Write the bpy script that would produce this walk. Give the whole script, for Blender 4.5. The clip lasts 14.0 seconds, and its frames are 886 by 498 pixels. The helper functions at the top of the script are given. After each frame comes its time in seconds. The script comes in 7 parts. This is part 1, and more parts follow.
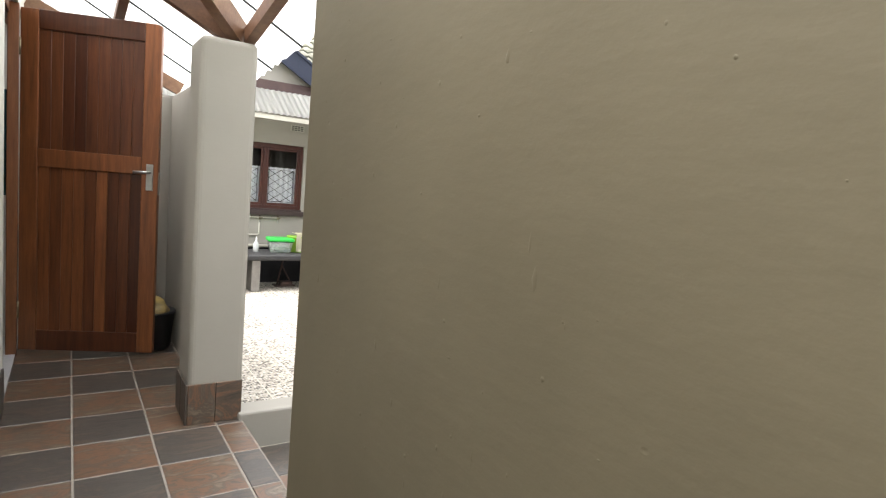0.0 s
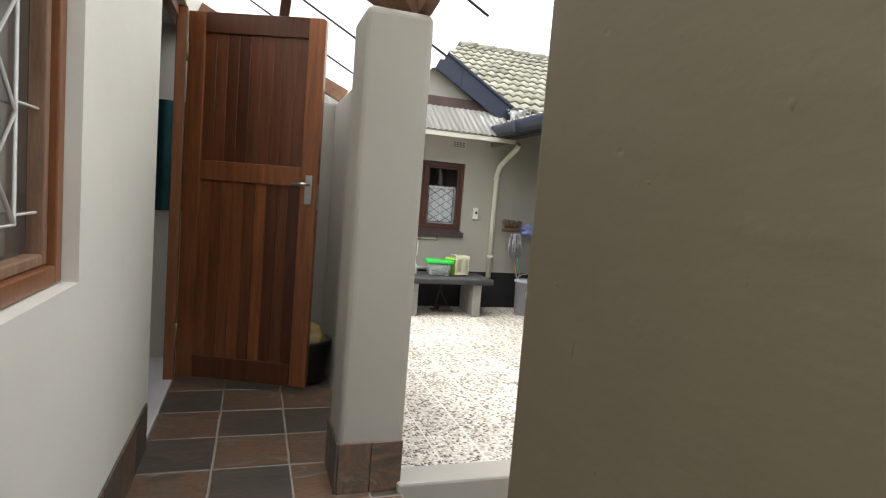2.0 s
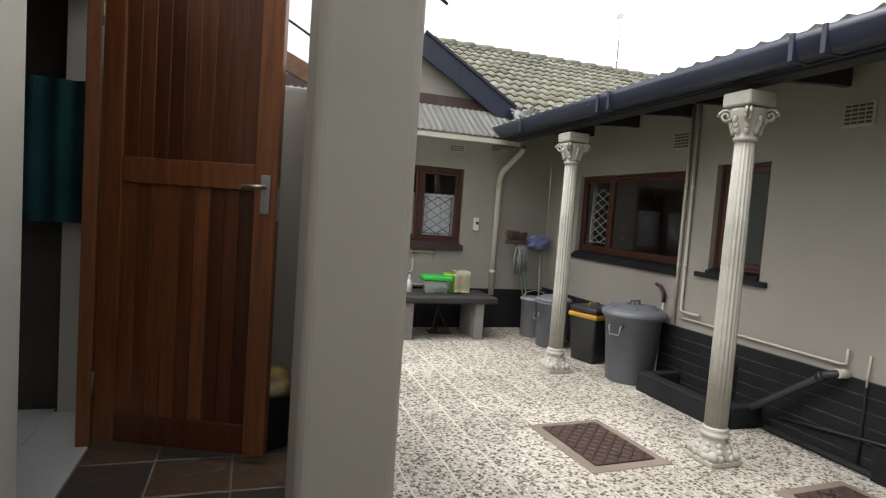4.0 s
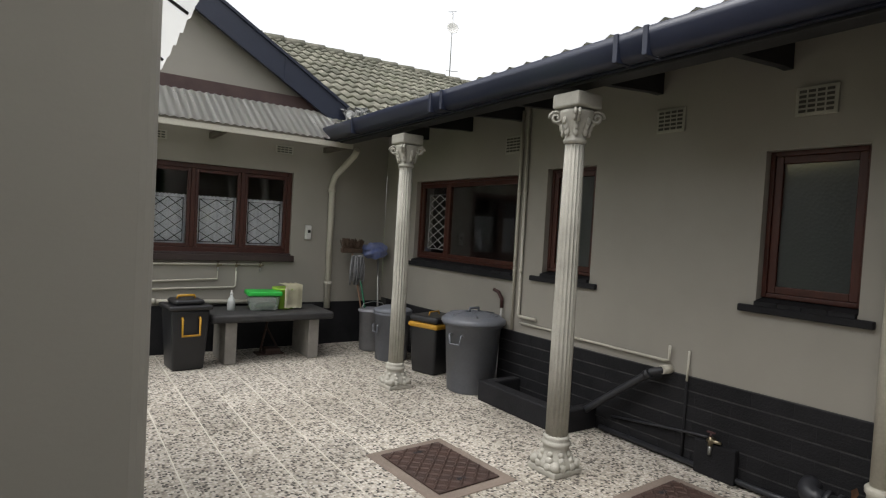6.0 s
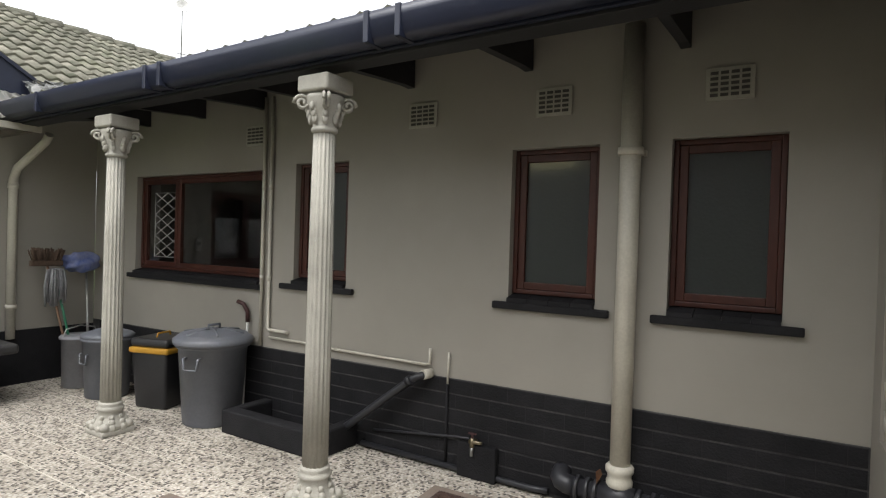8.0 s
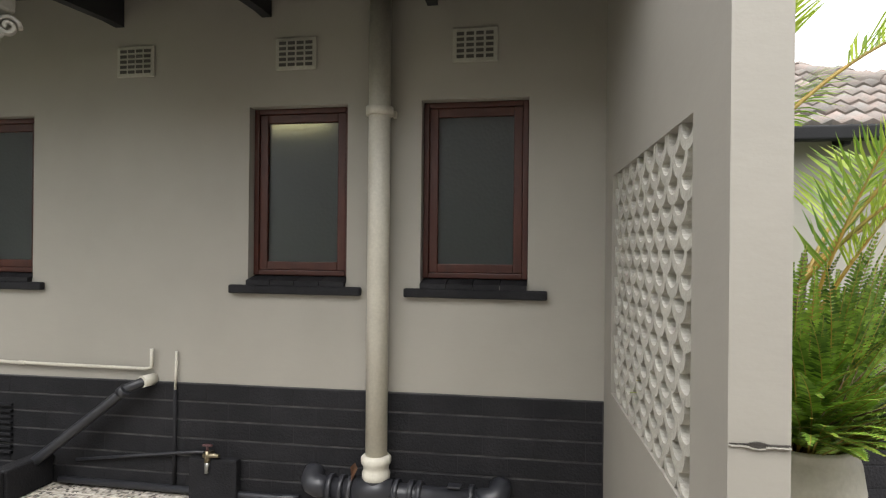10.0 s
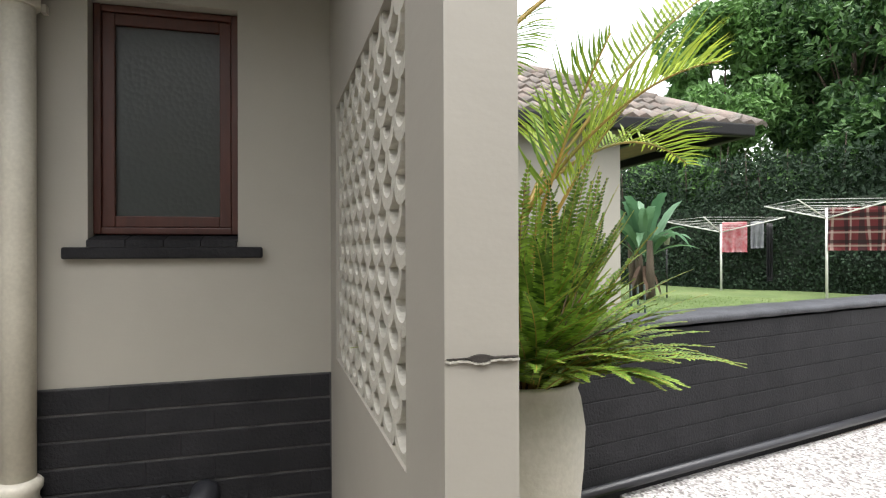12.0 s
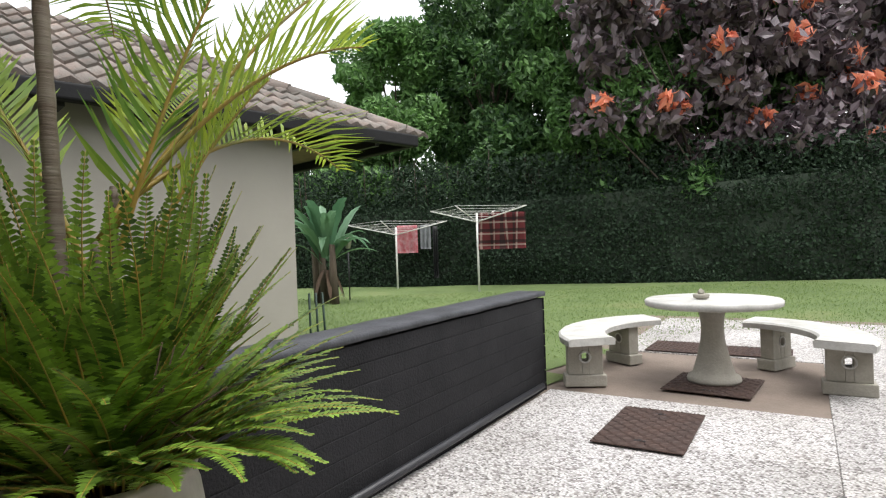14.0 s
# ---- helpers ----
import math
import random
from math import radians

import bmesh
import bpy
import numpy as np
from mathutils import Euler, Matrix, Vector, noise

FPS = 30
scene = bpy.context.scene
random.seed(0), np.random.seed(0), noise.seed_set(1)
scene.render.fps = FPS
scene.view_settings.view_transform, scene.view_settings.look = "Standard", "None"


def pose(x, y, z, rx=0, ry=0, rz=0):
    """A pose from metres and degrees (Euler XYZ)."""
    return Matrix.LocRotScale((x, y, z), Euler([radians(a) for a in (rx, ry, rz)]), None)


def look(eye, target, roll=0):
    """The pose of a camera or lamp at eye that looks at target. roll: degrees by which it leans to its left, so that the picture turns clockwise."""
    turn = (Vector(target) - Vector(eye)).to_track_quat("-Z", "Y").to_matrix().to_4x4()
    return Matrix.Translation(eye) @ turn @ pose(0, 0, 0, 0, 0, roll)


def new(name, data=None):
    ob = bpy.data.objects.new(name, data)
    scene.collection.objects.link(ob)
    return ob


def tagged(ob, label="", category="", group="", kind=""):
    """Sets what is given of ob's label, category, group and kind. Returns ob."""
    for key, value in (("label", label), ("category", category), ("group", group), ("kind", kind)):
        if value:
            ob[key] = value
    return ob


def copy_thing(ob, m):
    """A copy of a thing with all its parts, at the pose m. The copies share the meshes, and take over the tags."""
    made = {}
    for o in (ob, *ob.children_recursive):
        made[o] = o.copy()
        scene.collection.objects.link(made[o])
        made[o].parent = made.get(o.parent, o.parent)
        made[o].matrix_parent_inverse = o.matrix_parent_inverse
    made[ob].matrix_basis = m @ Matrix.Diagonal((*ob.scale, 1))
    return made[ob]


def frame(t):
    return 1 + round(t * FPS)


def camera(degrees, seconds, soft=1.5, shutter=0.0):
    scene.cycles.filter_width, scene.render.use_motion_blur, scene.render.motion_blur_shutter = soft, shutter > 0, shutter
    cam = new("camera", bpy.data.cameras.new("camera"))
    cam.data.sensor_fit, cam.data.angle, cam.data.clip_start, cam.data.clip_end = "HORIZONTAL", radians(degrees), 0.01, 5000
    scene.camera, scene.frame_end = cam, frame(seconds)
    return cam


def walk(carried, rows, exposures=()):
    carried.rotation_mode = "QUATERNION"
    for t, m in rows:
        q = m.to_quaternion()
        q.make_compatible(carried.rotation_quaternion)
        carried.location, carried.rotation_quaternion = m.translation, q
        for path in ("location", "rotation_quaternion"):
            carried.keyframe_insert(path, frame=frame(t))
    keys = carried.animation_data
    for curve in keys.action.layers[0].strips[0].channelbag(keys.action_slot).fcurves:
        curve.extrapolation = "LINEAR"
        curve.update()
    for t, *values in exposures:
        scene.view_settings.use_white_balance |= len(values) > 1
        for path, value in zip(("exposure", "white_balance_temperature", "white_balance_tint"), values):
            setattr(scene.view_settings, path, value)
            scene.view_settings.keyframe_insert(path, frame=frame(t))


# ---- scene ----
cam = camera(75.4, 14.0, soft=1.2)
PATH = [
    (0, (2.318, 1.58, 1.226), (3.413, 3.241, 1.02), 4.9),
    (0.5, (2.374, 1.748, 1.226), (3.284, 3.516, 1.011), 4.8),
    (1, (2.405, 1.908, 1.225), (3.175, 3.741, 1.007), 4.8),
    (1.5, (2.416, 2.109, 1.186), (3.106, 3.976, 0.99), 4.7),
    (2, (2.459, 2.314, 1.151), (3.088, 4.205, 0.981), 4.6),
    (2.5, (2.487, 2.491, 1.127), (3.115, 4.384, 0.98), 4.3),
    (2.7, (2.52, 2.563, 1.135), (3.14, 4.459, 0.988), 4.1),
    (4.8, (2.775, 3.203, 1.127), (3.487, 5.069, 1.016), 4.1),
    (5, (2.806, 3.21, 1.133), (3.56, 5.059, 1.026), 3.9),
    (5.5, (2.844, 3.271, 1.119), (3.767, 5.042, 1.033), 3.6),
    (6, (2.919, 3.372, 1.123), (4.045, 5.024, 1.054), 3.2),
    (6.5, (2.984, 3.436, 1.116), (4.31, 4.932, 1.064), 2.8),
    (7, (3.047, 3.489, 1.108), (4.508, 4.854, 1.068), 2.5),
    (7.5, (3.154, 3.58, 1.121), (4.741, 4.797, 1.088), 2.1),
    (8, (3.234, 3.659, 1.123), (4.938, 4.706, 1.098), 1.8),
    (8.2, (3.267, 3.656, 1.117), (5.011, 4.634, 1.094), 1.8),
    (10.3, (3.715, 3.63, 0.915), (5.703, 3.852, 0.917), 0.5),
    (10.5, (3.766, 3.624, 0.877), (5.762, 3.764, 0.879), 0.5),
    (11, (3.843, 3.615, 0.847), (5.841, 3.524, 0.857), 0.3),
    (11.5, (3.908, 3.574, 0.795), (5.886, 3.275, 0.801), -0.0),
    (12, (4.02, 3.491, 0.765), (5.956, 2.99, 0.771), -0.2),
    (12.5, (4.094, 3.417, 0.782), (5.952, 2.677, 0.787), -0.7),
    (13, (4.173, 3.337, 0.795), (5.909, 2.344, 0.796), -1.3),
    (13.5, (4.245, 3.26, 0.807), (5.802, 2.005, 0.802), -1.7),
    (14, (4.291, 3.17, 0.814), (5.71, 1.762, 0.81), -2.0),
]
EXPOSURES = [(0.0, 1.05), (1.5, 0.8), (2.7, 0.25), (5.0, -0.5), (6.5, -0.78), (8.0, -0.35), (10.5, 0.3), (11.5, 0.27), (12.5, 0.08), (14.0, -0.4)]
walk(cam, [(t, look(eye, target, roll)) for t, eye, target, roll in PATH], EXPOSURES)

# ---- light: an overcast sky and a very soft sun ----
world = bpy.data.worlds.new("world")
scene.world = world
world.use_nodes = True
wn, wl = world.node_tree.nodes, world.node_tree.links
sky = wn.new("ShaderNodeTexSky")
sky.sky_type, sky.sun_disc = "NISHITA", False
sky.sun_elevation, sky.sun_rotation = radians(69), radians(-98)
sky.air_density, sky.dust_density = 1.0, 4.0
grey = wn.new("ShaderNodeHueSaturation")
grey.inputs["Saturation"].default_value = 0.12
wl.new(sky.outputs["Color"], grey.inputs["Color"])
wl.new(grey.outputs["Color"], wn["Background"].inputs["Color"])
wn["Background"].inputs["Strength"].default_value = 0.55
sun = new("sun", bpy.data.lights.new("sun", "SUN"))
sun.data.energy, sun.data.angle, sun.data.color = 0.6, radians(50), (1.0, 0.98, 0.95)
sun.matrix_world = look((0, 0, 20), (7.6, 1.1, 0))


# ---- materials ----
def shader(name):
    m = bpy.data.materials.new(name)
    m.use_nodes = True
    return m, m.node_tree.nodes, m.node_tree.links, m.node_tree.nodes["Principled BSDF"]


def ramp(n, stops):
    r = n.new("ShaderNodeValToRGB")
    el = r.color_ramp.elements
    while len(el) < len(stops):
        el.new(0.5)
    for e, (p, c) in zip(el, stops):
        e.position, e.color = p, (*c, 1)
    return r


def tex(n, l, kind, scale, stretch=(1, 1, 1), **kw):
    g, mp, t = n.new("ShaderNodeNewGeometry"), n.new("ShaderNodeMapping"), n.new(kind)
    mp.inputs["Scale"].default_value = stretch
    l.new(g.outputs["Position"], mp.inputs["Vector"])
    l.new(mp.outputs["Vector"], t.inputs["Vector"])
    t.inputs["Scale"].default_value = scale
    for k, v in kw.items():
        t.inputs[k.replace("_", " ").capitalize()].default_value = v
    return t


def mixc(n, l, a, b, fac, blend="MIX"):
    m = n.new("ShaderNodeMix")
    m.data_type, m.blend_type = "RGBA", blend
    for sock, v in (("Factor", fac), ("A", a), ("B", b)):
        s = [i for i in m.inputs if i.name == sock and i.type == ("VALUE" if sock == "Factor" else "RGBA")][0]
        if isinstance(v, bpy.types.NodeSocket):
            l.new(v, s)
        else:
            s.default_value = v if sock == "Factor" else (*v, 1)
    return [o for o in m.outputs if o.type == "RGBA"][0]


def relief(n, l, b, height, strength, dist=0.01):
    bp = n.new("ShaderNodeBump")
    bp.inputs["Strength"].default_value, bp.inputs["Distance"].default_value = strength, dist
    l.new(height, bp.inputs["Height"])
    l.new(bp.outputs["Normal"], b.inputs["Normal"])


def surface(name, col, col2=None, rough=0.6, scale=4, fine=60, bump=0.15, stretch=(1, 1, 1), metallic=0.0, vary=0.0, spec=0.5, dirt=None):
    """A two-scale surface: broad mottling between two colours, fine grain in relief, and a shade of its own for each piece."""
    m, n, l, b = shader(name)
    col2 = col2 or tuple(c * 0.8 for c in col)
    big = tex(n, l, "ShaderNodeTexNoise", scale, stretch, detail=6, roughness=0.6)
    r = ramp(n, [(0.32, col), (0.7, col2)])
    l.new(big.outputs["Fac"], r.inputs["Fac"])
    out = r.outputs["Color"]
    small = tex(n, l, "ShaderNodeTexNoise", fine, stretch, detail=4)
    out = mixc(n, l, out, mixc(n, l, out, (0, 0, 0), 0.25), small.outputs["Fac"])
    if dirt:
        d = tex(n, l, "ShaderNodeTexNoise", 1.7, (1, 1, 0.5), detail=8, roughness=0.7)
        dr = ramp(n, [(0.55, (0, 0, 0)), (0.75, (0.6, 0.6, 0.6))])
        l.new(d.outputs["Fac"], dr.inputs["Fac"])
        out = mixc(n, l, out, dirt, dr.outputs["Color"])
    if vary:
        o = n.new("ShaderNodeObjectInfo")
        rv = ramp(n, [(0, (1 - vary,) * 3), (1, (1 + vary,) * 3)])
        l.new(o.outputs["Random"], rv.inputs["Fac"])
        out = mixc(n, l, out, rv.outputs["Color"], 1.0, "MULTIPLY")
    l.new(out, b.inputs["Base Color"])
    b.inputs["Roughness"].default_value, b.inputs["Metallic"].default_value = rough, metallic
    b.inputs["Specular IOR Level"].default_value = spec
    if bump:
        relief(n, l, b, small.outputs["Fac"], bump)
    return m


def plaster_paint(name, col, col2, marks=0.4, trowel=0.085):
    """Painted plaster: trowel waves, fine grain and a few chips and drips."""
    m, n, l, b = shader(name)
    big = tex(n, l, "ShaderNodeTexNoise", 1.3, detail=5, roughness=0.6)
    r = ramp(n, [(0.3, col), (0.75, col2)])
    l.new(big.outputs["Fac"], r.inputs["Fac"])
    grain = tex(n, l, "ShaderNodeTexNoise", 140, detail=3)
    wave = tex(n, l, "ShaderNodeTexNoise", 9, (1, 1, 2.5), detail=4)
    chips = tex(n, l, "ShaderNodeTexVoronoi", 4.0, (1, 1, 1.4))
    cr = ramp(n, [(0.012, (0, 0, 0)), (0.03, (1, 1, 1))])
    l.new(chips.outputs["Distance"], cr.inputs["Fac"])
    add = n.new("ShaderNodeMath")
    add.operation = "MULTIPLY_ADD"
    l.new(grain.outputs["Fac"], add.inputs[0])
    add.inputs[1].default_value = 0.12
    l.new(wave.outputs["Fac"], add.inputs[2])
    add2 = n.new("ShaderNodeMath")
    add2.operation = "MULTIPLY_ADD"
    l.new(cr.outputs["Color"], add2.inputs[0])
    add2.inputs[1].default_value = marks
    l.new(add.outputs[0], add2.inputs[2])
    relief(n, l, b, add2.outputs[0], trowel, 0.012)
    l.new(mixc(n, l, r.outputs["Color"], tuple(c * 0.8 for c in col), mixc(n, l, (0, 0, 0), (0.25, 0.25, 0.25), grain.outputs["Fac"])), b.inputs["Base Color"])
    b.inputs["Roughness"].default_value = 0.62
    return m


def pebbles(name, scale, dark, light, share, grout):
    """Exposed aggregate: each stone a colour of its own, with grit between."""
    m, n, l, b = shader(name)
    v = tex(n, l, "ShaderNodeTexVoronoi", scale)
    sep = n.new("ShaderNodeSeparateColor")
    l.new(v.outputs["Color"], sep.inputs["Color"])
    r = ramp(n, [(0.0, dark), (share * 0.8, tuple(c * 1.6 for c in dark)), (share, tuple(c * 0.72 for c in light)), (1.0, light)])
    r.color_ramp.interpolation = "LINEAR"
    l.new(sep.outputs["Red"], r.inputs["Fac"])
    patch = tex(n, l, "ShaderNodeTexNoise", 0.9, detail=5, roughness=0.65)
    pr = ramp(n, [(0.35, (0.8, 0.78, 0.74)), (0.65, (1.05, 1.04, 1.02))])
    l.new(patch.outputs["Fac"], pr.inputs["Fac"])
    edge = ramp(n, [(0.35, (0, 0, 0)), (0.75, (1, 1, 1))])
    l.new(v.outputs["Distance"], edge.inputs["Fac"])
    c = mixc(n, l, r.outputs["Color"], grout, edge.outputs["Color"])
    c = mixc(n, l, c, pr.outputs["Color"], 1.0, "MULTIPLY")
    o = n.new("ShaderNodeObjectInfo")
    rv = ramp(n, [(0, (0.9,) * 3), (1, (1.08,) * 3)])
    l.new(o.outputs["Random"], rv.inputs["Fac"])
    l.new(mixc(n, l, c, rv.outputs["Color"], 1.0, "MULTIPLY"), b.inputs["Base Color"])
    inv = n.new("ShaderNodeMath")
    inv.operation = "SUBTRACT"
    inv.inputs[0].default_value = 1.0
    l.new(v.outputs["Distance"], inv.inputs[1])
    relief(n, l, b, inv.outputs[0], 0.5, 0.008)
    b.inputs["Roughness"].default_value = 0.75
    return m


def wood(name, dark, light, stretch, rough=0.4, vary=True):
    m, n, l, b = shader(name)
    g = tex(n, l, "ShaderNodeTexNoise", 14, stretch, detail=7, roughness=0.65)
    f = tex(n, l, "ShaderNodeTexNoise", 90, stretch, detail=3)
    r = ramp(n, [(0.3, dark), (0.7, light)])
    l.new(g.outputs["Fac"], r.inputs["Fac"])
    out = r.outputs["Color"]
    if vary:
        o = n.new("ShaderNodeObjectInfo")
        rv = ramp(n, [(0, (0.45, 0.36, 0.34)), (0.55, (0.95, 0.9, 0.88)), (1, (1.7, 1.75, 1.6))])
        l.new(o.outputs["Random"], rv.inputs["Fac"])
        out = mixc(n, l, out, rv.outputs["Color"], 1.0, "MULTIPLY")
    l.new(mixc(n, l, out, mixc(n, l, out, (0, 0, 0), 0.4), f.outputs["Fac"]), b.inputs["Base Color"])
    b.inputs["Roughness"].default_value = rough
    relief(n, l, b, f.outputs["Fac"], 0.12, 0.003)
    return m


def slate(name, stops):
    m, n, l, b = shader(name)
    o = n.new("ShaderNodeObjectInfo")
    g, mp, t = n.new("ShaderNodeNewGeometry"), n.new("ShaderNodeVectorMath"), n.new("ShaderNodeTexNoise")
    mp.operation = "ADD"
    l.new(g.outputs["Position"], mp.inputs[0])
    sc = n.new("ShaderNodeMath")
    sc.operation = "MULTIPLY"
    sc.inputs[1].default_value = 40
    l.new(o.outputs["Random"], sc.inputs[0])
    l.new(sc.outputs[0], mp.inputs[1])
    streak = n.new("ShaderNodeVectorMath")
    streak.operation = "MULTIPLY"
    streak.inputs[1].default_value = (0.6, 1.5, 1.0)
    l.new(mp.outputs[0], streak.inputs[0])
    l.new(streak.outputs[0], t.inputs["Vector"])
    t.inputs["Scale"].default_value, t.inputs["Detail"].default_value, t.inputs["Roughness"].default_value, t.inputs["Distortion"].default_value = 7, 9, 0.7, 1.2
    r = ramp(n, stops)
    l.new(t.outputs["Fac"], r.inputs["Fac"])
    l.new(r.outputs["Color"], b.inputs["Base Color"])
    b.inputs["Roughness"].default_value = 0.38
    relief(n, l, b, t.outputs["Fac"], 0.35, 0.006)
    return m


def leafy(name, dark, light, thin=0.35, rough=0.45):
    m, n, l, b = shader(name)
    g = n.new("ShaderNodeNewGeometry")
    big = tex(n, l, "ShaderNodeTexNoise", 1.5, detail=3)
    add = n.new("ShaderNodeMath")
    add.operation = "MULTIPLY_ADD"
    l.new(g.outputs["Random Per Island"], add.inputs[0])
    add.inputs[1].default_value = 0.6
    sh = n.new("ShaderNodeMath")
    sh.operation = "MULTIPLY"
    sh.inputs[1].default_value = 0.5
    l.new(big.outputs["Fac"], sh.inputs[0])
    l.new(sh.outputs[0], add.inputs[2])
    oi, own = n.new("ShaderNodeObjectInfo"), n.new("ShaderNodeMath")
    own.operation = "MULTIPLY_ADD"
    l.new(oi.outputs["Random"], own.inputs[0])
    own.inputs[1].default_value = 0.45
    sub_ = n.new("ShaderNodeMath")
    sub_.operation = "SUBTRACT"
    l.new(add.outputs[0], sub_.inputs[0])
    sub_.inputs[1].default_value = 0.22
    l.new(sub_.outputs[0], own.inputs[2])
    r = ramp(n, [(0.05, dark), (0.9, light)])
    l.new(own.outputs[0], r.inputs["Fac"])
    l.new(r.outputs["Color"], b.inputs["Base Color"])
    b.inputs["Roughness"].default_value = rough
    tr = n.new("ShaderNodeBsdfTranslucent")
    l.new(r.outputs["Color"], tr.inputs["Color"])
    mx = n.new("ShaderNodeMixShader")
    mx.inputs[0].default_value = thin
    l.new(b.outputs[0], mx.inputs[1])
    l.new(tr.outputs[0], mx.inputs[2])
    l.new(mx.outputs[0], n["Material Output"].inputs["Surface"])
    return m


def clear(name, col=(0.9, 0.95, 0.93), rough=0.02, trans=1.0):
    m, n, l, b = shader(name)
    b.inputs["Base Color"].default_value = (*col, 1)
    b.inputs["Roughness"].default_value, b.inputs["Transmission Weight"].default_value, b.inputs["IOR"].default_value = rough, trans, 1.45
    if rough > 0.1:
        v = tex(n, l, "ShaderNodeTexVoronoi", 55)
        relief(n, l, b, v.outputs["Distance"], 0.1, 0.01)
    return m


PAINT = plaster_paint("stone_paint", (0.322, 0.302, 0.262), (0.275, 0.257, 0.223))
PALE = plaster_paint("pale_paint", (0.68, 0.66, 0.60), (0.6, 0.585, 0.53))
# darker olive for the passage wall: its shade is mixed into the paint
OLIVE_SHADE = plaster_paint("shaded_olive_paint", (0.195, 0.166, 0.105), (0.15, 0.127, 0.079), 0.9, 0.11)
WHITE_PAINT = surface("cream_pipe_paint", (0.62, 0.59, 0.5), (0.54, 0.51, 0.43), 0.45, 5, 80, 0.08)
COLUMN = surface("column_paint", (0.48, 0.46, 0.40), (0.38, 0.365, 0.315), 0.7, 9, 120, 0.3)
BLACK = surface("black_masonry_paint", (0.011, 0.011, 0.0125), (0.02, 0.0195, 0.0215), 0.75, 5, 90, 0.5, vary=0.1, spec=0.22)
# pale streaks put the light caught by brick edges into the joint colour
MORTAR_GLINT = surface("edge_lit_black_mortar", (0.02, 0.02, 0.022), (0.095, 0.092, 0.089), 0.8, 7, 140, 0.4)
NAVY = surface("navy_gloss", (0.019, 0.024, 0.045), (0.026, 0.031, 0.055), 0.35, 3, 60, 0.05)
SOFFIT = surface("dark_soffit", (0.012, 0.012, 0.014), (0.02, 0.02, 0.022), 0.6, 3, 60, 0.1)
MAHOGANY = wood("mahogany_stain", (0.047, 0.0115, 0.0065), (0.08, 0.02, 0.0105), (1, 1, 0.15), 0.45, False)
DOORWOOD = wood("door_wood", (0.082, 0.0265, 0.0108), (0.178, 0.06, 0.0215), (3, 3, 0.18), 0.38)
FRAMEWOOD = wood("door_frame_wood", (0.17, 0.06, 0.02), (0.27, 0.105, 0.038), (2, 2, 0.2), 0.38, False)
BEAM = wood("rafter_wood", (0.17, 0.085, 0.045), (0.3, 0.17, 0.09), (1, 1, 1), 0.6)
GREYWOOD = wood("grey_wood", (0.1, 0.085, 0.07), (0.2, 0.17, 0.14), (2, 0.3, 2), 0.8, False)
WEATHERED = wood("weathered_wood", (0.17, 0.085, 0.05), (0.32, 0.19, 0.12), (3, 3, 0.3), 0.7, False)
SLATE = slate("charcoal_slate", [(0.32, (0.03, 0.028, 0.025)), (0.43, (0.068, 0.058, 0.049)), (0.5, (0.05, 0.044, 0.039)), (0.58, (0.09, 0.068, 0.052)), (0.66, (0.06, 0.052, 0.045)), (0.76, (0.15, 0.12, 0.092))])
RUSTSLATE = slate("rust_slate", [(0.3, (0.04, 0.033, 0.027)), (0.41, (0.085, 0.06, 0.042)), (0.47, (0.15, 0.078, 0.044)), (0.53, (0.075, 0.058, 0.044)), (0.6, (0.14, 0.108, 0.076)), (0.67, (0.19, 0.15, 0.11)), (0.78, (0.08, 0.066, 0.054))])
GROUT = surface("grout", (0.22, 0.19, 0.16), (0.3, 0.27, 0.23), 0.8, 9, 120, 0.2)
PEBBLE = pebbles("pebble_paving", 56, (0.035, 0.031, 0.028), (0.6, 0.565, 0.51), 0.40, (0.34, 0.31, 0.265))
JOINT = surface("pale_joint_mortar", (0.66, 0.62, 0.54), (0.5, 0.47, 0.4), 0.85, 6, 90, 0.3)
GRAVEL = pebbles("pale_pebble_paving", 72, (0.10, 0.092, 0.088), (0.65, 0.64, 0.645), 0.3, (0.3, 0.285, 0.28))
CONCRETE = surface("grey_concrete", (0.3, 0.28, 0.25), (0.2, 0.185, 0.165), 0.85, 5, 70, 0.4, dirt=(0.12, 0.11, 0.09))
PALECON = surface("white_worn_concrete", (0.6, 0.59, 0.56), (0.42, 0.41, 0.38), 0.8, 6, 60, 0.4, dirt=(0.22, 0.21, 0.18))
BEIGECON = surface("beige_concrete", (0.42, 0.395, 0.34), (0.3, 0.28, 0.235), 0.85, 5, 70, 0.4, dirt=(0.17, 0.16, 0.12))
EARTHCON = surface("brown_concrete", (0.24, 0.19, 0.155), (0.17, 0.135, 0.11), 0.9, 3, 60, 0.4)
RUST = surface("rusty_iron", (0.075, 0.042, 0.032), (0.05, 0.032, 0.027), 0.7, 9, 90, 0.3, metallic=0.3)
ROOFTILE = surface("mossy_concrete_tile", (0.24, 0.225, 0.18), (0.115, 0.12, 0.085), 0.9, 5, 55, 0.6, vary=0.28, dirt=(0.09, 0.10, 0.05))
REDTILE = surface("weathered_terracotta", (0.22, 0.17, 0.145), (0.17, 0.165, 0.15), 0.9, 6, 55, 0.6, vary=0.3, dirt=(0.09, 0.09, 0.075))
GREYBIN = surface("grey_plastic", (0.155, 0.165, 0.19), (0.12, 0.127, 0.145), 0.45, 4, 50, 0.06, dirt=(0.16, 0.15, 0.14))
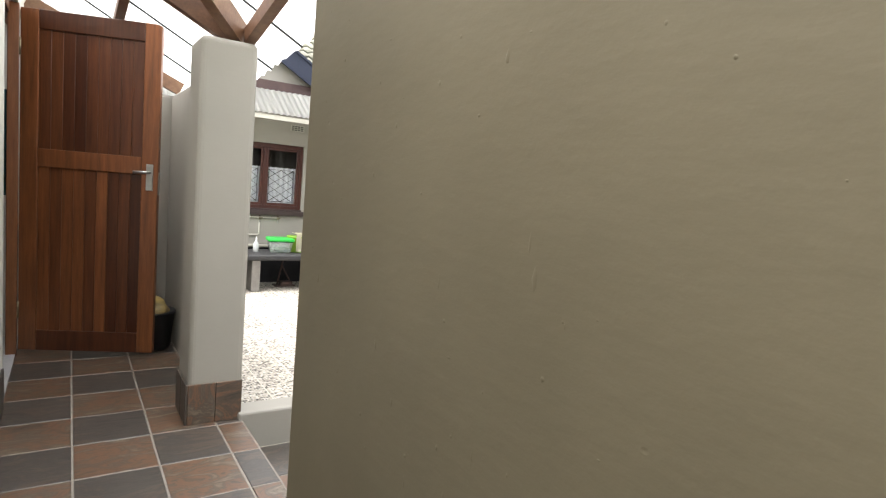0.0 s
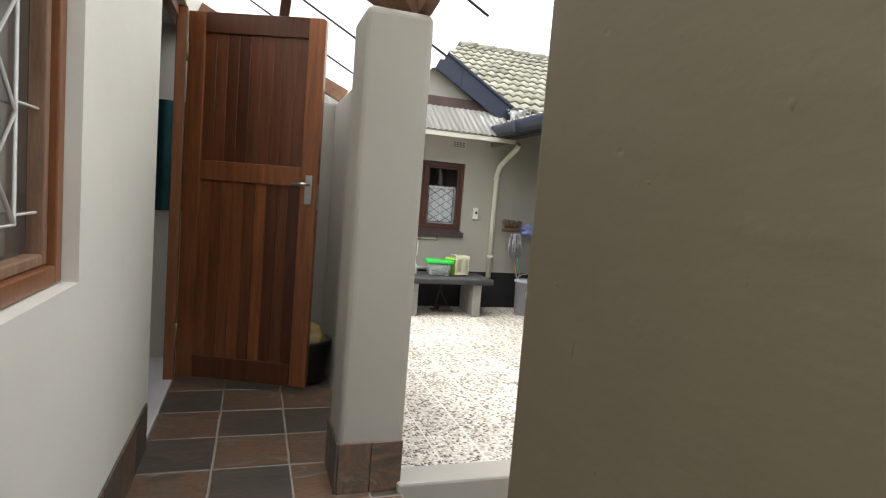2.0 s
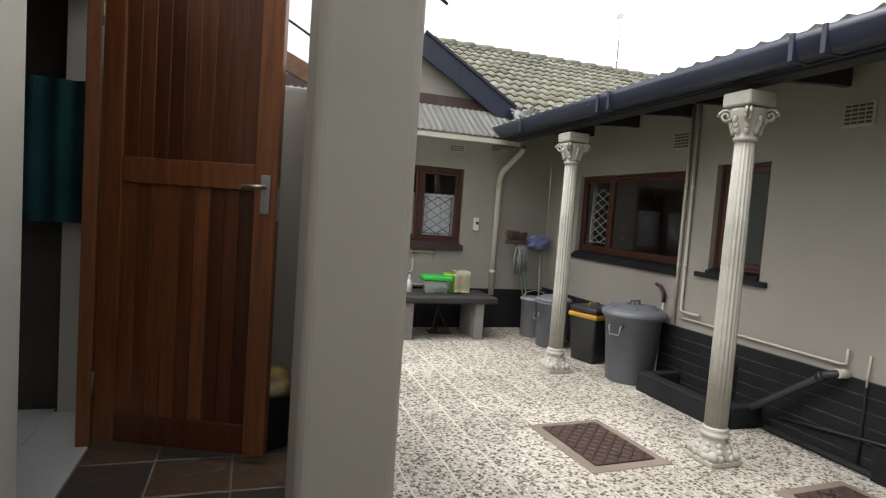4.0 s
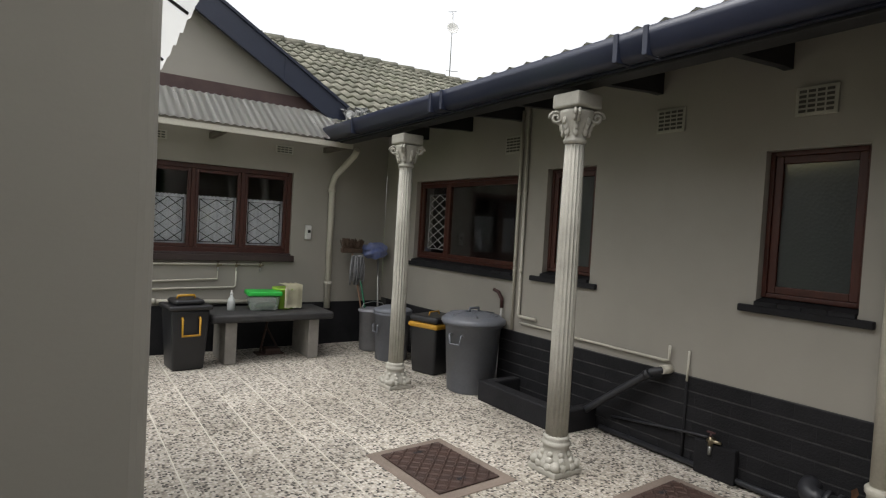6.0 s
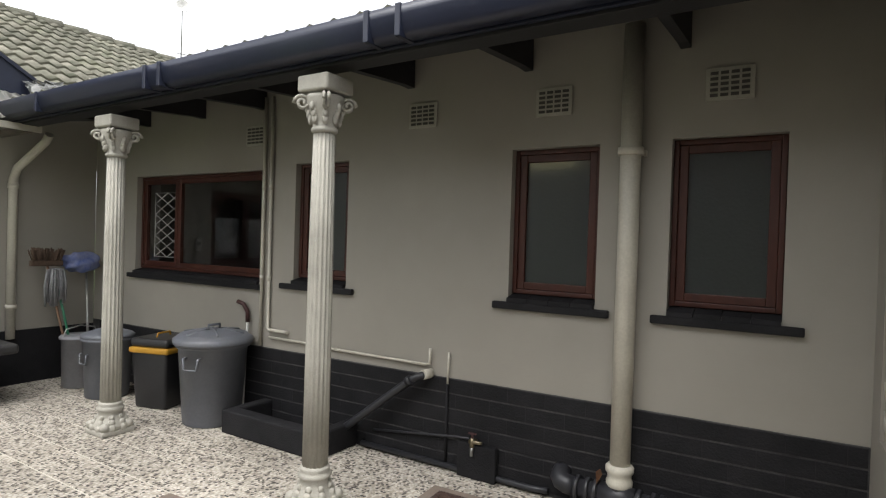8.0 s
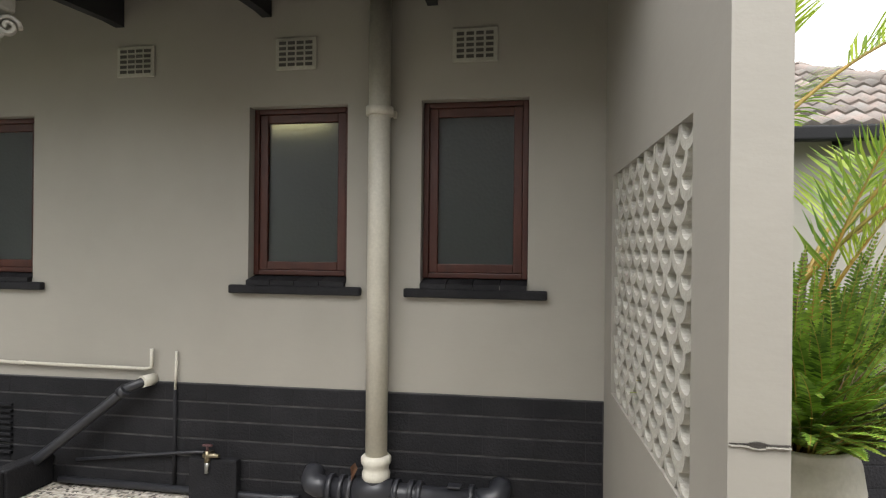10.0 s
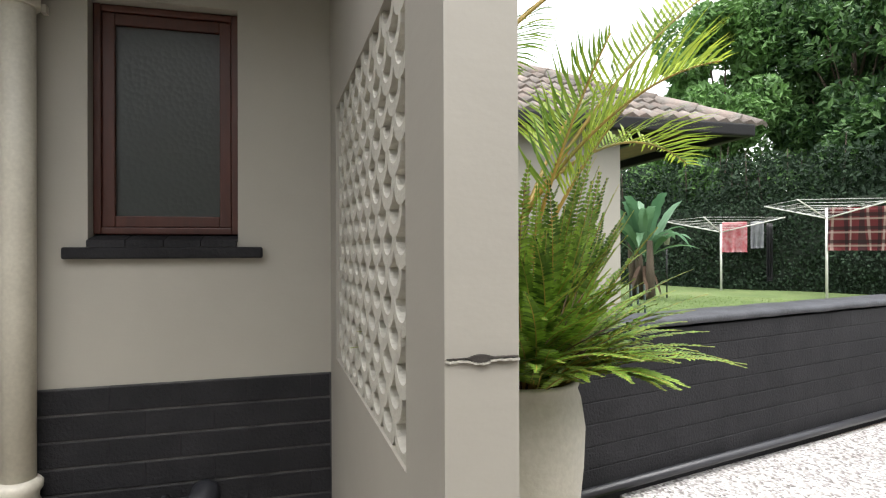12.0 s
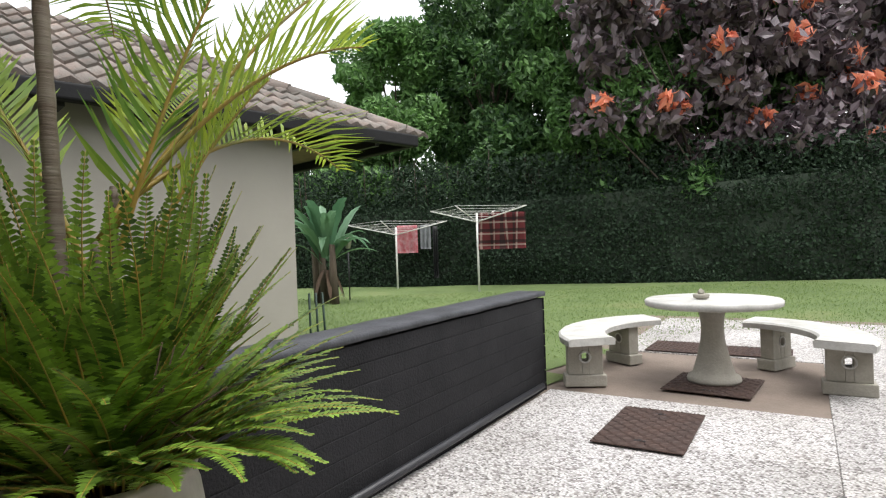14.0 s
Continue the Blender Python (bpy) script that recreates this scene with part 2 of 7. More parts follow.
BLACKBIN = surface("black_plastic", (0.014, 0.014, 0.016), (0.02, 0.02, 0.022), 0.4, 4, 50, 0.05)
YELLOW = surface("yellow_plastic", (0.55, 0.3, 0.02), (0.45, 0.22, 0.02), 0.45, 6, 50, 0.05)
GREEN = surface("green_plastic", (0.02, 0.5, 0.06), (0.02, 0.42, 0.05), 0.4, 4, 50, 0.03)
LIME = surface("lime_plastic", (0.32, 0.55, 0.05), (0.28, 0.48, 0.05), 0.4, 4, 50, 0.03)
CLOTH = surface("cream_cloth", (0.72, 0.68, 0.5), (0.6, 0.56, 0.4), 0.9, 9, 160, 0.4)
MOPGREY = surface("mop_strings", (0.33, 0.33, 0.34), (0.2, 0.2, 0.21), 0.95, 30, 160, 0.5)
BLUECLOTH = surface("blue_cloth", (0.12, 0.17, 0.42), (0.3, 0.33, 0.5), 0.9, 14, 160, 0.3)
BROWNBR = surface("brown_bristle", (0.12, 0.075, 0.05), (0.07, 0.045, 0.03), 0.95, 30, 160, 0.5)
METAL = surface("steel", (0.5, 0.5, 0.48), (0.4, 0.4, 0.38), 0.35, 8, 90, 0.05, metallic=0.9)
BRASS = surface("dull_brass", (0.35, 0.3, 0.2), (0.25, 0.21, 0.14), 0.4, 20, 90, 0.05, metallic=0.9)
PVC = surface("black_drain_pipe", (0.022, 0.023, 0.028), (0.03, 0.03, 0.034), 0.42, 6, 60, 0.05)
WHITE = surface("white_enamel", (0.72, 0.71, 0.68), (0.64, 0.63, 0.6), 0.4, 5, 60, 0.03)
BARS = surface("white_bars", (0.68, 0.67, 0.64), (0.58, 0.57, 0.54), 0.4, 8, 60, 0.03)
IRONBAR = surface("black_bars", (0.015, 0.015, 0.017), (0.02, 0.02, 0.022), 0.45, 8, 60, 0.03)
CURTAIN = surface("white_net_curtain", (0.93, 0.93, 0.95), (0.82, 0.83, 0.87), 0.9, 12, 90, 0.3)
TEAL = surface("teal_curtain", (0.012, 0.09, 0.1), (0.006, 0.05, 0.06), 0.9, 5, 90, 0.3)
BROWNCURT = surface("grey_curtain", (0.5, 0.49, 0.47), (0.36, 0.35, 0.33), 0.9, 5, 90, 0.3)
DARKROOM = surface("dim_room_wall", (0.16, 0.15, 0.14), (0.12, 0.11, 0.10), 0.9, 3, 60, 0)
WHITETILE = surface("white_floor_tile", (0.62, 0.62, 0.62), (0.56, 0.56, 0.57), 0.25, 4, 60, 0.02)
GLASS = clear("window_glass", (0.97, 0.985, 0.98))
FROST = clear("frosted_glass", (0.22, 0.245, 0.235), 0.3, 0.9)
TUB = clear("clear_plastic", (0.8, 0.9, 0.85), 0.15, 0.8)
POTCLAY = surface("pale_glazed_pot", (0.52, 0.5, 0.42), (0.42, 0.4, 0.33), 0.5, 5, 60, 0.15, dirt=(0.3, 0.3, 0.2))
SOIL = surface("soil", (0.03, 0.022, 0.016), (0.05, 0.038, 0.028), 0.95, 20, 120, 0.6)
BARK = surface("bark", (0.11, 0.085, 0.06), (0.06, 0.045, 0.032), 0.95, 6, 60, 0.7, (1, 1, 0.3))
STEM = surface("ringed_palm_stem", (0.12, 0.085, 0.06), (0.2, 0.17, 0.13), 0.7, 14, 60, 0.3, (0.3, 0.3, 4))
STALK = surface("yellow_green_stalk", (0.4, 0.24, 0.04), (0.24, 0.22, 0.05), 0.5, 9, 60, 0.1)
FERN = leafy("fern_leaf", (0.010, 0.04, 0.007), (0.26, 0.42, 0.05), 0.2)
PALM = leafy("palm_leaf", (0.1, 0.24, 0.03), (0.42, 0.52, 0.06), 0.4)
TREE = leafy("tree_leaf", (0.016, 0.052, 0.017), (0.14, 0.28, 0.075), 0.3, 0.55)
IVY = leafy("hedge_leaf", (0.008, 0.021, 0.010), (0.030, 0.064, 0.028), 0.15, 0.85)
BANANA = leafy("banana_leaf", (0.05, 0.13, 0.065), (0.18, 0.32, 0.18), 0.35)
# copper leaves: reflected sky is put into the mauve light tone
REDLEAF = leafy("sky_sheen_copper_leaf", (0.045, 0.032, 0.04), (0.2, 0.15, 0.17), 0.15, 0.42)
REDBRIGHT = leafy("bright_copper_leaf", (0.5, 0.08, 0.06), (0.8, 0.3, 0.18), 0.4)
TWIG = surface("dark_twigs", (0.03, 0.022, 0.016), (0.05, 0.036, 0.026), 0.95, 6, 60, 0.3)


def lawn_material():
    m, n, l, b = shader("lawn")
    a = tex(n, l, "ShaderNodeTexNoise", 0.6, detail=6, roughness=0.65)
    f = tex(n, l, "ShaderNodeTexNoise", 45, detail=6, roughness=0.8)
    r = ramp(n, [(0.3, (0.11, 0.17, 0.045)), (0.55, (0.17, 0.24, 0.075)), (0.75, (0.26, 0.28, 0.11))])
    l.new(a.outputs["Fac"], r.inputs["Fac"])
    l.new(mixc(n, l, r.outputs["Color"], mixc(n, l, r.outputs["Color"], (0.01, 0.02, 0.005), 0.7), f.outputs["Fac"]), b.inputs["Base Color"])
    b.inputs["Roughness"].default_value = 0.9
    relief(n, l, b, f.outputs["Fac"], 0.6, 0.03)
    return m


def plaid_material():
    m, n, l, b = shader("plaid_blanket")
    g, s = n.new("ShaderNodeNewGeometry"), n.new("ShaderNodeSeparateXYZ")
    l.new(g.outputs["Position"], s.inputs[0])
    out = (0.13, 0.022, 0.024)
    for axis, sc in (("X", 15.0), ("Z", 11.0)):
        for ph, lo, col, k in ((0.0, 0.7, (0.016, 0.011, 0.011), 0.75), (1.9, 0.93, (0.5, 0.42, 0.36), 0.5)):
            ma = n.new("ShaderNodeMath")
            ma.operation = "MULTIPLY_ADD"
            l.new(s.outputs[axis], ma.inputs[0])
            ma.inputs[1].default_value, ma.inputs[2].default_value = sc * 2, ph
            si = n.new("ShaderNodeMath")
            si.operation = "SINE"
            l.new(ma.outputs[0], si.inputs[0])
            rr = ramp(n, [(lo - 0.05, (0, 0, 0)), (lo, (k, k, k))])
            l.new(si.outputs[0], rr.inputs["Fac"])
            out = mixc(n, l, out, col, rr.outputs["Color"])
    l.new(out, b.inputs["Base Color"])
    b.inputs["Roughness"].default_value = 0.95
    return m


LAWN, PLAID = lawn_material(), plaid_material()
PINK = surface("pink_towel", (0.6, 0.12, 0.15), (0.7, 0.45, 0.47), 0.95, 9, 120, 0.3)
GREYWASH = surface("grey_washing", (0.35, 0.36, 0.38), (0.25, 0.26, 0.28), 0.95, 9, 120, 0.3)
POLY, pn, pl, pb = shader("translucent_sheet")
pt, pc, px = pn.new("ShaderNodeBsdfTranslucent"), pn.new("ShaderNodeBsdfTransparent"), pn.new("ShaderNodeMixShader")
pt.inputs["Color"].default_value, pc.inputs["Color"].default_value, px.inputs[0].default_value = (0.9, 0.9, 0.87, 1), (0.92, 0.92, 0.9, 1), 0.5
pl.new(pt.outputs[0], px.inputs[1]), pl.new(pc.outputs[0], px.inputs[2]), pl.new(px.outputs[0], pn["Material Output"].inputs["Surface"])


# ---- building tools ----
def bm_new():
    return bmesh.new()


def bx(bm, x0, y0, z0, x1, y1, z1, bevel=0.0, segs=2):
    g = bmesh.ops.create_cube(bm, size=1.0, matrix=Matrix.Translation(((x0 + x1) / 2, (y0 + y1) / 2, (z0 + z1) / 2)) @ Matrix.Diagonal((abs(x1 - x0), abs(y1 - y0), abs(z1 - z0), 1)))
    if bevel:
        es = list({e for v in g["verts"] for e in v.link_edges})
        bmesh.ops.bevel(bm, geom=es, offset=bevel, segments=segs, affect="EDGES", profile=0.5)
    return bm


def ring(bm, c, u, v, r, seg):
    return [bm.verts.new(c + r * (math.cos(2 * math.pi * i / seg) * u + math.sin(2 * math.pi * i / seg) * v)) for i in range(seg)]


def bridge(bm, a, b):
    k = len(a)
    for i in range(k):
        bm.faces.new((a[i], a[(i + 1) % k], b[(i + 1) % k], b[i])).smooth = True


def tube(bm, pts, r, seg=8, cap=True):
    """A tube along points; r: one radius, or one for each point."""
    pts = [Vector(p) for p in pts]
    rs = r if isinstance(r, (list, tuple)) else [r] * len(pts)
    prev, last = None, None
    for i, p in enumerate(pts):
        d = (pts[min(i + 1, len(pts) - 1)] - pts[max(i - 1, 0)]).normalized()
        up = last if last is not None else (Vector((0, 0, 1)) if abs(d.z) < 0.9 else Vector((1, 0, 0)))
        u = (up - up.dot(d) * d).normalized()
        last = u
        rg = ring(bm, p, u, d.cross(u), rs[i], seg)
        if prev:
            bridge(bm, prev, rg)
        elif cap:
            bm.faces.new(rg[::-1])
        prev = rg
    if cap:
        bm.faces.new(prev)
    return bm


def lathe(bm, prof, seg=24, x=0.0, y=0.0, sx=1.0, sy=1.0, flute=0, depth=0.0):
    prev = None
    for r, z in prof:
        rg = []
        for i in range(seg):
            a = 2 * math.pi * i / seg
            k = r - (depth * abs(math.sin(a * flute / 2)) if flute else 0)
            rg.append(bm.verts.new((x + sx * k * math.cos(a), y + sy * k * math.sin(a), z)))
        if prev:
            bridge(bm, prev, rg)
        else:
            bm.faces.new(rg[::-1])
        prev = rg
    bm.faces.new(prev)
    return bm


def mesh_of(name, bm, mat, smooth=False):
    me = bpy.data.meshes.new(name)
    bmesh.ops.recalc_face_normals(bm, faces=bm.faces)
    if smooth:
        for f in bm.faces:
            f.smooth = True
    bm.to_mesh(me)
    bm.free()
    me.materials.append(mat)
    return me


def part(name, bm, mat, parent=None, label="", smooth=False):
    ob = new(name, mesh_of(name, bm, mat, smooth))
    if parent is not None:
        ob.parent = parent
    if label:
        ob["label"] = label
    return ob


def built(name, bm, mat, label, category="", smooth=False):
    return tagged(part(name, bm, mat, None, "", smooth), label, category or name.split("_")[0], kind="structure")


def thing(name, m, label, category, group="", kind=""):
    ob = new(name)
    ob.matrix_basis = m
    ob.empty_display_size = 0.1
    return tagged(ob, label, category, group, kind)


def holder(name, label, category):
    return thing(name, Matrix(), label, category, kind="structure")


def wall(name, a, b, z0, z1, thick, mat, label, holes=()):
    """A wall from a to b in plan; its body lies to the left of that line. holes: (from, to, low, high) along it."""
    a, b = Vector(a), Vector(b)
    d = (b - a)
    length = d.length
    d.normalize()
    nrm = Vector((-d.y, d.x))
    us = sorted({0, length, *[h[0] for h in holes], *[h[1] for h in holes]})
    zs = sorted({z0, z1, *[h[2] for h in holes], *[h[3] for h in holes]})
    solid = lambda i, j: 0 <= i < len(us) - 1 and 0 <= j < len(zs) - 1 and not any(
        h[0] <= (us[i] + us[i + 1]) / 2 <= h[1] and h[2] <= (zs[j] + zs[j + 1]) / 2 <= h[3] for h in holes)
    bm = bm_new()

    def v(u, k, z):
        p = a + d * u + nrm * (thick * k)
        return bm.verts.new((p.x, p.y, z))
    for i in range(len(us) - 1):
        for j in range(len(zs) - 1):
            if not solid(i, j):
                continue
            u0, u1, za, zb = us[i], us[i + 1], zs[j], zs[j + 1]
            for k in (0, 1):
                bm.faces.new((v(u0, k, za), v(u1, k, za), v(u1, k, zb), v(u0, k, zb)))
            for ok, q in ((solid(i - 1, j), ((u0, za), (u0, zb))), (solid(i + 1, j), ((u1, za), (u1, zb))),
                          (solid(i, j - 1), ((u0, za), (u1, za))), (solid(i, j + 1), ((u0, zb), (u1, zb)))):
                if not ok:
                    (p, s), (p2, s2) = q
                    bm.faces.new((v(p, 0, s), v(p2, 0, s2), v(p2, 1, s2), v(p, 1, s)))
    bmesh.ops.remove_doubles(bm, verts=bm.verts, dist=0.0005)
    return built(name, bm, mat, label, "wall")


def quads(name, verts, faces, mat, parent=None, kind="", label="", category="", smooth=False):
    me = bpy.data.meshes.new(name)
    me.from_pydata(verts, [], faces)
    me.materials.append(mat)
    if smooth:
        me.polygons.foreach_set("use_smooth", [True] * len(me.polygons))
    ob = new(name, me)
    if parent is not None:
        ob.parent = parent
    return tagged(ob, label, category, kind=kind)


# ---- the large structure ----
XW, YK, XL, FLOOR = 6.33, 9.69, 2.06, -0.30

# ground: one sheet with a slight rise in the lawn
gm = bm_new()
bx(gm, -400, -400, -0.6, 400, 400, -0.345)
ground = built("ground", gm, LAWN, "mown green lawn running out to the horizon", "ground")
lm = bm_new()
NX, NY = 92, 46
lv = []
for i in range(NX):
    for j in range(NY):
        x, y = 2.0 + i * 0.31, -14.5 + j * 0.33
        edge = min(i, j, NX - 1 - i, NY - 1 - j)
        lv.append((x, y, -0.335 + (0.0 if edge == 0 else 0.022 + 0.02 * noise.noise((x * 0.5, y * 0.5, 0)))))
lf = [(i * NY + j, (i + 1) * NY + j, (i + 1) * NY + j + 1, i * NY + j + 1) for i in range(NX - 1) for j in range(NY - 1)]
# the mown patch stops at the paving
GD = pose(6.87, -0.5, FLOOR, 0, 0, 13)
GDI = GD.inverted()


def paved(p):
    q = GDI @ Vector(p)
    return q.x < -0.06 and q.y > -4.5


lf = [f for f in lf if not any(paved(lv[k]) for k in f)]
quads("lawn_patch", lv, lf, LAWN, None, "structure", "uneven short green lawn with pale worn patches", "lawn", True)

# beds under the paving
pm = bm_new()
bx(pm, 2.96, 2.4, -0.5, 6.33, 9.69, -0.3035)
built("court_bed", pm, JOINT, "pale mortar bed under the courtyard paving", "paving")
pm = bm_new()
bx(pm, 2.97, -4.3, -0.5, 6.1, 2.4, -0.3095)
built("garden_bed", pm, EARTHCON, "bare brown concrete apron beside the lawn", "paving")
pm = bm_new()
bx(pm, -4.5, -4.8, -0.2, 0.3, 2.7, -0.0115)
built("garden_apron", pm, EARTHCON, "bare brown concrete under the gravel paving", "paving").matrix_basis = GD
pm = bm_new()
bx(pm, 1.8, -1.6, -0.5, 3.06, 6.3, -0.0028)
built("porch_slab", pm, GROUT, "raised porch slab with grouted slate tiles", "floor")
pm = bm_new()
bx(pm, 3.062, 2.98, -0.5, 3.9, 4.38, -0.1535)
built("landing_slab", pm, GROUT, "lower tiled landing beside the porch", "floor")
pm = bm_new()
bx(pm, 3.04, 4.385, -0.5, 4.0, 4.53, 0.035, 0.012)
built("kerb", pm, PAINT, "painted plaster kerb at the courtyard's edge", "kerb")

# walls
wall("wall_veranda", (XW, YK), (XW, 3.1), -0.5, 2.35, 0.24, PAINT, "stone-coloured plastered house wall under the veranda roof",
     [(YK - 8.97, YK - 7.25, 0.76, 1.645), (YK - 6.88, YK - 6.36, 0.79, 1.675), (YK - 5.10, YK - 4.58, 0.80, 1.68), (YK - 4.21, YK - 3.70, 0.80, 1.685)])
wall("wall_kitchen", (1.2, YK), (XW - 0.002, YK), -0.5, 2.42, 0.24, PAINT, "stone-coloured plastered kitchen wall under a gable", [(3.62 - 1.2, 5.14 - 1.2, 0.73, 1.66)])
wall("wall_porch", (XL, -1.6), (XL, 7.5), -0.5, 2.75, 0.24, PALE, "smooth pale plastered wall beside the tiled porch",
     [(2.0 + 1.6, 3.9 + 1.6, 0.88, 2.05), (4.98 + 1.6, 6.25 + 1.6, 0.0, 2.08)])
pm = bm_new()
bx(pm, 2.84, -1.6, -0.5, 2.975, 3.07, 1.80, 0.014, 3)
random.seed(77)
wp = built("wall_passage", pm, OLIVE_SHADE, "olive-grey plastered passage wall, shade mixed into its paint, with chips and drips", "wall")
pm = bm_new()
for k in range(280):
    # paint runs, chips and trowel lumps on the passage face
    y, z = random.uniform(0.2, 3.0), random.uniform(0.2, 1.7)
    w, h, d = random.uniform(0.0015, 0.006), random.uniform(0.0015, 0.007), random.uniform(0.001, 0.0028)
    if k % 5 == 0:
        h *= 4
    d = min(d, 0.3 * min(w, h))
    rim_v = [pm.verts.new((2.8402, y + w * math.cos(a * 0.8976) * random.uniform(0.6, 1.2), z + h * math.sin(a * 0.8976) * random.uniform(0.6, 1.2))) for a in range(7)]
    tip = pm.verts.new((2.84 - d, y, z - h * 0.2))
    for a in range(7):
        pm.faces.new((rim_v[a], tip, rim_v[(a + 1) % 7])).smooth = True
tagged(part("plaster_drips", pm, OLIVE_SHADE, wp), "small raised paint drips on the plaster", kind="stuff")
pm = bm_new()
bx(pm, 1.9, -1.75, -0.5, 2.975, -1.61, 1.80)
built("wall_passage_end", pm, PAINT, "plain plastered wall closing the passage", "wall")
pm = bm_new()
bx(pm, 2.805, 4.42, 0.0, 3.06, 4.70, 1.83, 0.028, 4)
built("porch_pillar", pm, PAINT, "pale plastered pillar with rounded corners", "pillar")
pm = bm_new()
bx(pm, 2.94, 4.703, -0.35, 3.05, 6.3, 1.74, 0.02, 3)
bx(pm, 2.07, 6.303, -0.35, 3.05, 6.45, 1.74, 0.02, 3)
built("wall_porch_back", pm, PAINT, "low pale plastered wall behind the open door", "wall")

# unseen roof behind the porch wall, added to hold back low sky light
pm = bm_new()
ra = [pm.verts.new((x, -4.0, z)) for x, z in ((XL + 0.05, 2.76), (-1.6, 4.6), (-5.2, 2.76), (-5.2, 2.70), (-1.6, 4.5), (XL + 0.05, 2.70))]
rb = [pm.verts.new((v.co.x, 7.4, v.co.z)) for v in ra]
bridge(pm, ra, rb)
pm.faces.new(ra), pm.faces.new(rb[::-1])
built("roof_house", pm, ROOFTILE, "unseen plain tiled roof beside the porch, added to block low sky light", "roof")

# gable above the kitchen wall
gb = bm_new()
gx = lambda z: 5.13 + (2.62 - z) / 0.589
pts = [(1.2, 2.42), (gx(2.42), 2.42), (3.3, 2.62 + 0.589 * (5.13 - 3.3)), (1.2, 2.62 + 0.589 * (5.13 - 3.3) - 0.589 * 2.1)]
fr = [gb.verts.new((x, YK, z)) for x, z in pts]
bk = [gb.verts.new((x, YK + 0.2, z)) for x, z in pts]
gb.faces.new(fr), gb.faces.new(bk[::-1])
for i in range(4):
    gb.faces.new((fr[i], bk[i], bk[(i + 1) % 4], fr[(i + 1) % 4]))
built("wall_gable", gb, PAINT, "pale plastered gable above the awning", "wall")


def slope_board(name, a, b, depth, drop, mat, label, category):
    """A board whose face hangs below the line a-b, drop metres high and depth deep along y."""
    bm = bm_new()
    (ax, ay, az), (bx_, by, bz) = a, b
    f = [bm.verts.new(p) for p in ((ax, ay, az), (bx_, by, bz), (bx_, by, bz - drop), (ax, ay, az - drop))]
    k = [bm.verts.new((p.co.x, p.co.y + depth, p.co.z)) for p in f]
    bm.faces.new(f), bm.faces.new(k[::-1])
    for i in range(4):
        bm.faces.new((f[i], k[i], k[(i + 1) % 4], f[(i + 1) % 4]))
    return built(name, bm, mat, label, category)


slope_board("trim_barge", (5.68, YK - 0.16, 2.77 - 0.589 * 0.55), (3.3, YK - 0.16, 2.77 + 0.589 * 1.83), 0.05, 0.27, NAVY, "navy painted barge board along the gable", "barge board")
slope_board("trim_barge_cap", (5.70, YK - 0.18, 2.805 - 0.589 * 0.57), (3.3, YK - 0.18, 2.805 + 0.589 * 1.83), 0.42, 0.035, NAVY, "navy capping over the gable's edge", "barge board")
slope_board("trim_barge_joint", (4.95, YK - 0.168, 2.775 + 0.589 * 0.18), (4.93, YK - 0.168, 2.775 + 0.589 * 0.20), 0.006, 0.28, NAVY, "navy joint strip on the barge board", "barge board")
pm = bm_new()
bx(pm, 2.6, YK - 0.06, 2.36, 5.56, YK - 0.001, 2.50, 0.004)
built("trim_awning_beam", pm, surface("maroon_board", (0.055, 0.028, 0.026), (0.08, 0.045, 0.04), 0.6, 6, 60, 0.2), "maroon painted board above the awning", "board")

# painted plinths
pm = bm_new()
bx(pm, 1.9, YK - 0.012, -0.32, XW - 0.004, YK + 0.02, 0.195, 0.004)
built("baseboard_kitchen", pm, BLACK, "black painted plinth along the kitchen wall", "plinth")
pm = bm_new()
bx(pm, XW - 0.008, 3.35, -0.36, XW + 0.02, YK - 0.014, 0.262, 0.002)
plinth = built("baseboard_veranda", pm, MORTAR_GLINT, "black painted brick plinth with edge highlights put into its joint colour", "plinth")


def falling(ob, slope, level):
    """Lets a long run fall with y; it keeps its height where y is level."""
    m = Matrix()
    m[2][1], m[2][3] = -slope, slope * level
    ob.matrix_basis = m
    return ob


falling(plinth, 0.016, 3.3)

# screen wall with its pierced panel
P0, P1 = Vector((4.775, 3.294)), Vector((XW - 0.01, 3.352))
L = (P1 - P0).length
wall("wall_screen", P1, P0, -0.5, 2.12, 0.11, PAINT, "pale plastered screen wall with a pierced breeze-block panel", [(0.19, L - 0.235, 0.375, 1.285)])
sd = (P1 - P0).normalized()
lip = bm_new()
for k in range(27):
    w = 0.107 * (k - 13) / 27
    s = -0.004 * max(0, 1 - ((k - 14) / 4.5) ** 2) + random.uniform(-0.0008, 0.0008)
    bx(lip, -0.0012 - random.uniform(0, 0.001), w - 0.002, -0.0028 + s, 0.004, w + 0.002, 0.0004 + s)
lp = part("trim_crack_lip", lip, COLUMN, None)
tagged(lp, "pale chipped plaster lip below the crack", "plaster lip", kind="structure")
lp.matrix_basis = pose(P0.x - 0.001, P0.y - 0.055, 0.614)
crack = bm_new()
for k in range(27):
    w = 0.105 * (k - 13) / 27
    h = 0.0007 + 0.0058 * max(0, 1 - ((k - 14) / 4.5) ** 2) + random.uniform(0, 0.0006)
    bx(crack, -0.002, w - 0.00196, -h, 0.006, w + 0.00196, h * 0.7)
cr = part("trim_crack", crack, surface("crack_dark", (0.03, 0.026, 0.022), (0.05, 0.042, 0.035), 0.95, 30, 120, 0.4), None)
tagged(cr, "dark open crack across the screen wall's end", "crack", kind="structure")
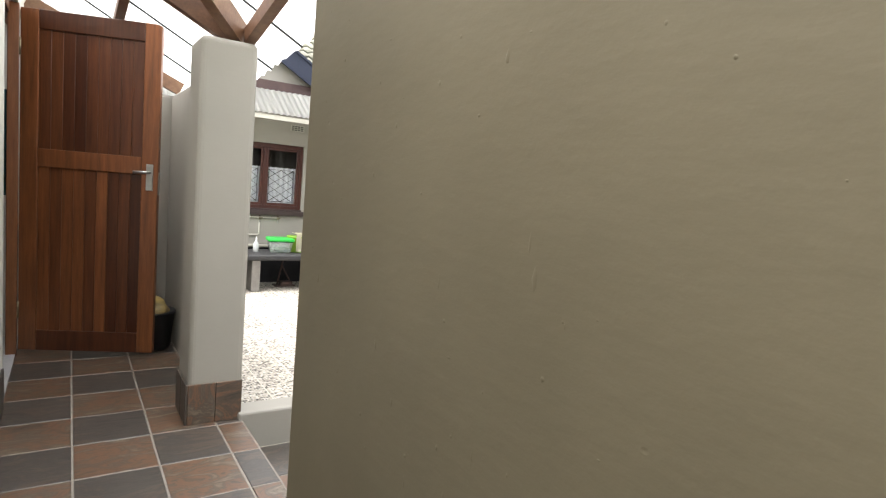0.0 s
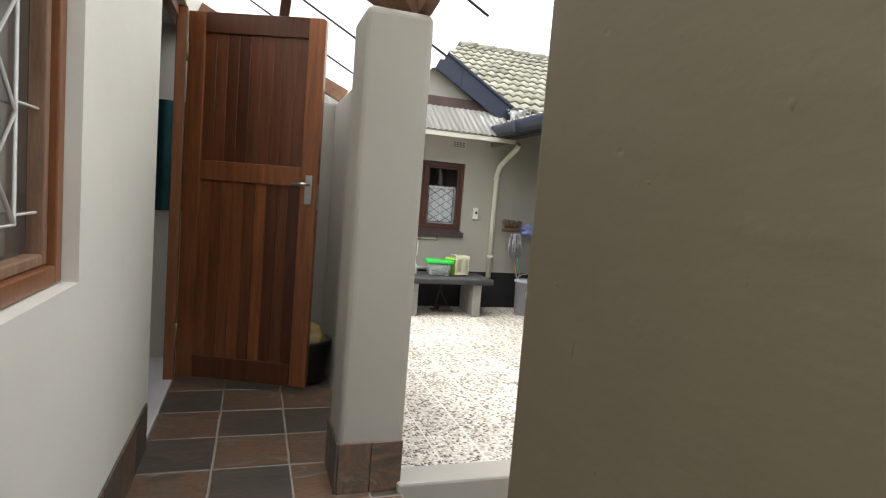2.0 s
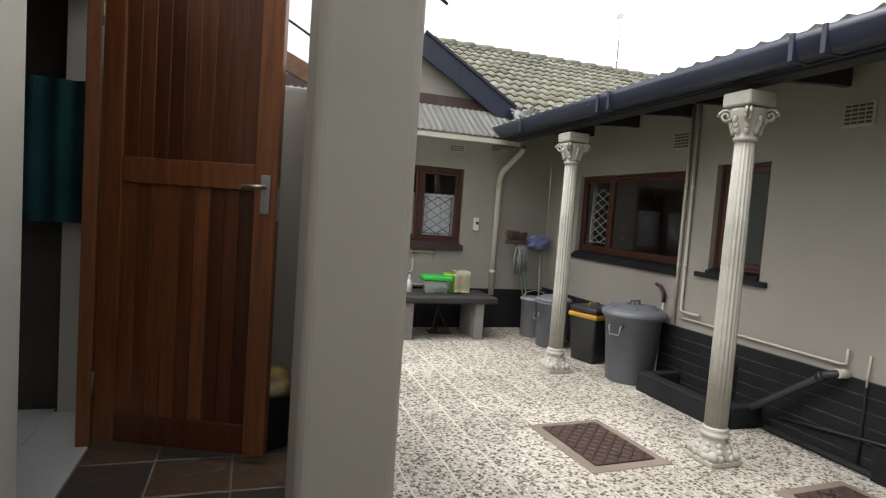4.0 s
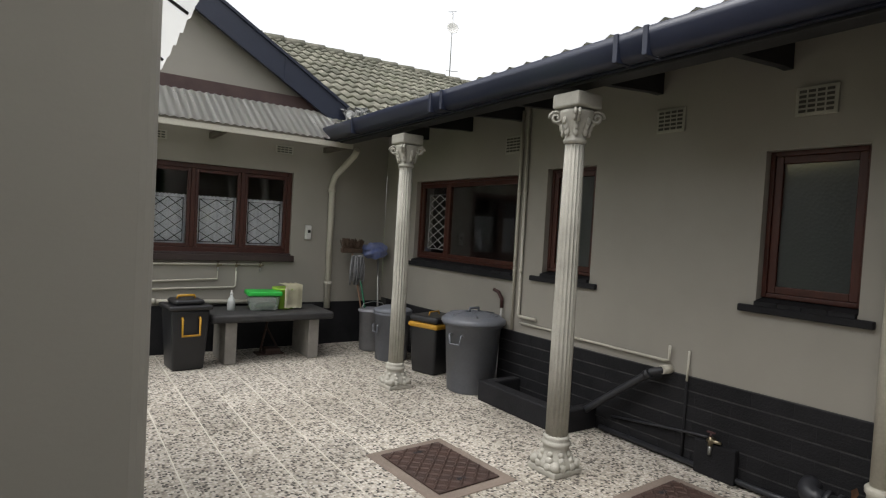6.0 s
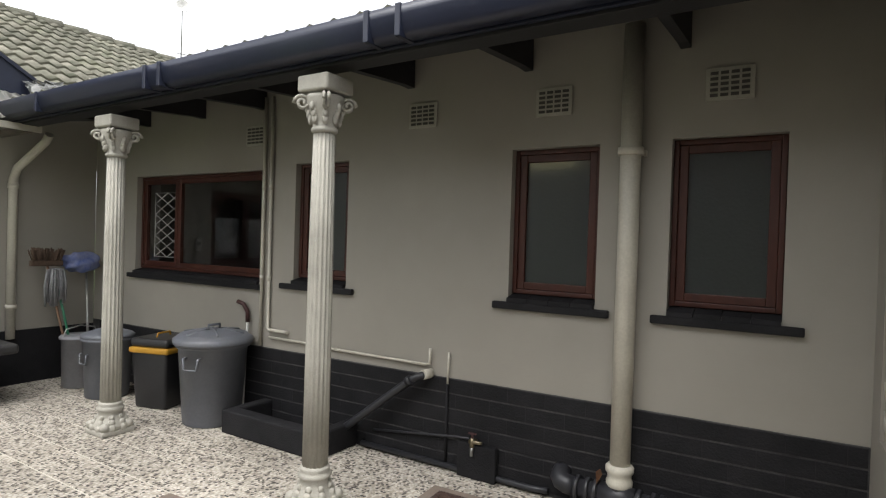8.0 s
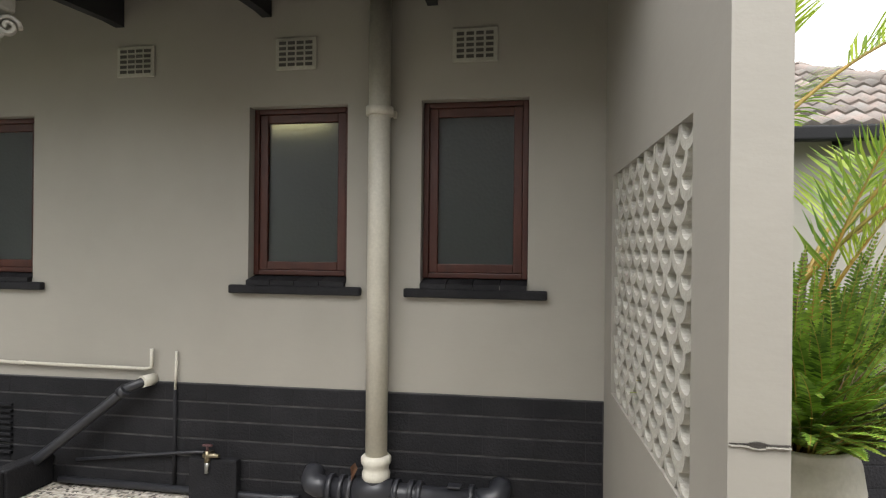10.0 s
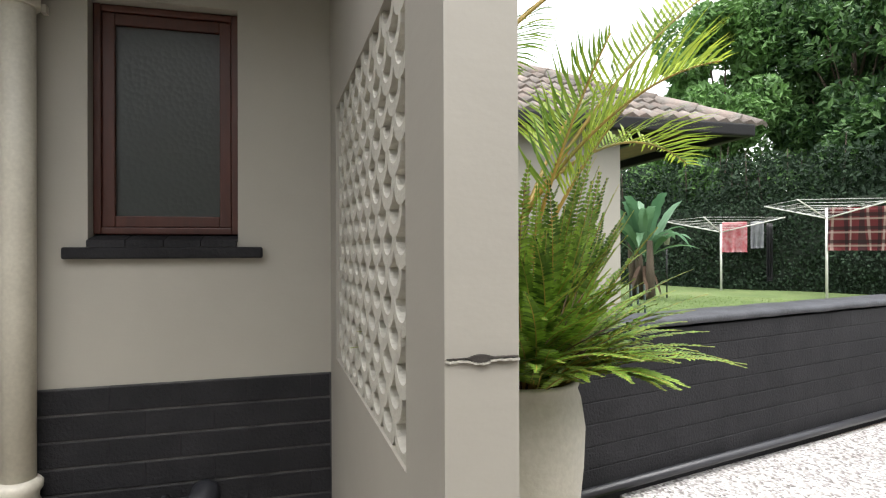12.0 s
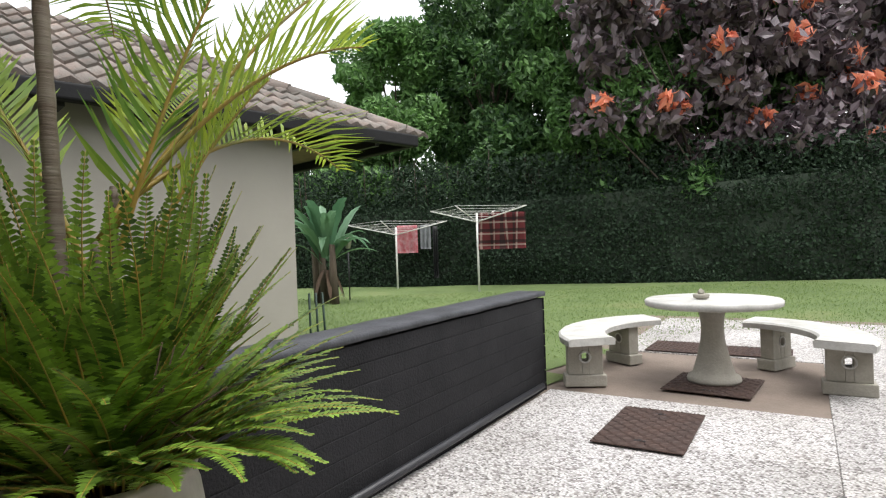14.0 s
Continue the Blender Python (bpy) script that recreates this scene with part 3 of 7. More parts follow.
cr.matrix_basis = pose(P0.x - 0.001, P0.y - 0.055, 0.617)

# ---- roofs ----
def wavy_tile(name, w, d, mat, h=0.028):
    """One interlocking roof tile: two rolls across, a thick nose in front. It lies in its own x-y plane, up the slope along y."""
    bm = bm_new()
    n = 8
    rows = []
    for y, lift in ((0.0, 0.03), (d * 1.08, 0.004)):
        rows.append([bm.verts.new((w * i / n, y, lift + h * (0.5 - 0.5 * math.cos(4 * math.pi * i / n)))) for i in range(n + 1)])
    low = [bm.verts.new((w * i / n, 0.0, h * (0.5 - 0.5 * math.cos(4 * math.pi * i / n)) * 0.7 - 0.004)) for i in range(n + 1)]
    for i in range(n):
        f = bm.faces.new((rows[0][i], rows[0][i + 1], rows[1][i + 1], rows[1][i]))
        f.smooth = True
        bm.faces.new((low[i], low[i + 1], rows[0][i + 1], rows[0][i]))
    return mesh_of(name, bm, mat)


def tile_field(parent, me, origin, across, upslope, w, d, ncol, nrow, keep=lambda c, r: True, jitter=0.012):
    a, u = Vector(across).normalized(), Vector(upslope).normalized()
    nn = a.cross(u)
    if nn.z < 0:
        a, nn = -a, -nn
    for r in range(nrow):
        for c in range(ncol):
            if not keep(c, r):
                continue
            p = Vector(origin) + Vector(across).normalized() * (w * c) + u * (d * r)
            rot = Matrix((a, u, nn)).transposed()
            ob = new("roof_tile", me)
            ob.parent = parent
            ob.matrix_basis = Matrix.Translation(p + nn * (0.004 * random.random())) @ rot.to_4x4() @ pose(0, 0, 0, random.uniform(-0.8, 0.8), 0, random.uniform(-0.9, 0.9))


def slab(name, corners, thick, mat, label, category="roof"):
    bm = bm_new()
    c = [Vector(p) for p in corners]
    nn = (c[1] - c[0]).cross(c[2] - c[0]).normalized()
    if nn.z > 0:
        nn = -nn
    t = [bm.verts.new(p) for p in c]
    b = [bm.verts.new(p + nn * thick) for p in c]
    bm.faces.new(t), bm.faces.new(b[::-1])
    for i in range(len(c)):
        bm.faces.new((t[i], b[i], b[(i + 1) % len(c)], t[(i + 1) % len(c)]))
    return built(name, bm, mat, label, category)


# main roof beyond the gable, rising to a ridge along x
RZ = lambda y: 2.36 + (4.26 - 2.36) * (y - 9.75) / (13.5 - 9.75)
main_roof = slab("roof_main", [(4.9, 9.9, RZ(9.9) - 0.03), (16, 9.9, RZ(9.9) - 0.03), (16, 13.5, 4.23), (4.9, 13.5, 4.23)], 0.05, SOFFIT, "mossy grey tiled roof beyond the courtyard")
slab("roof_main_back", [(4.9, 13.5, 4.23), (16, 13.5, 4.23), (16, 17, 2.5), (4.9, 17, 2.5)], 0.05, ROOFTILE, "far slope of the tiled roof")
TILE = wavy_tile("roof_tile", 0.33, 0.31, ROOFTILE, 0.036)
tile_field(main_roof, TILE, (5.0, 9.75, RZ(9.75)), (1, 0, 0), (0, 3.75, 1.9), 0.33, 0.33, 22, 13, lambda c, r: r * 0.33 > 0.0)
rb = bm_new()
for i in range(30):
    tube(rb, [(5.0 + i * 0.38, 13.5, 4.24), (5.0 + i * 0.38 + 0.41, 13.5, 4.25)], [0.10, 0.12], 10)
part("ridge_tiles", rb, ROOFTILE, main_roof, "row of mossy ridge caps")

# added slab where veranda and main roof meet, blocks light from the corner
slab("roof_valley", [(5.66, 9.30, 2.13), (7.4, 9.30, 2.46), (7.4, 9.685, 2.46), (5.66, 9.685, 2.13)], 0.03, SOFFIT, "added dark slab in the roof valley, keeping light off the corner")

# veranda roof: low pitch, down to the gutter
VX0, VZ0, VX1, VZ1, VY0, VY1 = 5.40, 2.135, 7.4, 2.53, 2.9, 9.35
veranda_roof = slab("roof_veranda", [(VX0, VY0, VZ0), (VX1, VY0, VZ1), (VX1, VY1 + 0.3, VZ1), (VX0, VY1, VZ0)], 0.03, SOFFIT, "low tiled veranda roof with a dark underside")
falling(veranda_roof, 0.0147, 4.45)
tile_field(veranda_roof, TILE, (VX0 - 0.03, VY0, VZ0 - 0.012), (0, 1, 0), (2.0, 0, 0.395), 0.33, 0.31, 20, 4)
fb = bm_new()
bx(fb, 5.405, VY0, 2.0, 5.43, VY1, 2.13, 0.003)
falling(built("trim_fascia", fb, NAVY, "navy fascia board under the veranda's eave", "fascia"), 0.0147, 4.45)
sf = bm_new()
bx(sf, 5.432, VY0, 1.985, 5.56, VY1, 2.06, 0.004)
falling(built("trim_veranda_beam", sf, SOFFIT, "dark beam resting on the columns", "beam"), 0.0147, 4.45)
for y in (3.28, 4.12, 4.97, 5.80, 6.63, 7.2, 7.95, 8.75):
    r = bm_new()
    fr = [r.verts.new(p) for p in ((5.56, y, 2.12), (XW - 0.002, y, 2.285), (XW - 0.002, y, 2.10), (XW - 0.1, y, 2.10), (5.56, y, 2.045))]
    bk = [r.verts.new((p.co.x, y + 0.05, p.co.z)) for p in fr]
    r.faces.new(fr), r.faces.new(bk[::-1])
    for i in range(5):
        r.faces.new((fr[i], bk[i], bk[(i + 1) % 5], fr[(i + 1) % 5]))
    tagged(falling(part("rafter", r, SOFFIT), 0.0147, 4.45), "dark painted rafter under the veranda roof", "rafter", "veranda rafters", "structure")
# gutter: an open channel with a rolled lip
gutter = falling(holder("gutter", "navy metal eaves gutter along the veranda", "gutter"), 0.0147, 4.45)
ch = bm_new()
prof = [(5.40, 2.135), (5.40, 2.02), (5.385, 2.005), (5.33, 2.005), (5.305, 2.03), (5.29, 2.10), (5.285, 2.14), (5.293, 2.14), (5.30, 2.10), (5.315, 2.04), (5.335, 2.015), (5.38, 2.015), (5.39, 2.025), (5.39, 2.135)]
e0 = [ch.verts.new((x, VY0, z)) for x, z in prof]
e1 = [ch.verts.new((x, VY1 - 0.1, z)) for x, z in prof]
bridge(ch, e0, e1)
ch.faces.new(e0), ch.faces.new(e1[::-1])
part("channel", ch, NAVY, gutter)
for y in (3.9, 5.16, 5.34, 6.95, 7.1, 8.5):
    b = bm_new()
    bx(b, 5.278, y, 2.0, 5.40, y + 0.03, 2.147, 0.004)
    part("bracket", b, NAVY, gutter)
fl = bm_new()
fg = []
for i in range(11):
    fg.append([])
    for j in range(9):
        u_, w_ = i / 10, j / 8
        p = Vector((5.60 + 0.30 * u_, 9.33 + 0.17 * w_, 2.315 + 0.05 * u_ + 0.12 * w_ - (0.12 * (1 - w_) if i < 3 else 0)))
        p += Vector((noise.noise((i * 0.9, j * 0.7, 1)), noise.noise((i * 0.8, j * 0.9, 5)), noise.noise((i * 0.7, j * 0.8, 9)))) * 0.055
        fg[-1].append(fl.verts.new(p))
for i in range(10):
    for j in range(8):
        if (i * 7 + j * 3) % 13 and not (j == 0 and i % 3 == 1):
            fl.faces.new((fg[i][j], fg[i + 1][j], fg[i + 1][j + 1], fg[i][j + 1]))
bmesh.ops.solidify(fl, geom=fl.faces[:], thickness=0.003)
flash = part("trim_flashing", fl, surface("torn_flashing", (0.42, 0.43, 0.42), (0.2, 0.2, 0.19), 0.5, 12, 80, 0.3, metallic=0.5))
tagged(flash, "crumpled torn metal flashing at the roof valley", "flashing", kind="structure")

# ---- translucent porch roof on brown timbers ----
def beam(name, a, b, w, h, mat, label, group=""):
    a, b = Vector(a), Vector(b)
    d = (b - a).normalized()
    s = d.cross(Vector((0, 0, 1))).normalized() * (w / 2)
    u = s.cross(d).normalized() * (h / 2)
    bm = bm_new()
    r0 = [bm.verts.new(a + x) for x in (s + u, -s + u, -s - u, s - u)]
    r1 = [bm.verts.new(b + x) for x in (s + u, -s + u, -s - u, s - u)]
    for i in range(4):
        bm.faces.new((r0[i], r0[(i + 1) % 4], r1[(i + 1) % 4], r1[i]))
    bm.faces.new(r0), bm.faces.new(r1[::-1])
    return tagged(part(name, bm, mat), label, "beam", group, "structure")


BL = "brown timber beam carrying the translucent porch roof"
beam("porch_beam", (3.02, 4.56, 1.86), (2.07, 3.6, 2.50), 0.06, 0.10, BEAM, BL, "porch beams")
beam("porch_beam", (2.98, 4.56, 1.87), (2.07, 4.56, 2.32), 0.06, 0.10, BEAM, BL, "porch beams")
beam("porch_beam", (3.03, 4.50, 1.87), (3.03, 2.4, 2.28), 0.05, 0.07, BEAM, BL, "porch beams")
beam("porch_beam", (3.00, 6.3, 1.79), (2.07, 6.3, 2.20), 0.05, 0.09, BEAM, BL, "porch beams")
beam("porch_beam", (2.56, 6.4, 2.04), (2.56, 2.6, 2.46), 0.05, 0.07, BEAM, BL, "porch beams")
sheet = bm_new()
rows = []
for i in range(61):
    y = 2.6 + 4.1 * i / 60
    z = 0.012 * math.sin(i * math.pi * 0.9) - 0.085 * (y - 4.5)
    rows.append([sheet.verts.new((x, y, zz + z)) for x, zz in ((2.07, 2.50), (2.6, 2.22), (3.28, 1.87))])
for a, b in zip(rows, rows[1:]):
    for i in range(2):
        sheet.faces.new((a[i], a[i + 1], b[i + 1], b[i])).smooth = True
built("roof_porch", sheet, POLY, "translucent white corrugated sheet over the porch", "roof")
for y in (3.4, 3.9, 4.4, 4.9, 5.4, 5.9):
    z = -0.085 * (y - 4.5)
    b = bm_new()
    tube(b, [(2.08, y, 2.475 + z), (2.6, y, 2.195 + z), (3.26, y, 1.845 + z)], 0.006, 5)
    tagged(part("sheet_lap", b, SOFFIT), "dark dirty lap line in the roof sheeting", "roof joint", "sheet laps", "structure")

# ---- awning over the kitchen window ----
awning = thing("awning", Matrix(), "corrugated pale metal awning streaked with grime", "awning")
am = bm_new()
n = 150
r0, r1 = [], []
for i in range(n + 1):
    x = 2.7 + (5.60 - 2.7) * i / n
    w = 0.0065 * math.cos(2 * math.pi * x / 0.076)
    r0.append(am.verts.new((x, YK - 0.06, 2.375 + w)))
    r1.append(am.verts.new((x, 9.10, 2.01 + w)))
for i in range(n):
    am.faces.new((r0[i], r0[i + 1], r1[i + 1], r1[i])).smooth = True
bmesh.ops.solidify(am, geom=am.faces[:], thickness=0.004)
part("sheet", am, leafy("pale_roof_sheet", (0.80, 0.79, 0.75), (0.93, 0.92, 0.89), 0.08, 0.5), awning)
am = bm_new()
bx(am, 2.7, 9.115, 1.935, 5.585, 9.14, 1.99, 0.003)
part("front_batten", am, WHITE_PAINT, awning, "cream batten under the awning's edge")
for x in (3.0, 4.25, 5.5):
    am = bm_new()
    bx(am, x - 0.025, 9.145, 1.925, x + 0.025, YK - 0.001, 1.985, 0.004)
    part("arm", am, GREYWOOD, awning, "grey weathered timber arm")


# ---- windows and doors ----
def bar_frame(bm, y0, y1, z0, z1, t, x0, x1):
    """Four bars round an opening in an x-facing frame."""
    bx(bm, x0, y0, z0, x1, y0 + t, z1, 0.004)
    bx(bm, x0, y1 - t, z0, x1, y1, z1, 0.004)
    bx(bm, x0 + 0.001, y0 + t, z0, x1 - 0.001, y1 - t, z0 + t, 0.004)
    bx(bm, x0 + 0.001, y0 + t, z1 - t, x1 - 0.001, y1 - t, z1, 0.004)


def diamonds(bm, u0, u1, z0, z1, nu, nz, r, place):
    """A burglar guard: border bars and crossing zigzags. place(u, z) gives the point."""
    tube(bm, [place(u0, z0), place(u1, z0), place(u1, z1), place(u0, z1), place(u0, z0)], r, 5)
    du, dz = (u1 - u0) / nu, (z1 - z0) / nz
    for i in range(nu):
        for s in (0, 1):
            zz = [place(u0 + du * (i + ((k + s) % 2)), z0 + dz * k) for k in range(nz + 1)]
            tube(bm, zz, r, 5)


def veranda_window(name, y0, y1, z0, z1, sill0, sill1, glass, label, split=None):
    w = holder(name, label, "window")
    f = bm_new()
    bar_frame(f, y0 + 0.002, y1 - 0.002, z0 + 0.03, z1 - 0.002, 0.026, XW + 0.05, XW + 0.11)
    part("window_frame", f, MAHOGANY, w)
    edges = [y0 + 0.028] + ([split] if split else []) + [y1 - 0.028]
    for a, b in zip(edges, edges[1:]):
        s = bm_new()
        bar_frame(s, a + 0.001, b - 0.001, z0 + 0.057, z1 - 0.029, 0.043, XW + 0.06, XW + 0.10)
        sash = part("sash", s, MAHOGANY, w)
        p = bm_new()
        bx(p, XW + 0.078, a + 0.041, z0 + 0.097, XW + 0.083, b - 0.041, z1 - 0.069)
        part("pane", p, glass, sash)
    s = bm_new()
    bx(s, XW - 0.035, sill0, z0 - 0.06, XW - 0.001, sill1, z0 - 0.018, 0.007)
    sill = part("window_sill", s, BLACK, w, "black painted brick sill")
    k = max(3, round((y1 - y0) / 0.14))
    bw_ = (y1 - y0 - 0.004) / k
    for i in range(k):
        # sloping sill bricks, each with a joint beside it
        a, b = y0 + 0.002 + bw_ * i + 0.002, y0 + 0.002 + bw_ * (i + 1) - 0.002
        s = bm_new()
        fr = [s.verts.new((x, a, z)) for x, z in ((XW - 0.03, z0 - 0.017), (XW - 0.03, z0 + 0.006), (XW + 0.11, z0 + 0.037), (XW + 0.11, z0 - 0.002), (XW, z0 - 0.017))]
        bk = [s.verts.new((q.co.x, b, q.co.z)) for q in fr]
        s.faces.new(fr), s.faces.new(bk[::-1])
        for j in range(5):
            s.faces.new((fr[j], bk[j], bk[(j + 1) % 5], fr[(j + 1) % 5]))
        part("sill_brick", s, BLACK, sill)
    return w


WL = "mahogany-framed frosted window with a black brick sill"
w0 = veranda_window("window_1", 7.25, 8.97, 0.76, 1.645, 7.21, 9.06, GLASS, "wide mahogany-framed window with a barred side light and dark glass", 8.42)
veranda_window("window_2", 6.36, 6.88, 0.79, 1.675, 6.28, 7.00, FROST, "narrow mahogany-framed window beside the column")
veranda_window("window_3", 4.58, 5.10, 0.80, 1.68, 4.50, 5.19, FROST, WL)
veranda_window("window_4", 3.70, 4.21, 0.80, 1.685, 3.61, 4.285, FROST, WL)
g = bm_new()
diamonds(g, 8.48, 8.86, 0.9, 1.5, 2, 6, 0.006, lambda u, z: (XW + 0.125, u, z))
part("burglar_guard", g, BARS, w0, "white diamond burglar bars")

# kitchen window: three lights
kw = holder("window_5", "mahogany kitchen window with diamond bars and half net curtains", "window")
f = bm_new()
for a, b in ((3.622, 3.67), (5.09, 5.138)):
    bx(f, a, YK + 0.03, 0.745, b, YK + 0.09, 1.658, 0.004)
for z in (0.745, 1.608):
    bx(f, 3.67, YK + 0.031, z, 5.09, YK + 0.089, z + 0.05, 0.004)
for x in (4.10, 4.60):
    bx(f, x - 0.02, YK + 0.031, 0.795, x + 0.02, YK + 0.089, 1.608, 0.004)
part("window_frame", f, MAHOGANY, kw)
for a, b in ((3.67, 4.08), (4.12, 4.58), (4.62, 5.09)):
    s = bm_new()
    for p, q in ((a + 0.002, a + 0.035), (b - 0.035, b - 0.002)):
        bx(s, p, YK + 0.04, 0.797, q, YK + 0.08, 1.606, 0.004)
    for z in (0.797, 1.571):
        bx(s, a + 0.035, YK + 0.041, z, b - 0.035, YK + 0.079, z + 0.035, 0.004)
    sash = part("sash", s, MAHOGANY, kw)
    p = bm_new()
    bx(p, a + 0.034, YK + 0.058, 0.83, b - 0.034, YK + 0.063, 1.573)
    part("pane", p, GLASS, sash)
    g = bm_new()
    diamonds(g, a + 0.06, b - 0.06, 0.85, 1.30, 2, 4, 0.0055, lambda u, z: (u, YK + 0.10, z))
    part("burglar_guard", g, IRONBAR, kw, "black diamond burglar bars")
    c = bm_new()
    top, bot = [], []
    for i in range(25):
        x = a + (b - a) * i / 24
        y = YK + 0.15 + 0.018 * math.sin(i * 1.7)
        top.append(c.verts.new((x, y, 1.33 + 0.01 * (i % 2)))), bot.append(c.verts.new((x, y, 0.78)))
    for i in range(24):
        c.faces.new((top[i], top[i + 1], bot[i + 1], bot[i])).smooth = True
    tagged(part("net_curtain", c, CURTAIN), "white half-height net curtain behind the kitchen window", "curtain", "kitchen net curtains")
s = bm_new()
bx(s, 3.60, YK - 0.05, 0.66, 5.17, YK - 0.001, 0.728, 0.006)
bx(s, 3.624, YK - 0.03, 0.7285, 5.136, YK + 0.05, 0.75, 0.004)
part("window_sill", s, surface("dark_tiled_sill", (0.035, 0.022, 0.02), (0.05, 0.03, 0.028), 0.5, 6, 60, 0.2), kw, "dark maroon window sill")

# added room boxes behind the openings, their dimness put into the wall colour
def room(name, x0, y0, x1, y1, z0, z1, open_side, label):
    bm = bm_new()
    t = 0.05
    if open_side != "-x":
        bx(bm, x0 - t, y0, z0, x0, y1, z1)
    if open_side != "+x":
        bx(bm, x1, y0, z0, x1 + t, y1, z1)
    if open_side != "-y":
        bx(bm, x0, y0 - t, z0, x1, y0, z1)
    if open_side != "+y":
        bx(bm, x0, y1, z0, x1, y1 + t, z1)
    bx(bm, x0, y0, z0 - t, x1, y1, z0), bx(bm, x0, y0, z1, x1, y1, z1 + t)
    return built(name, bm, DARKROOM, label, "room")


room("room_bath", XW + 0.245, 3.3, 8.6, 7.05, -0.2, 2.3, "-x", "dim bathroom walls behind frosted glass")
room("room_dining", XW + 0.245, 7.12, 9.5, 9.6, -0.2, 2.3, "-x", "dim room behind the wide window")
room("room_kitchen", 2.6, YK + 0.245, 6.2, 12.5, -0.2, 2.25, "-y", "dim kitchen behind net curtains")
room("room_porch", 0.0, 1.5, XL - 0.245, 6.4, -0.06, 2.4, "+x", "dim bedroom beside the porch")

# porch window: fixed light with white bars, and a top-hung sash standing open
pw = holder("window_6", "weathered timber porch window with white diamond bars and an open sash", "window")
f = bm_new()
bar_frame(f, 2.003, 3.897, 0.883, 2.047, 0.045, XL - 0.085, XL - 0.035)
bx(f, XL - 0.084, 2.93, 0.93, XL - 0.036, 2.985, 2.0, 0.004)
part("window_frame", f, FRAMEWOOD, pw)
s = bm_new()
bar_frame(s, 2.986, 3.85, 0.93, 2.0, 0.026, XL - 0.092, XL - 0.052)
sash = part("sash", s, WEATHERED, pw, "rough weathered sash")
p = bm_new()
bx(p, XL - 0.09, 3.01, 0.954, XL - 0.086, 3.826, 1.976)
part("pane", p, GLASS, sash)
g = bm_new()
diamonds(g, 3.05, 3.70, 1.03, 1.95, 3, 4, 0.005, lambda u, z: (XL - 0.068, u, z))
tube(g, [(XL - 0.068, 3.70, 1.05), (XL - 0.068, 3.83, 1.05)], 0.0035, 5)
tube(g, [(XL - 0.068, 3.70, 1.28), (XL - 0.068, 3.83, 1.28)], 0.0035, 5)
part("burglar_guard", g, BARS, pw, "white diamond burglar bars")
s = bm_new()
bar_frame(s, 0.0, 0.86, 0.0, 1.13, 0.055, -0.02, 0.02)
open_sash = part("open_sash", s, FRAMEWOOD, pw, "varnished casement standing ajar")
open_sash.matrix_basis = pose(XL - 0.005, 2.03, 0.90, 0, 0, -7.6)
p = bm_new()
bx(p, -0.003, 0.053, 0.053, 0.003, 0.807, 1.077)
part("pane", p, GLASS, open_sash)
c = bm_new()
for x, y0, y1 in ((XL - 0.30, 2.0, 3.5),):
    top, bot = [], []
    for i in range(40):
        y = y0 + (y1 - y0) * i / 39
        xx = x + 0.03 * math.sin(i * 1.1)
        top.append(c.verts.new((xx, y, 2.1))), bot.append(c.verts.new((xx, y, 0.5)))
    for i in range(39):
        c.faces.new((top[i], top[i + 1], bot[i + 1], bot[i])).smooth = True
tagged(part("bedroom_curtain", c, BROWNCURT), "pale grey curtain hanging behind the barred window", "curtain")

# porch door, standing open across the porch
df = holder("door_frame", "dark timber door frame in the porch wall", "door frame")
f = bm_new()
bx(f, XL - 0.16, 4.982, 0.0, XL - 0.07, 5.03, 2.078, 0.004)
bx(f, XL - 0.05, 5.79, 0.0, XL + 0.005, 5.838, 2.078, 0.004)
bx(f, XL - 0.09, 5.03, 2.02, XL - 0.04, 6.245, 2.076, 0.004)
part("jambs", f, FRAMEWOOD, df)
th = bm_new()
bx(th, XL - 0.26, 4.985, -0.05, XL + 0.0, 6.245, 0.014, 0.003)
bx(th, 0.0, 4.4, -0.05, XL - 0.262, 6.3, 0.012)
built("floor_threshold", th, WHITETILE, "white tiled floor inside the open door", "floor")
door = thing("door_1", pose(XL + 0.01, 5.80, 0.04, 0, 0, math.degrees(math.atan2(5.515 - 5.80, 2.765 - XL - 0.01))), "varnished timber boarded door standing open", "door")
W, H, T = 0.76, 2.02, 0.042
for a, b in ((0.0, 0.095), (W - 0.095, W)):
    s = bm_new()
    bx(s, a, 0, 0, b, T, H, 0.004)
    part("stile", s, DOORWOOD, door)
for z0, z1 in ((0.0, 0.125), (1.118, 1.225), (H - 0.11, H)):
    s = bm_new()
    bx(s, 0.096, 0.001, z0, W - 0.096, T - 0.001, z1, 0.004)
    part("rail", s, DOORWOOD, door)
nb = 9
bw = (W - 0.19) / nb
plank = bm_new()
bx(plank, 0.0006, 0.012, 0, bw - 0.0006, T - 0.012, 1.0, 0.0025, 1)
plank_a = mesh_of("board", plank, DOORWOOD)
plank = bm_new()
bx(plank, 0.0006, 0.012, 0, bw - 0.0006, T - 0.012, 0.69, 0.0025, 1)
plank_b = mesh_of("board", plank, DOORWOOD)
for i in range(nb):
    for me, z in ((plank_a, 0.121), (plank_b, 1.222)):
        o = new("board", me)
        o.parent, o.matrix_basis = door, pose(0.095 + i * bw, 0, z)
h = bm_new()
bx(h, W - 0.066, -0.008, 1.025, W - 0.026, 0.0, 1.185, 0.003)
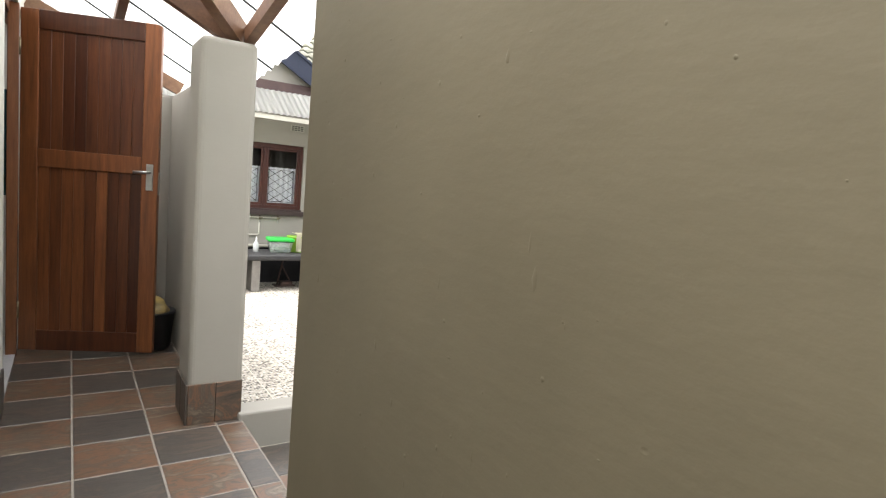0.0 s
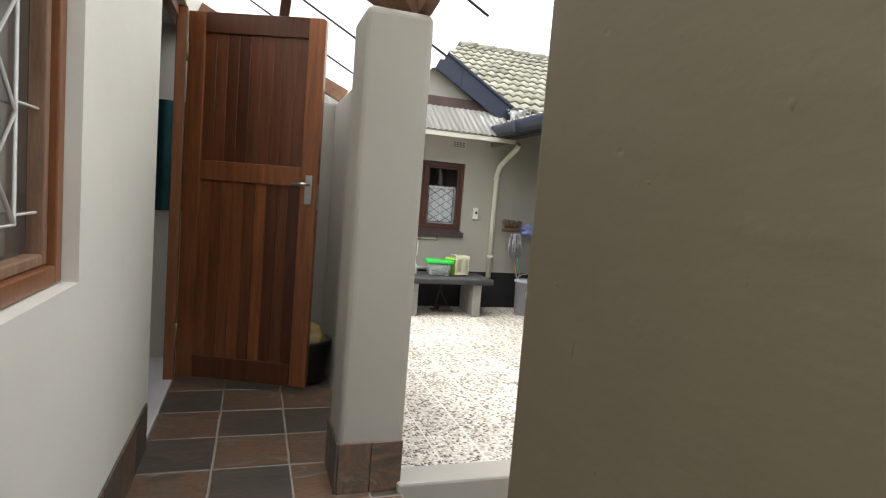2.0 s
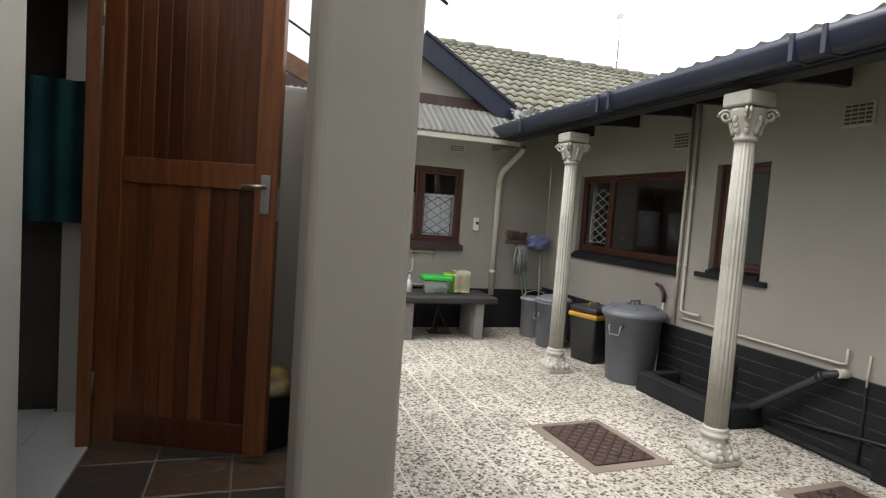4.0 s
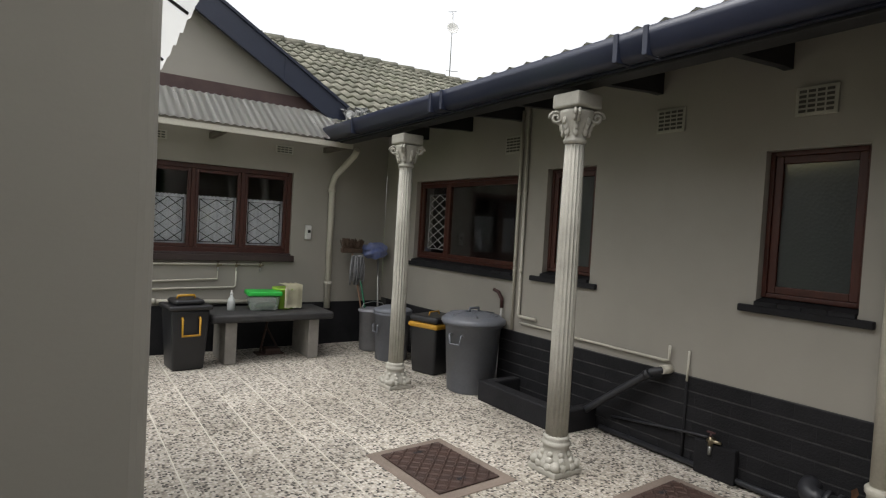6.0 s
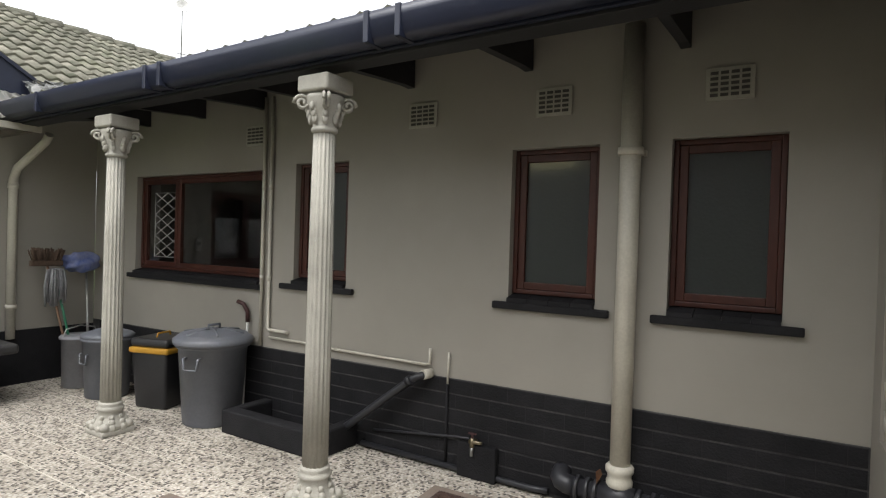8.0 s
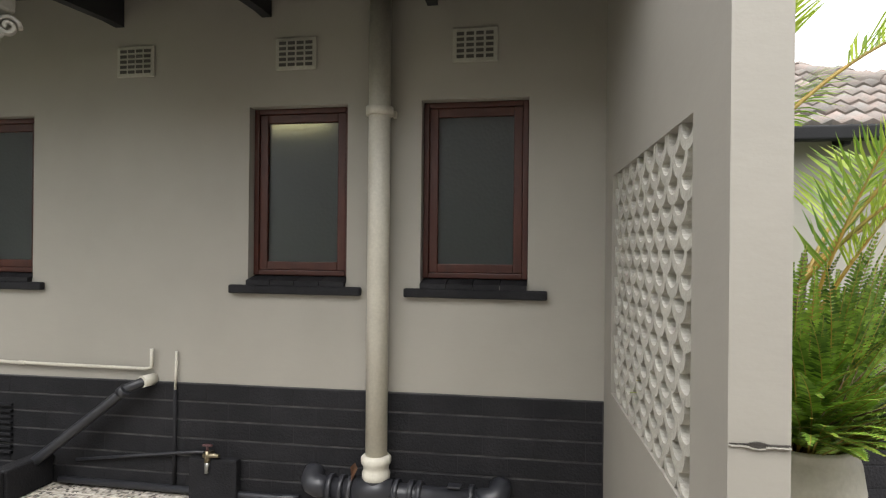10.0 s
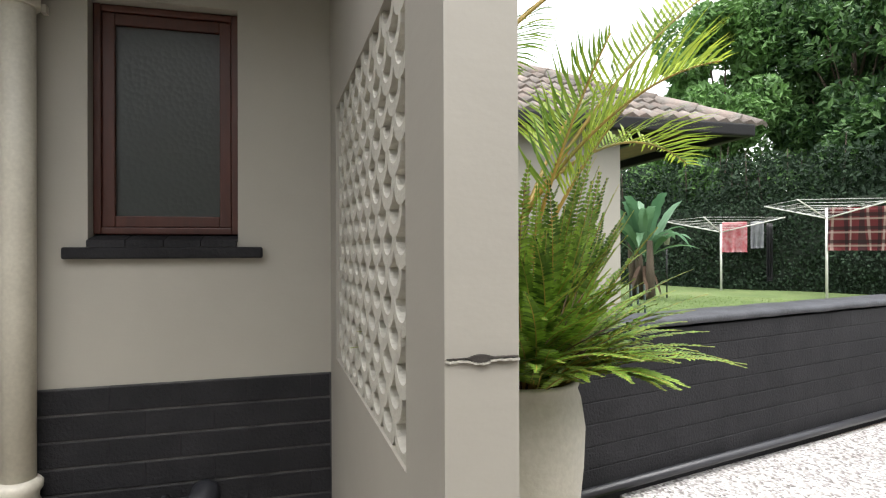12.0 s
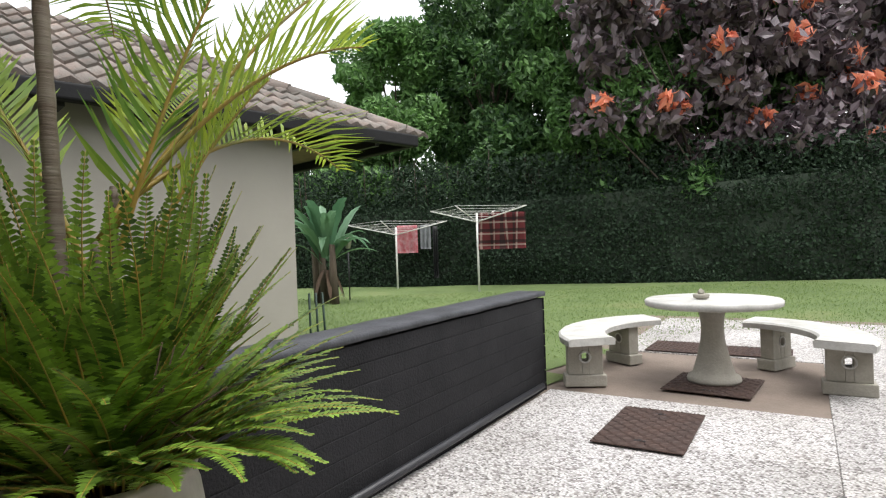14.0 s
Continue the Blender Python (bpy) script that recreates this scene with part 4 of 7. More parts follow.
tube(h, [(W - 0.046, -0.005, 1.135), (W - 0.046, -0.045, 1.135), (W - 0.06, -0.052, 1.135), (W - 0.125, -0.05, 1.131)], 0.009, 8)
part("handle", h, METAL, door, "satin steel lever handle on a long plate")
h = bm_new()
bx(h, W - 0.001, 0.008, 1.0, W + 0.002, T - 0.008, 1.14)
part("latch_plate", h, METAL, door)
for z in (0.2, 1.75):
    h = bm_new()
    tube(h, [(0.0, -0.004, z), (0.0, -0.004, z + 0.1)], 0.007, 8)
    part("hinge", h, BRASS, door)
c = bm_new()
top, bot = [], []
for i in range(24):
    x, y = 1.5 + 0.53 * i / 23, 6.21 + 0.015 * math.sin(i * 1.3)
    top.append(c.verts.new((x, y, 1.62))), bot.append(c.verts.new((x, y, 0.95)))
for i in range(23):
    c.faces.new((top[i], top[i + 1], bot[i + 1], bot[i])).smooth = True
tagged(part("teal_curtain", c, TEAL), "teal curtain hanging in the room behind the door", "curtain")

# rubbish bag in a black bucket behind the door
bag = thing("bucket", pose(2.80, 5.78, 0.0), "black bucket with a yellow striped bag on top", "bucket")
b = bm_new()
lathe(b, [(0.10, 0.0), (0.115, 0.02), (0.135, 0.24), (0.142, 0.245), (0.142, 0.26), (0.12, 0.255)], 20)
part("body", b, BLACKBIN, bag)
b = bm_new()
bmesh.ops.create_icosphere(b, subdivisions=4, radius=0.115)
for v in b.verts:
    v.co.z *= 0.8
    v.co += v.co.normalized() * 0.05 * noise.noise(v.co * 11)
    v.co.z += 0.27
part("bag", b, surface("yellow_striped_bag", (0.42, 0.29, 0.08), (0.05, 0.045, 0.04), 0.6, 7, 40, 0.2, (0.5, 0.5, 2.5)), bag, "crumpled yellow and grey bag", True)


# ---- courtyard things ----
def column(m):
    col = thing("column", m, "cream fluted column with an ornate scrolled capital and base", "column", "veranda columns")
    b = bm_new()
    bx(b, -0.115, -0.115, 0.0, 0.115, 0.115, 0.035, 0.008)
    part("plinth", b, COLUMN, col)
    b = bm_new()
    lathe(b, [(0.105, 0.035), (0.112, 0.05), (0.105, 0.075), (0.085, 0.11), (0.075, 0.15), (0.082, 0.165), (0.09, 0.178), (0.082, 0.19), (0.074, 0.20), (0.08, 0.212), (0.072, 0.225)], 28)
    for i in range(8):
        a = math.pi / 4 * i + math.pi / 8
        for k, (r, z, s) in enumerate(((0.105, 0.05, 0.028), (0.096, 0.085, 0.024), (0.084, 0.12, 0.018))):
            bmesh.ops.create_icosphere(b, subdivisions=2, radius=s, matrix=Matrix.Translation((r * math.cos(a), r * math.sin(a), z)) @ Matrix.Rotation(a, 4, "Z") @ Matrix.Diagonal((0.8, 1.0, 1.1, 1)))
    for i in range(4):
        a = math.pi / 2 * i + math.pi / 4
        bmesh.ops.create_icosphere(b, subdivisions=2, radius=0.034, matrix=Matrix.Translation((0.118 * math.cos(a), 0.118 * math.sin(a), 0.06)))
    part("base_ornament", b, COLUMN, col, smooth=True)
    b = bm_new()
    lathe(b, [(0.068, 0.222), (0.067, 0.8), (0.064, 1.4), (0.058, 1.995)], 96, flute=16, depth=0.009)
    part("shaft", b, COLUMN, col)
    b = bm_new()
    lathe(b, [(0.058, 1.99), (0.07, 2.0), (0.07, 2.015), (0.06, 2.025), (0.064, 2.05), (0.085, 2.12), (0.10, 2.17), (0.098, 2.185)], 28)
    for i in range(8):
        a = math.pi / 4 * i
        for r, z, s in ((0.075, 2.06, 0.02), (0.085, 2.09, 0.018), (0.098, 2.12, 0.016)):
            bmesh.ops.create_icosphere(b, subdivisions=2, radius=s, matrix=Matrix.Translation((r * math.cos(a), r * math.sin(a), z)) @ Matrix.Rotation(a, 4, "Z") @ Matrix.Diagonal((0.7, 0.9, 1.5, 1)))
    part("capital", b, COLUMN, col, smooth=True)
    b = bm_new()
    for i in range(4):
        a = math.pi / 2 * i + math.pi / 4
        c = Vector((0.118 * math.cos(a), 0.118 * math.sin(a), 2.145))
        t = Vector((-math.sin(a), math.cos(a), 0))
        o = Vector((math.cos(a), math.sin(a), 0))
        pts = []
        for k in range(22):
            q = k * 0.5
            r = 0.042 * (1 - k / 25)
            pts.append(c + o * (r * math.cos(q)) + Vector((0, 0, r * math.sin(q))))
        for s in (-0.012, 0.012):
            tube(b, [p + t * s for p in pts], 0.009, 6)
    part("volutes", b, COLUMN, col)
    b = bm_new()
    bx(b, -0.105, -0.105, 2.198, 0.105, 0.105, 2.285, 0.014, 3)
    part("abacus", b, COLUMN, col)
    return col


c1 = column(pose(5.475, 7.77, FLOOR) @ Matrix.Diagonal((1, 1, 0.976, 1)))
column(pose(5.475, 5.79, FLOOR) @ Matrix.Diagonal((1, 1, 0.99, 1)))


def wheelie(name, m, r0, r1, h, mat, label, square=False):
    t = thing(name, m, label, "bin", "rubbish bins")
    b = bm_new()
    if square:
        v0 = [b.verts.new((x * r0, y * r0, 0.0)) for x, y in ((-1, -1), (1, -1), (1, 1), (-1, 1))]
        v1 = [b.verts.new((x * r1, y * r1, h)) for x, y in ((-1, -1), (1, -1), (1, 1), (-1, 1))]
        bridge(b, v0, v1)
        b.faces.new(v0[::-1]), b.faces.new(v1)
        bmesh.ops.bevel(b, geom=b.edges[:], offset=0.025, segments=3, affect="EDGES", profile=0.5)
    else:
        lathe(b, [(r0, 0.0), (r0 + 0.01, 0.01), (r0 + (r1 - r0) * 0.9, h * 0.92), (r1 + 0.012, h * 0.93), (r1 + 0.014, h * 0.97), (r1, h)], 40)
    part("body", b, mat, t, smooth=not square)
    return t


# grey dustbin with a domed lid
bin1 = wheelie("dustbin", pose(6.06, 7.43, FLOOR), 0.20, 0.255, 0.62, GREYBIN, "large grey plastic dustbin with a domed lid")
b = bm_new()
lathe(b, [(0.285, 0.60), (0.29, 0.615), (0.288, 0.64), (0.27, 0.65), (0.24, 0.675), (0.23, 0.675), (0.12, 0.70), (0.0005, 0.705)], 40)
lid1 = part("lid", b, GREYBIN, bin1, "scuffed grey domed lid", True)
for a in range(6):
    an = a * math.pi / 3
    b = bm_new()
    tube(b, [(0.05 * math.cos(an), 0.05 * math.sin(an), 0.703), (0.23 * math.cos(an), 0.23 * math.sin(an), 0.678)], 0.009, 6)
    part("rib", b, GREYBIN, lid1)
b = bm_new()
tube(b, [(-0.05, 0, 0.70), (-0.05, 0, 0.735), (0.05, 0, 0.735), (0.05, 0, 0.70)], 0.011, 8)
part("lid_handle", b, GREYBIN, bin1)
for a in (200, 20):
    q = radians(a)
    b = bm_new()
    o, t_ = Vector((math.cos(q), math.sin(q), 0)), Vector((-math.sin(q), math.cos(q), 0))
    tube(b, [o * 0.245 - t_ * 0.06 + Vector((0, 0, 0.52)), o * 0.28 - t_ * 0.06 + Vector((0, 0, 0.52)), o * 0.285 - t_ * 0.05 + Vector((0, 0, 0.44)), o * 0.285 + t_ * 0.05 + Vector((0, 0, 0.44)), o * 0.28 + t_ * 0.06 + Vector((0, 0, 0.52)), o * 0.245 + t_ * 0.06 + Vector((0, 0, 0.52))], 0.009, 6)
    part("side_handle", b, GREYBIN, bin1)

# black square bin with an orange band
bin2 = wheelie("square_bin", pose(6.08, 8.10, FLOOR, 0, 0, 18), 0.145, 0.175, 0.50, BLACKBIN, "black square bin with an orange rim and carry handle", square=True)
b = bm_new()
bx(b, -0.185, -0.185, 0.45, 0.185, 0.185, 0.50, 0.018, 3)
part("rim", b, YELLOW, bin2, "faded orange rim")
b = bm_new()
bx(b, -0.18, -0.18, 0.501, 0.18, 0.18, 0.57, 0.03, 3)
part("lid", b, BLACKBIN, bin2)
b = bm_new()
tube(b, [(-0.08, 0, 0.565), (-0.07, 0, 0.60), (0.07, 0, 0.60), (0.08, 0, 0.565)], 0.008, 8)
part("lid_handle", b, YELLOW, bin2)

# two grey buckets by the corner
bin3 = wheelie("grey_bin", pose(5.96, 8.72, FLOOR), 0.16, 0.195, 0.52, GREYBIN, "dark grey plastic bin with a loose lid beside the column")
b = bm_new()
lathe(b, [(0.205, 0.505), (0.21, 0.53), (0.19, 0.545), (0.10, 0.575), (0.0005, 0.58)], 36)
part("lid", b, GREYBIN, bin3, smooth=True)
b = bm_new()
tube(b, [(-0.19, -0.05, 0.38), (-0.205, -0.05, 0.38), (-0.205, -0.05, 0.30), (-0.205, 0.05, 0.30), (-0.205, 0.05, 0.38), (-0.19, 0.05, 0.38)], 0.008, 6)
part("side_handle", b, GREYBIN, bin3)
bin4 = wheelie("pale_grey_bucket", pose(5.98, 9.22, FLOOR), 0.13, 0.155, 0.47, surface("pale_grey_plastic", (0.27, 0.27, 0.29), (0.22, 0.22, 0.24), 0.5, 5, 50, 0.05), "pale grey bucket holding mops and brooms")
b = bm_new()
tube(b, [(-0.165, 0, 0.44), (-0.12, 0, 0.53), (0, 0, 0.555), (0.12, 0, 0.53), (0.165, 0, 0.44)], 0.006, 6)
part("handle", b, METAL, bin4)

# mops and brooms leaning in the corner
def mop(m, foot, head, stick, kind):
    t = thing(kind, m, {"string_mop": "grey string mop with a green stick, head up", "broom": "brown broom head on a stick, bristles up", "blue_mop": "blue rag mop standing head up"}[kind], "mop", "mops and brooms")
    b = bm_new()
    tube(b, [foot, head], 0.011, 8)
    part("stick", b, stick, t)
    return t, Vector(head)


t, hd = mop(pose(5.95, 9.22, FLOOR), (0.03, 0.02, 0.03), (-0.14, 0.12, 1.02), surface("green_stick", (0.03, 0.2, 0.1), (0.03, 0.16, 0.09), 0.4), "string_mop")
b = bm_new()
for i in range(60):
    a = random.uniform(0, 6.28)
    o = Vector((math.cos(a), math.sin(a), 0)) * random.uniform(0.01, 0.07)
    tube(b, [hd + Vector((0, 0, 0.05)) + o * 0.3, hd + o + Vector((0, 0, 0.04)), hd + o * 1.3 + Vector((0, 0, -0.1)), hd + o * 1.2 + Vector((0, 0, random.uniform(-0.3, -0.2)))], 0.008, 4)
part("mop_head", b, MOPGREY, t, "limp grey strings")
t, hd = mop(pose(5.97, 9.24, FLOOR), (-0.03, 0.0, 0.03), (-0.18, 0.22, 1.12), WEATHERED, "broom")
b = bm_new()
for i in range(90):
    o = Vector((random.uniform(-0.13, 0.13), random.uniform(-0.03, 0.03), 0))
    tube(b, [hd + o * 0.8, hd + o * 1.1 + Vector((0, 0, random.uniform(0.09, 0.14)))], 0.006, 4)
bx(b, hd.x - 0.13, hd.y - 0.03, hd.z - 0.03, hd.x + 0.13, hd.y + 0.03, hd.z + 0.02, 0.008)
part("head", b, BROWNBR, t)
t, hd = mop(pose(6.0, 9.26, FLOOR), (0.08, 0.0, 0.03), (0.16, 0.25, 1.1), METAL, "blue_mop")
b = bm_new()
bmesh.ops.create_icosphere(b, subdivisions=4, radius=0.13, matrix=Matrix.Translation(hd + Vector((-0.06, 0, 0.02))))
for v in b.verts:
    c = hd + Vector((-0.06, 0, 0.02))
    d = v.co - c
    v.co = c + Vector((d.x * 1.3, d.y * 0.7, d.z * 0.75)) * (1 + 0.35 * noise.noise(v.co * 14))
part("rag", b, BLUECLOTH, t, smooth=True)

# black bin with yellow handles
bb = wheelie("black_bin", pose(3.96, 9.09, FLOOR, 0, 0, 6) @ Matrix.Diagonal((0.9, 0.9, 1, 1)), 0.155, 0.19, 0.56, BLACKBIN, "black square bin with yellow handles beside the table", square=True)
b = bm_new()
bx(b, -0.215, -0.21, 0.555, 0.215, 0.21, 0.60, 0.02, 3)
bx(b, -0.15, -0.15, 0.60, 0.15, 0.15, 0.65, 0.03, 3)
part("lid", b, BLACKBIN, bb)
for pts in ([(-0.09, 0, 0.645), (-0.08, 0, 0.675), (0.08, 0, 0.675), (0.09, 0, 0.645)], [(-0.085, -0.19, 0.49), (-0.085, -0.215, 0.48), (-0.085, -0.215, 0.33), (0.085, -0.215, 0.33), (0.085, -0.215, 0.48), (0.085, -0.19, 0.49)]):
    b = bm_new()
    tube(b, pts, 0.012, 8)
    part("handle", b, YELLOW, bb, "yellow plastic handle")

# concrete table against the kitchen wall
tab = thing("concrete_table", pose(4.87, 9.28, FLOOR), "low concrete table with a black slab top", "table")
b = bm_new()
bx(b, -0.70, -0.30, 0.41, 0.53, 0.31, 0.49, 0.025, 3)
part("tabletop", b, surface("black_slab", (0.022, 0.022, 0.024), (0.045, 0.043, 0.042), 0.6, 6, 70, 0.3), tab, "worn black painted slab")
for x in (-0.56, 0.277):
    b = bm_new()
    bx(b, x, -0.25, 0.0, x + 0.11, 0.24, 0.41, 0.008)
    part("leg", b, CONCRETE, tab, "pale grey concrete leg")
st = thing("iron_stand", pose(4.83, 9.4, FLOOR), "rusty iron stand beneath the concrete table", "stand")
b = bm_new()
tube(b, [(-0.08, -0.02, 0.0), (0.0, 0.0, 0.36)], 0.012, 6)
tube(b, [(0.14, -0.02, 0.0), (-0.02, 0.0, 0.3)], 0.01, 6)
bx(b, -0.12, -0.09, 0.0, 0.16, 0.07, 0.018, 0.004)
bx(b, -0.04, -0.1, 0.018, 0.12, 0.03, 0.07, 0.01)
part("frame", b, RUST, st)

# things on the table
TZ = FLOOR + 0.49
tub = thing("plastic_tub", pose(4.73, 9.27, TZ, 0, 0, -6), "clear plastic tub with a bright green lid", "tub")
b = bm_new()
v0 = [b.verts.new((x * 0.13, y * 0.09, 0.0)) for x, y in ((-1, -1), (1, -1), (1, 1), (-1, 1))]
v1 = [b.verts.new((x * 0.155, y * 0.11, 0.15)) for x, y in ((-1, -1), (1, -1), (1, 1), (-1, 1))]
bridge(b, v0, v1)
b.faces.new(v0[::-1]), b.faces.new(v1)
bmesh.ops.bevel(b, geom=b.edges[:], offset=0.015, segments=2, affect="EDGES", profile=0.5)
part("body", b, TUB, tub)
b = bm_new()
bx(b, -0.172, -0.125, 0.151, 0.172, 0.125, 0.20, 0.014, 3)
part("lid", b, GREEN, tub, "bright green lid")
b = bm_new()
bmesh.ops.create_icosphere(b, subdivisions=3, radius=0.07, matrix=Matrix.Translation((0.02, 0, 0.05)) @ Matrix.Diagonal((1.5, 1, 0.55, 1)))
part("contents", b, surface("pale_contents", (0.5, 0.5, 0.35), (0.3, 0.4, 0.3), 0.8, 20), tub)
lb = thing("lime_bucket", pose(4.98, 9.33, TZ), "lime green bucket draped with a cream cloth", "bucket")
b = bm_new()
lathe(b, [(0.10, 0.0), (0.105, 0.01), (0.13, 0.20), (0.137, 0.205), (0.137, 0.222), (0.12, 0.215)], 28)
part("body", b, LIME, lb, smooth=True)
b = bm_new()
g = [[b.verts.new((-0.02 + 0.19 * i / 10 - 0.03, -0.14 - 0.008 * math.sin(i * 1.1) + (0.23 * (j - 5) / 5 if j > 5 else 0) , 0.02 + (0.225 * min(j, 5) / 5) + (0.014 if j > 4 else 0) + 0.004 * math.sin(i * 2))) for j in range(11)] for i in range(11)]
for i in range(10):
    for j in range(10):
        b.faces.new((g[i][j], g[i + 1][j], g[i + 1][j + 1], g[i][j + 1])).smooth = True
bmesh.ops.solidify(b, geom=b.faces[:], thickness=0.004)
tagged(part("cleaning_cloth", b, CLOTH), "cream cleaning cloth hung over the lime bucket", "cloth").matrix_basis = pose(4.98, 9.33, TZ)
bo = thing("spray_bottle", pose(4.42, 9.30, TZ) @ Matrix.Diagonal((0.95, 0.95, 0.8, 1)), "white translucent spray bottle on the table", "bottle")
b = bm_new()
lathe(b, [(0.036, 0.0), (0.04, 0.005), (0.04, 0.11), (0.03, 0.15), (0.015, 0.175), (0.014, 0.20)], 20)
part("body", b, surface("milky_plastic", (0.6, 0.62, 0.6), (0.55, 0.57, 0.55), 0.35, 5), bo, smooth=True)
b = bm_new()
lathe(b, [(0.016, 0.198), (0.016, 0.215), (0.008, 0.225), (0.007, 0.25)], 12)
part("nozzle", b, WHITE, bo)


# ---- pipes, taps, vents on the walls ----
def pipe(name, pts, r, mat, label, clips=(), category="pipe", seg=10):
    t = thing(name, Matrix(), label, category)
    b = bm_new()
    tube(b, pts, r, seg)
    part("run", b, mat, t)
    for p, d in clips:
        b = bm_new()
        tube(b, [Vector(p) - Vector(d) * 0.02, Vector(p) + Vector(d) * 0.02], r * 1.25, seg)
        part("collar", b, mat, t)
    return t


Z = (0, 0, 1)
pipe("kitchen_downpipe", [(5.72, 9.30, 1.96), (5.72, 9.36, 1.9), (5.60, 9.60, 1.66), (5.585, YK - 0.06, 1.56), (5.585, YK - 0.06, 0.13)], 0.036, WHITE_PAINT, "cream downpipe with swan-neck from the awning gutter", [((5.585, YK - 0.06, 1.5), Z), ((5.585, YK - 0.06, 0.42), Z)])
dp = pipe("soil_downpipe", [(6.265, 4.40, 2.27), (6.265, 4.40, -0.10)], 0.052, WHITE_PAINT, "thick cream painted downpipe with a collar", [((6.265, 4.40, 1.62), Z)], seg=20)
b = bm_new()
lathe(b, [(0.058, -0.125), (0.066, -0.115), (0.068, -0.09), (0.06, -0.075), (0.061, -0.055), (0.071, -0.04), (0.072, -0.018), (0.06, -0.004)], 24, 6.265, 4.40)
part("socket", b, WHITE_PAINT, dp, smooth=True)
b = bm_new()
bx(b, 6.30, 4.33, 1.60, XW - 0.001, 4.345, 1.63)
part("bracket", b, WHITE_PAINT, dp)
dr = thing("drain_pipe", Matrix(), "black plastic drain pipe lying along the plinth", "pipe")
b = bm_new()
tube(b, [(6.24, 3.90, -0.176), (6.24, 4.40, -0.172), (6.24, 4.64, -0.172)], 0.050, 20)
part("run", b, PVC, dr)
for y, s_ in ((3.91, -1), (4.63, 1)):
    # swept bends turning up and into the plinth
    b = bm_new()
    tube(b, [(6.24, y, -0.17), (6.24, y + s_ * 0.05, -0.166), (6.245, y + s_ * 0.075, -0.158), (6.262, y + s_ * 0.09, -0.145), (6.30, y + s_ * 0.095, -0.135), (XW - 0.012, y + s_ * 0.095, -0.13)], 0.052, 18)
    part("bend", b, PVC, dr)
b = bm_new()
tube(b, [(6.24, 4.31, -0.168), (6.24, 4.49, -0.168)], 0.060, 20)
tube(b, [(6.255, 4.40, -0.15), (6.262, 4.40, -0.10)], [0.062, 0.058], 20)
part("tee", b, PVC, dr)
for y in (3.93, 4.17, 4.21, 4.28, 4.50, 4.545, 4.60):
    b = bm_new()
    tube(b, [(6.24, y, -0.169), (6.24, y + 0.022, -0.169)], 0.064, 20)
    part("collar", b, PVC, dr)
b = bm_new()
bx(b, 6.21, 3.99, -0.118, 6.26, 4.05, -0.108, 0.003)
part("access_tab", b, PVC, dr)
for y in (4.0, 4.58):
    b = bm_new()
    bx(b, 6.20, y, FLOOR, 6.28, y + 0.06, -0.215, 0.006)
    part("support", b, BLACK, dr)
b = bm_new()
lf_ = [b.verts.new(p) for p in ((6.20, 4.50, -0.115), (6.215, 4.475, -0.06), (6.225, 4.49, -0.035), (6.23, 4.515, -0.06))]
b.faces.new(lf_)
bmesh.ops.solidify(b, geom=b.faces[:], thickness=0.003)
tagged(part("dry_leaf", b, surface("dead_leaf", (0.16, 0.07, 0.03), (0.1, 0.05, 0.025), 0.8, 20)), "curled brown dry leaf lodged by the downpipe", "leaf")
for yy, nm in ((7.20, "thin_riser"), (7.12, "thin_riser")):
    pipe(nm, [(XW - 0.022, yy, 2.2), (XW - 0.022, yy, 0.27 if yy > 7.15 else 0.42), *([] if yy > 7.15 else [(XW - 0.022, yy - 0.02, 0.40), (XW - 0.022, 6.9, 0.40)])], 0.013, WHITE_PAINT, "thin cream painted water pipe up the wall", [((XW - 0.022, yy, z), Z) for z in (1.5, 0.8)])
pipe("wall_water_pipe", [(XW - 0.022, 7.1, 0.345), (XW - 0.022, 6.7, 0.345), (XW - 0.022, 6.47, 0.335), (XW - 0.022, 5.66, 0.335), (XW - 0.022, 5.62, 0.345), (XW - 0.022, 5.62, 0.44)], 0.009, WHITE_PAINT, "thin cream painted water pipe along the wall", [((XW - 0.022, 6.4, 0.335), (0, 1, 0))])
vc = pipe("vent_conduit", [(XW - 0.012, 5.485, 0.43), (XW - 0.02, 5.485, 0.235)], 0.007, WHITE_PAINT, "short cream conduit running down into the black plinth")
b = bm_new()
tube(b, [(XW - 0.02, 5.485, 0.234), (XW - 0.02, 5.485, -0.29)], 0.010, 8)
part("lower_run", b, BLACK, vc, "black painted lower length")
wp = pipe("waste_pipe", [(XW - 0.005, 5.63, 0.28), (XW - 0.07, 5.64, 0.275), (XW - 0.09, 5.70, 0.25), (XW - 0.11, 6.18, -0.12), (XW - 0.13, 6.25, -0.18)], 0.026, PVC, "black waste pipe slanting down into the gully", [((XW - 0.1, 5.72, 0.235), (0, 0.79, -0.61))])
b = bm_new()
tube(b, [(XW - 0.001, 5.62, 0.28), (XW - 0.075, 5.635, 0.28)], 0.031, 12)
part("elbow", b, WHITE_PAINT, wp, "cream painted elbow")
pipe("floor_pipe", [(XW - 0.03, 6.15, -0.27), (XW - 0.03, 4.9, -0.27), (XW - 0.03, 4.8, -0.26)], 0.018, PVC, "thin black pipe along the foot of the plinth")
pipe("black_water_pipe", [(XW - 0.03, 6.05, -0.16), (XW - 0.03, 5.7, -0.115), (XW - 0.035, 5.40, -0.075), (XW - 0.05, 5.30, -0.062)], 0.008, PVC, "thin black painted pipe feeding the tap")


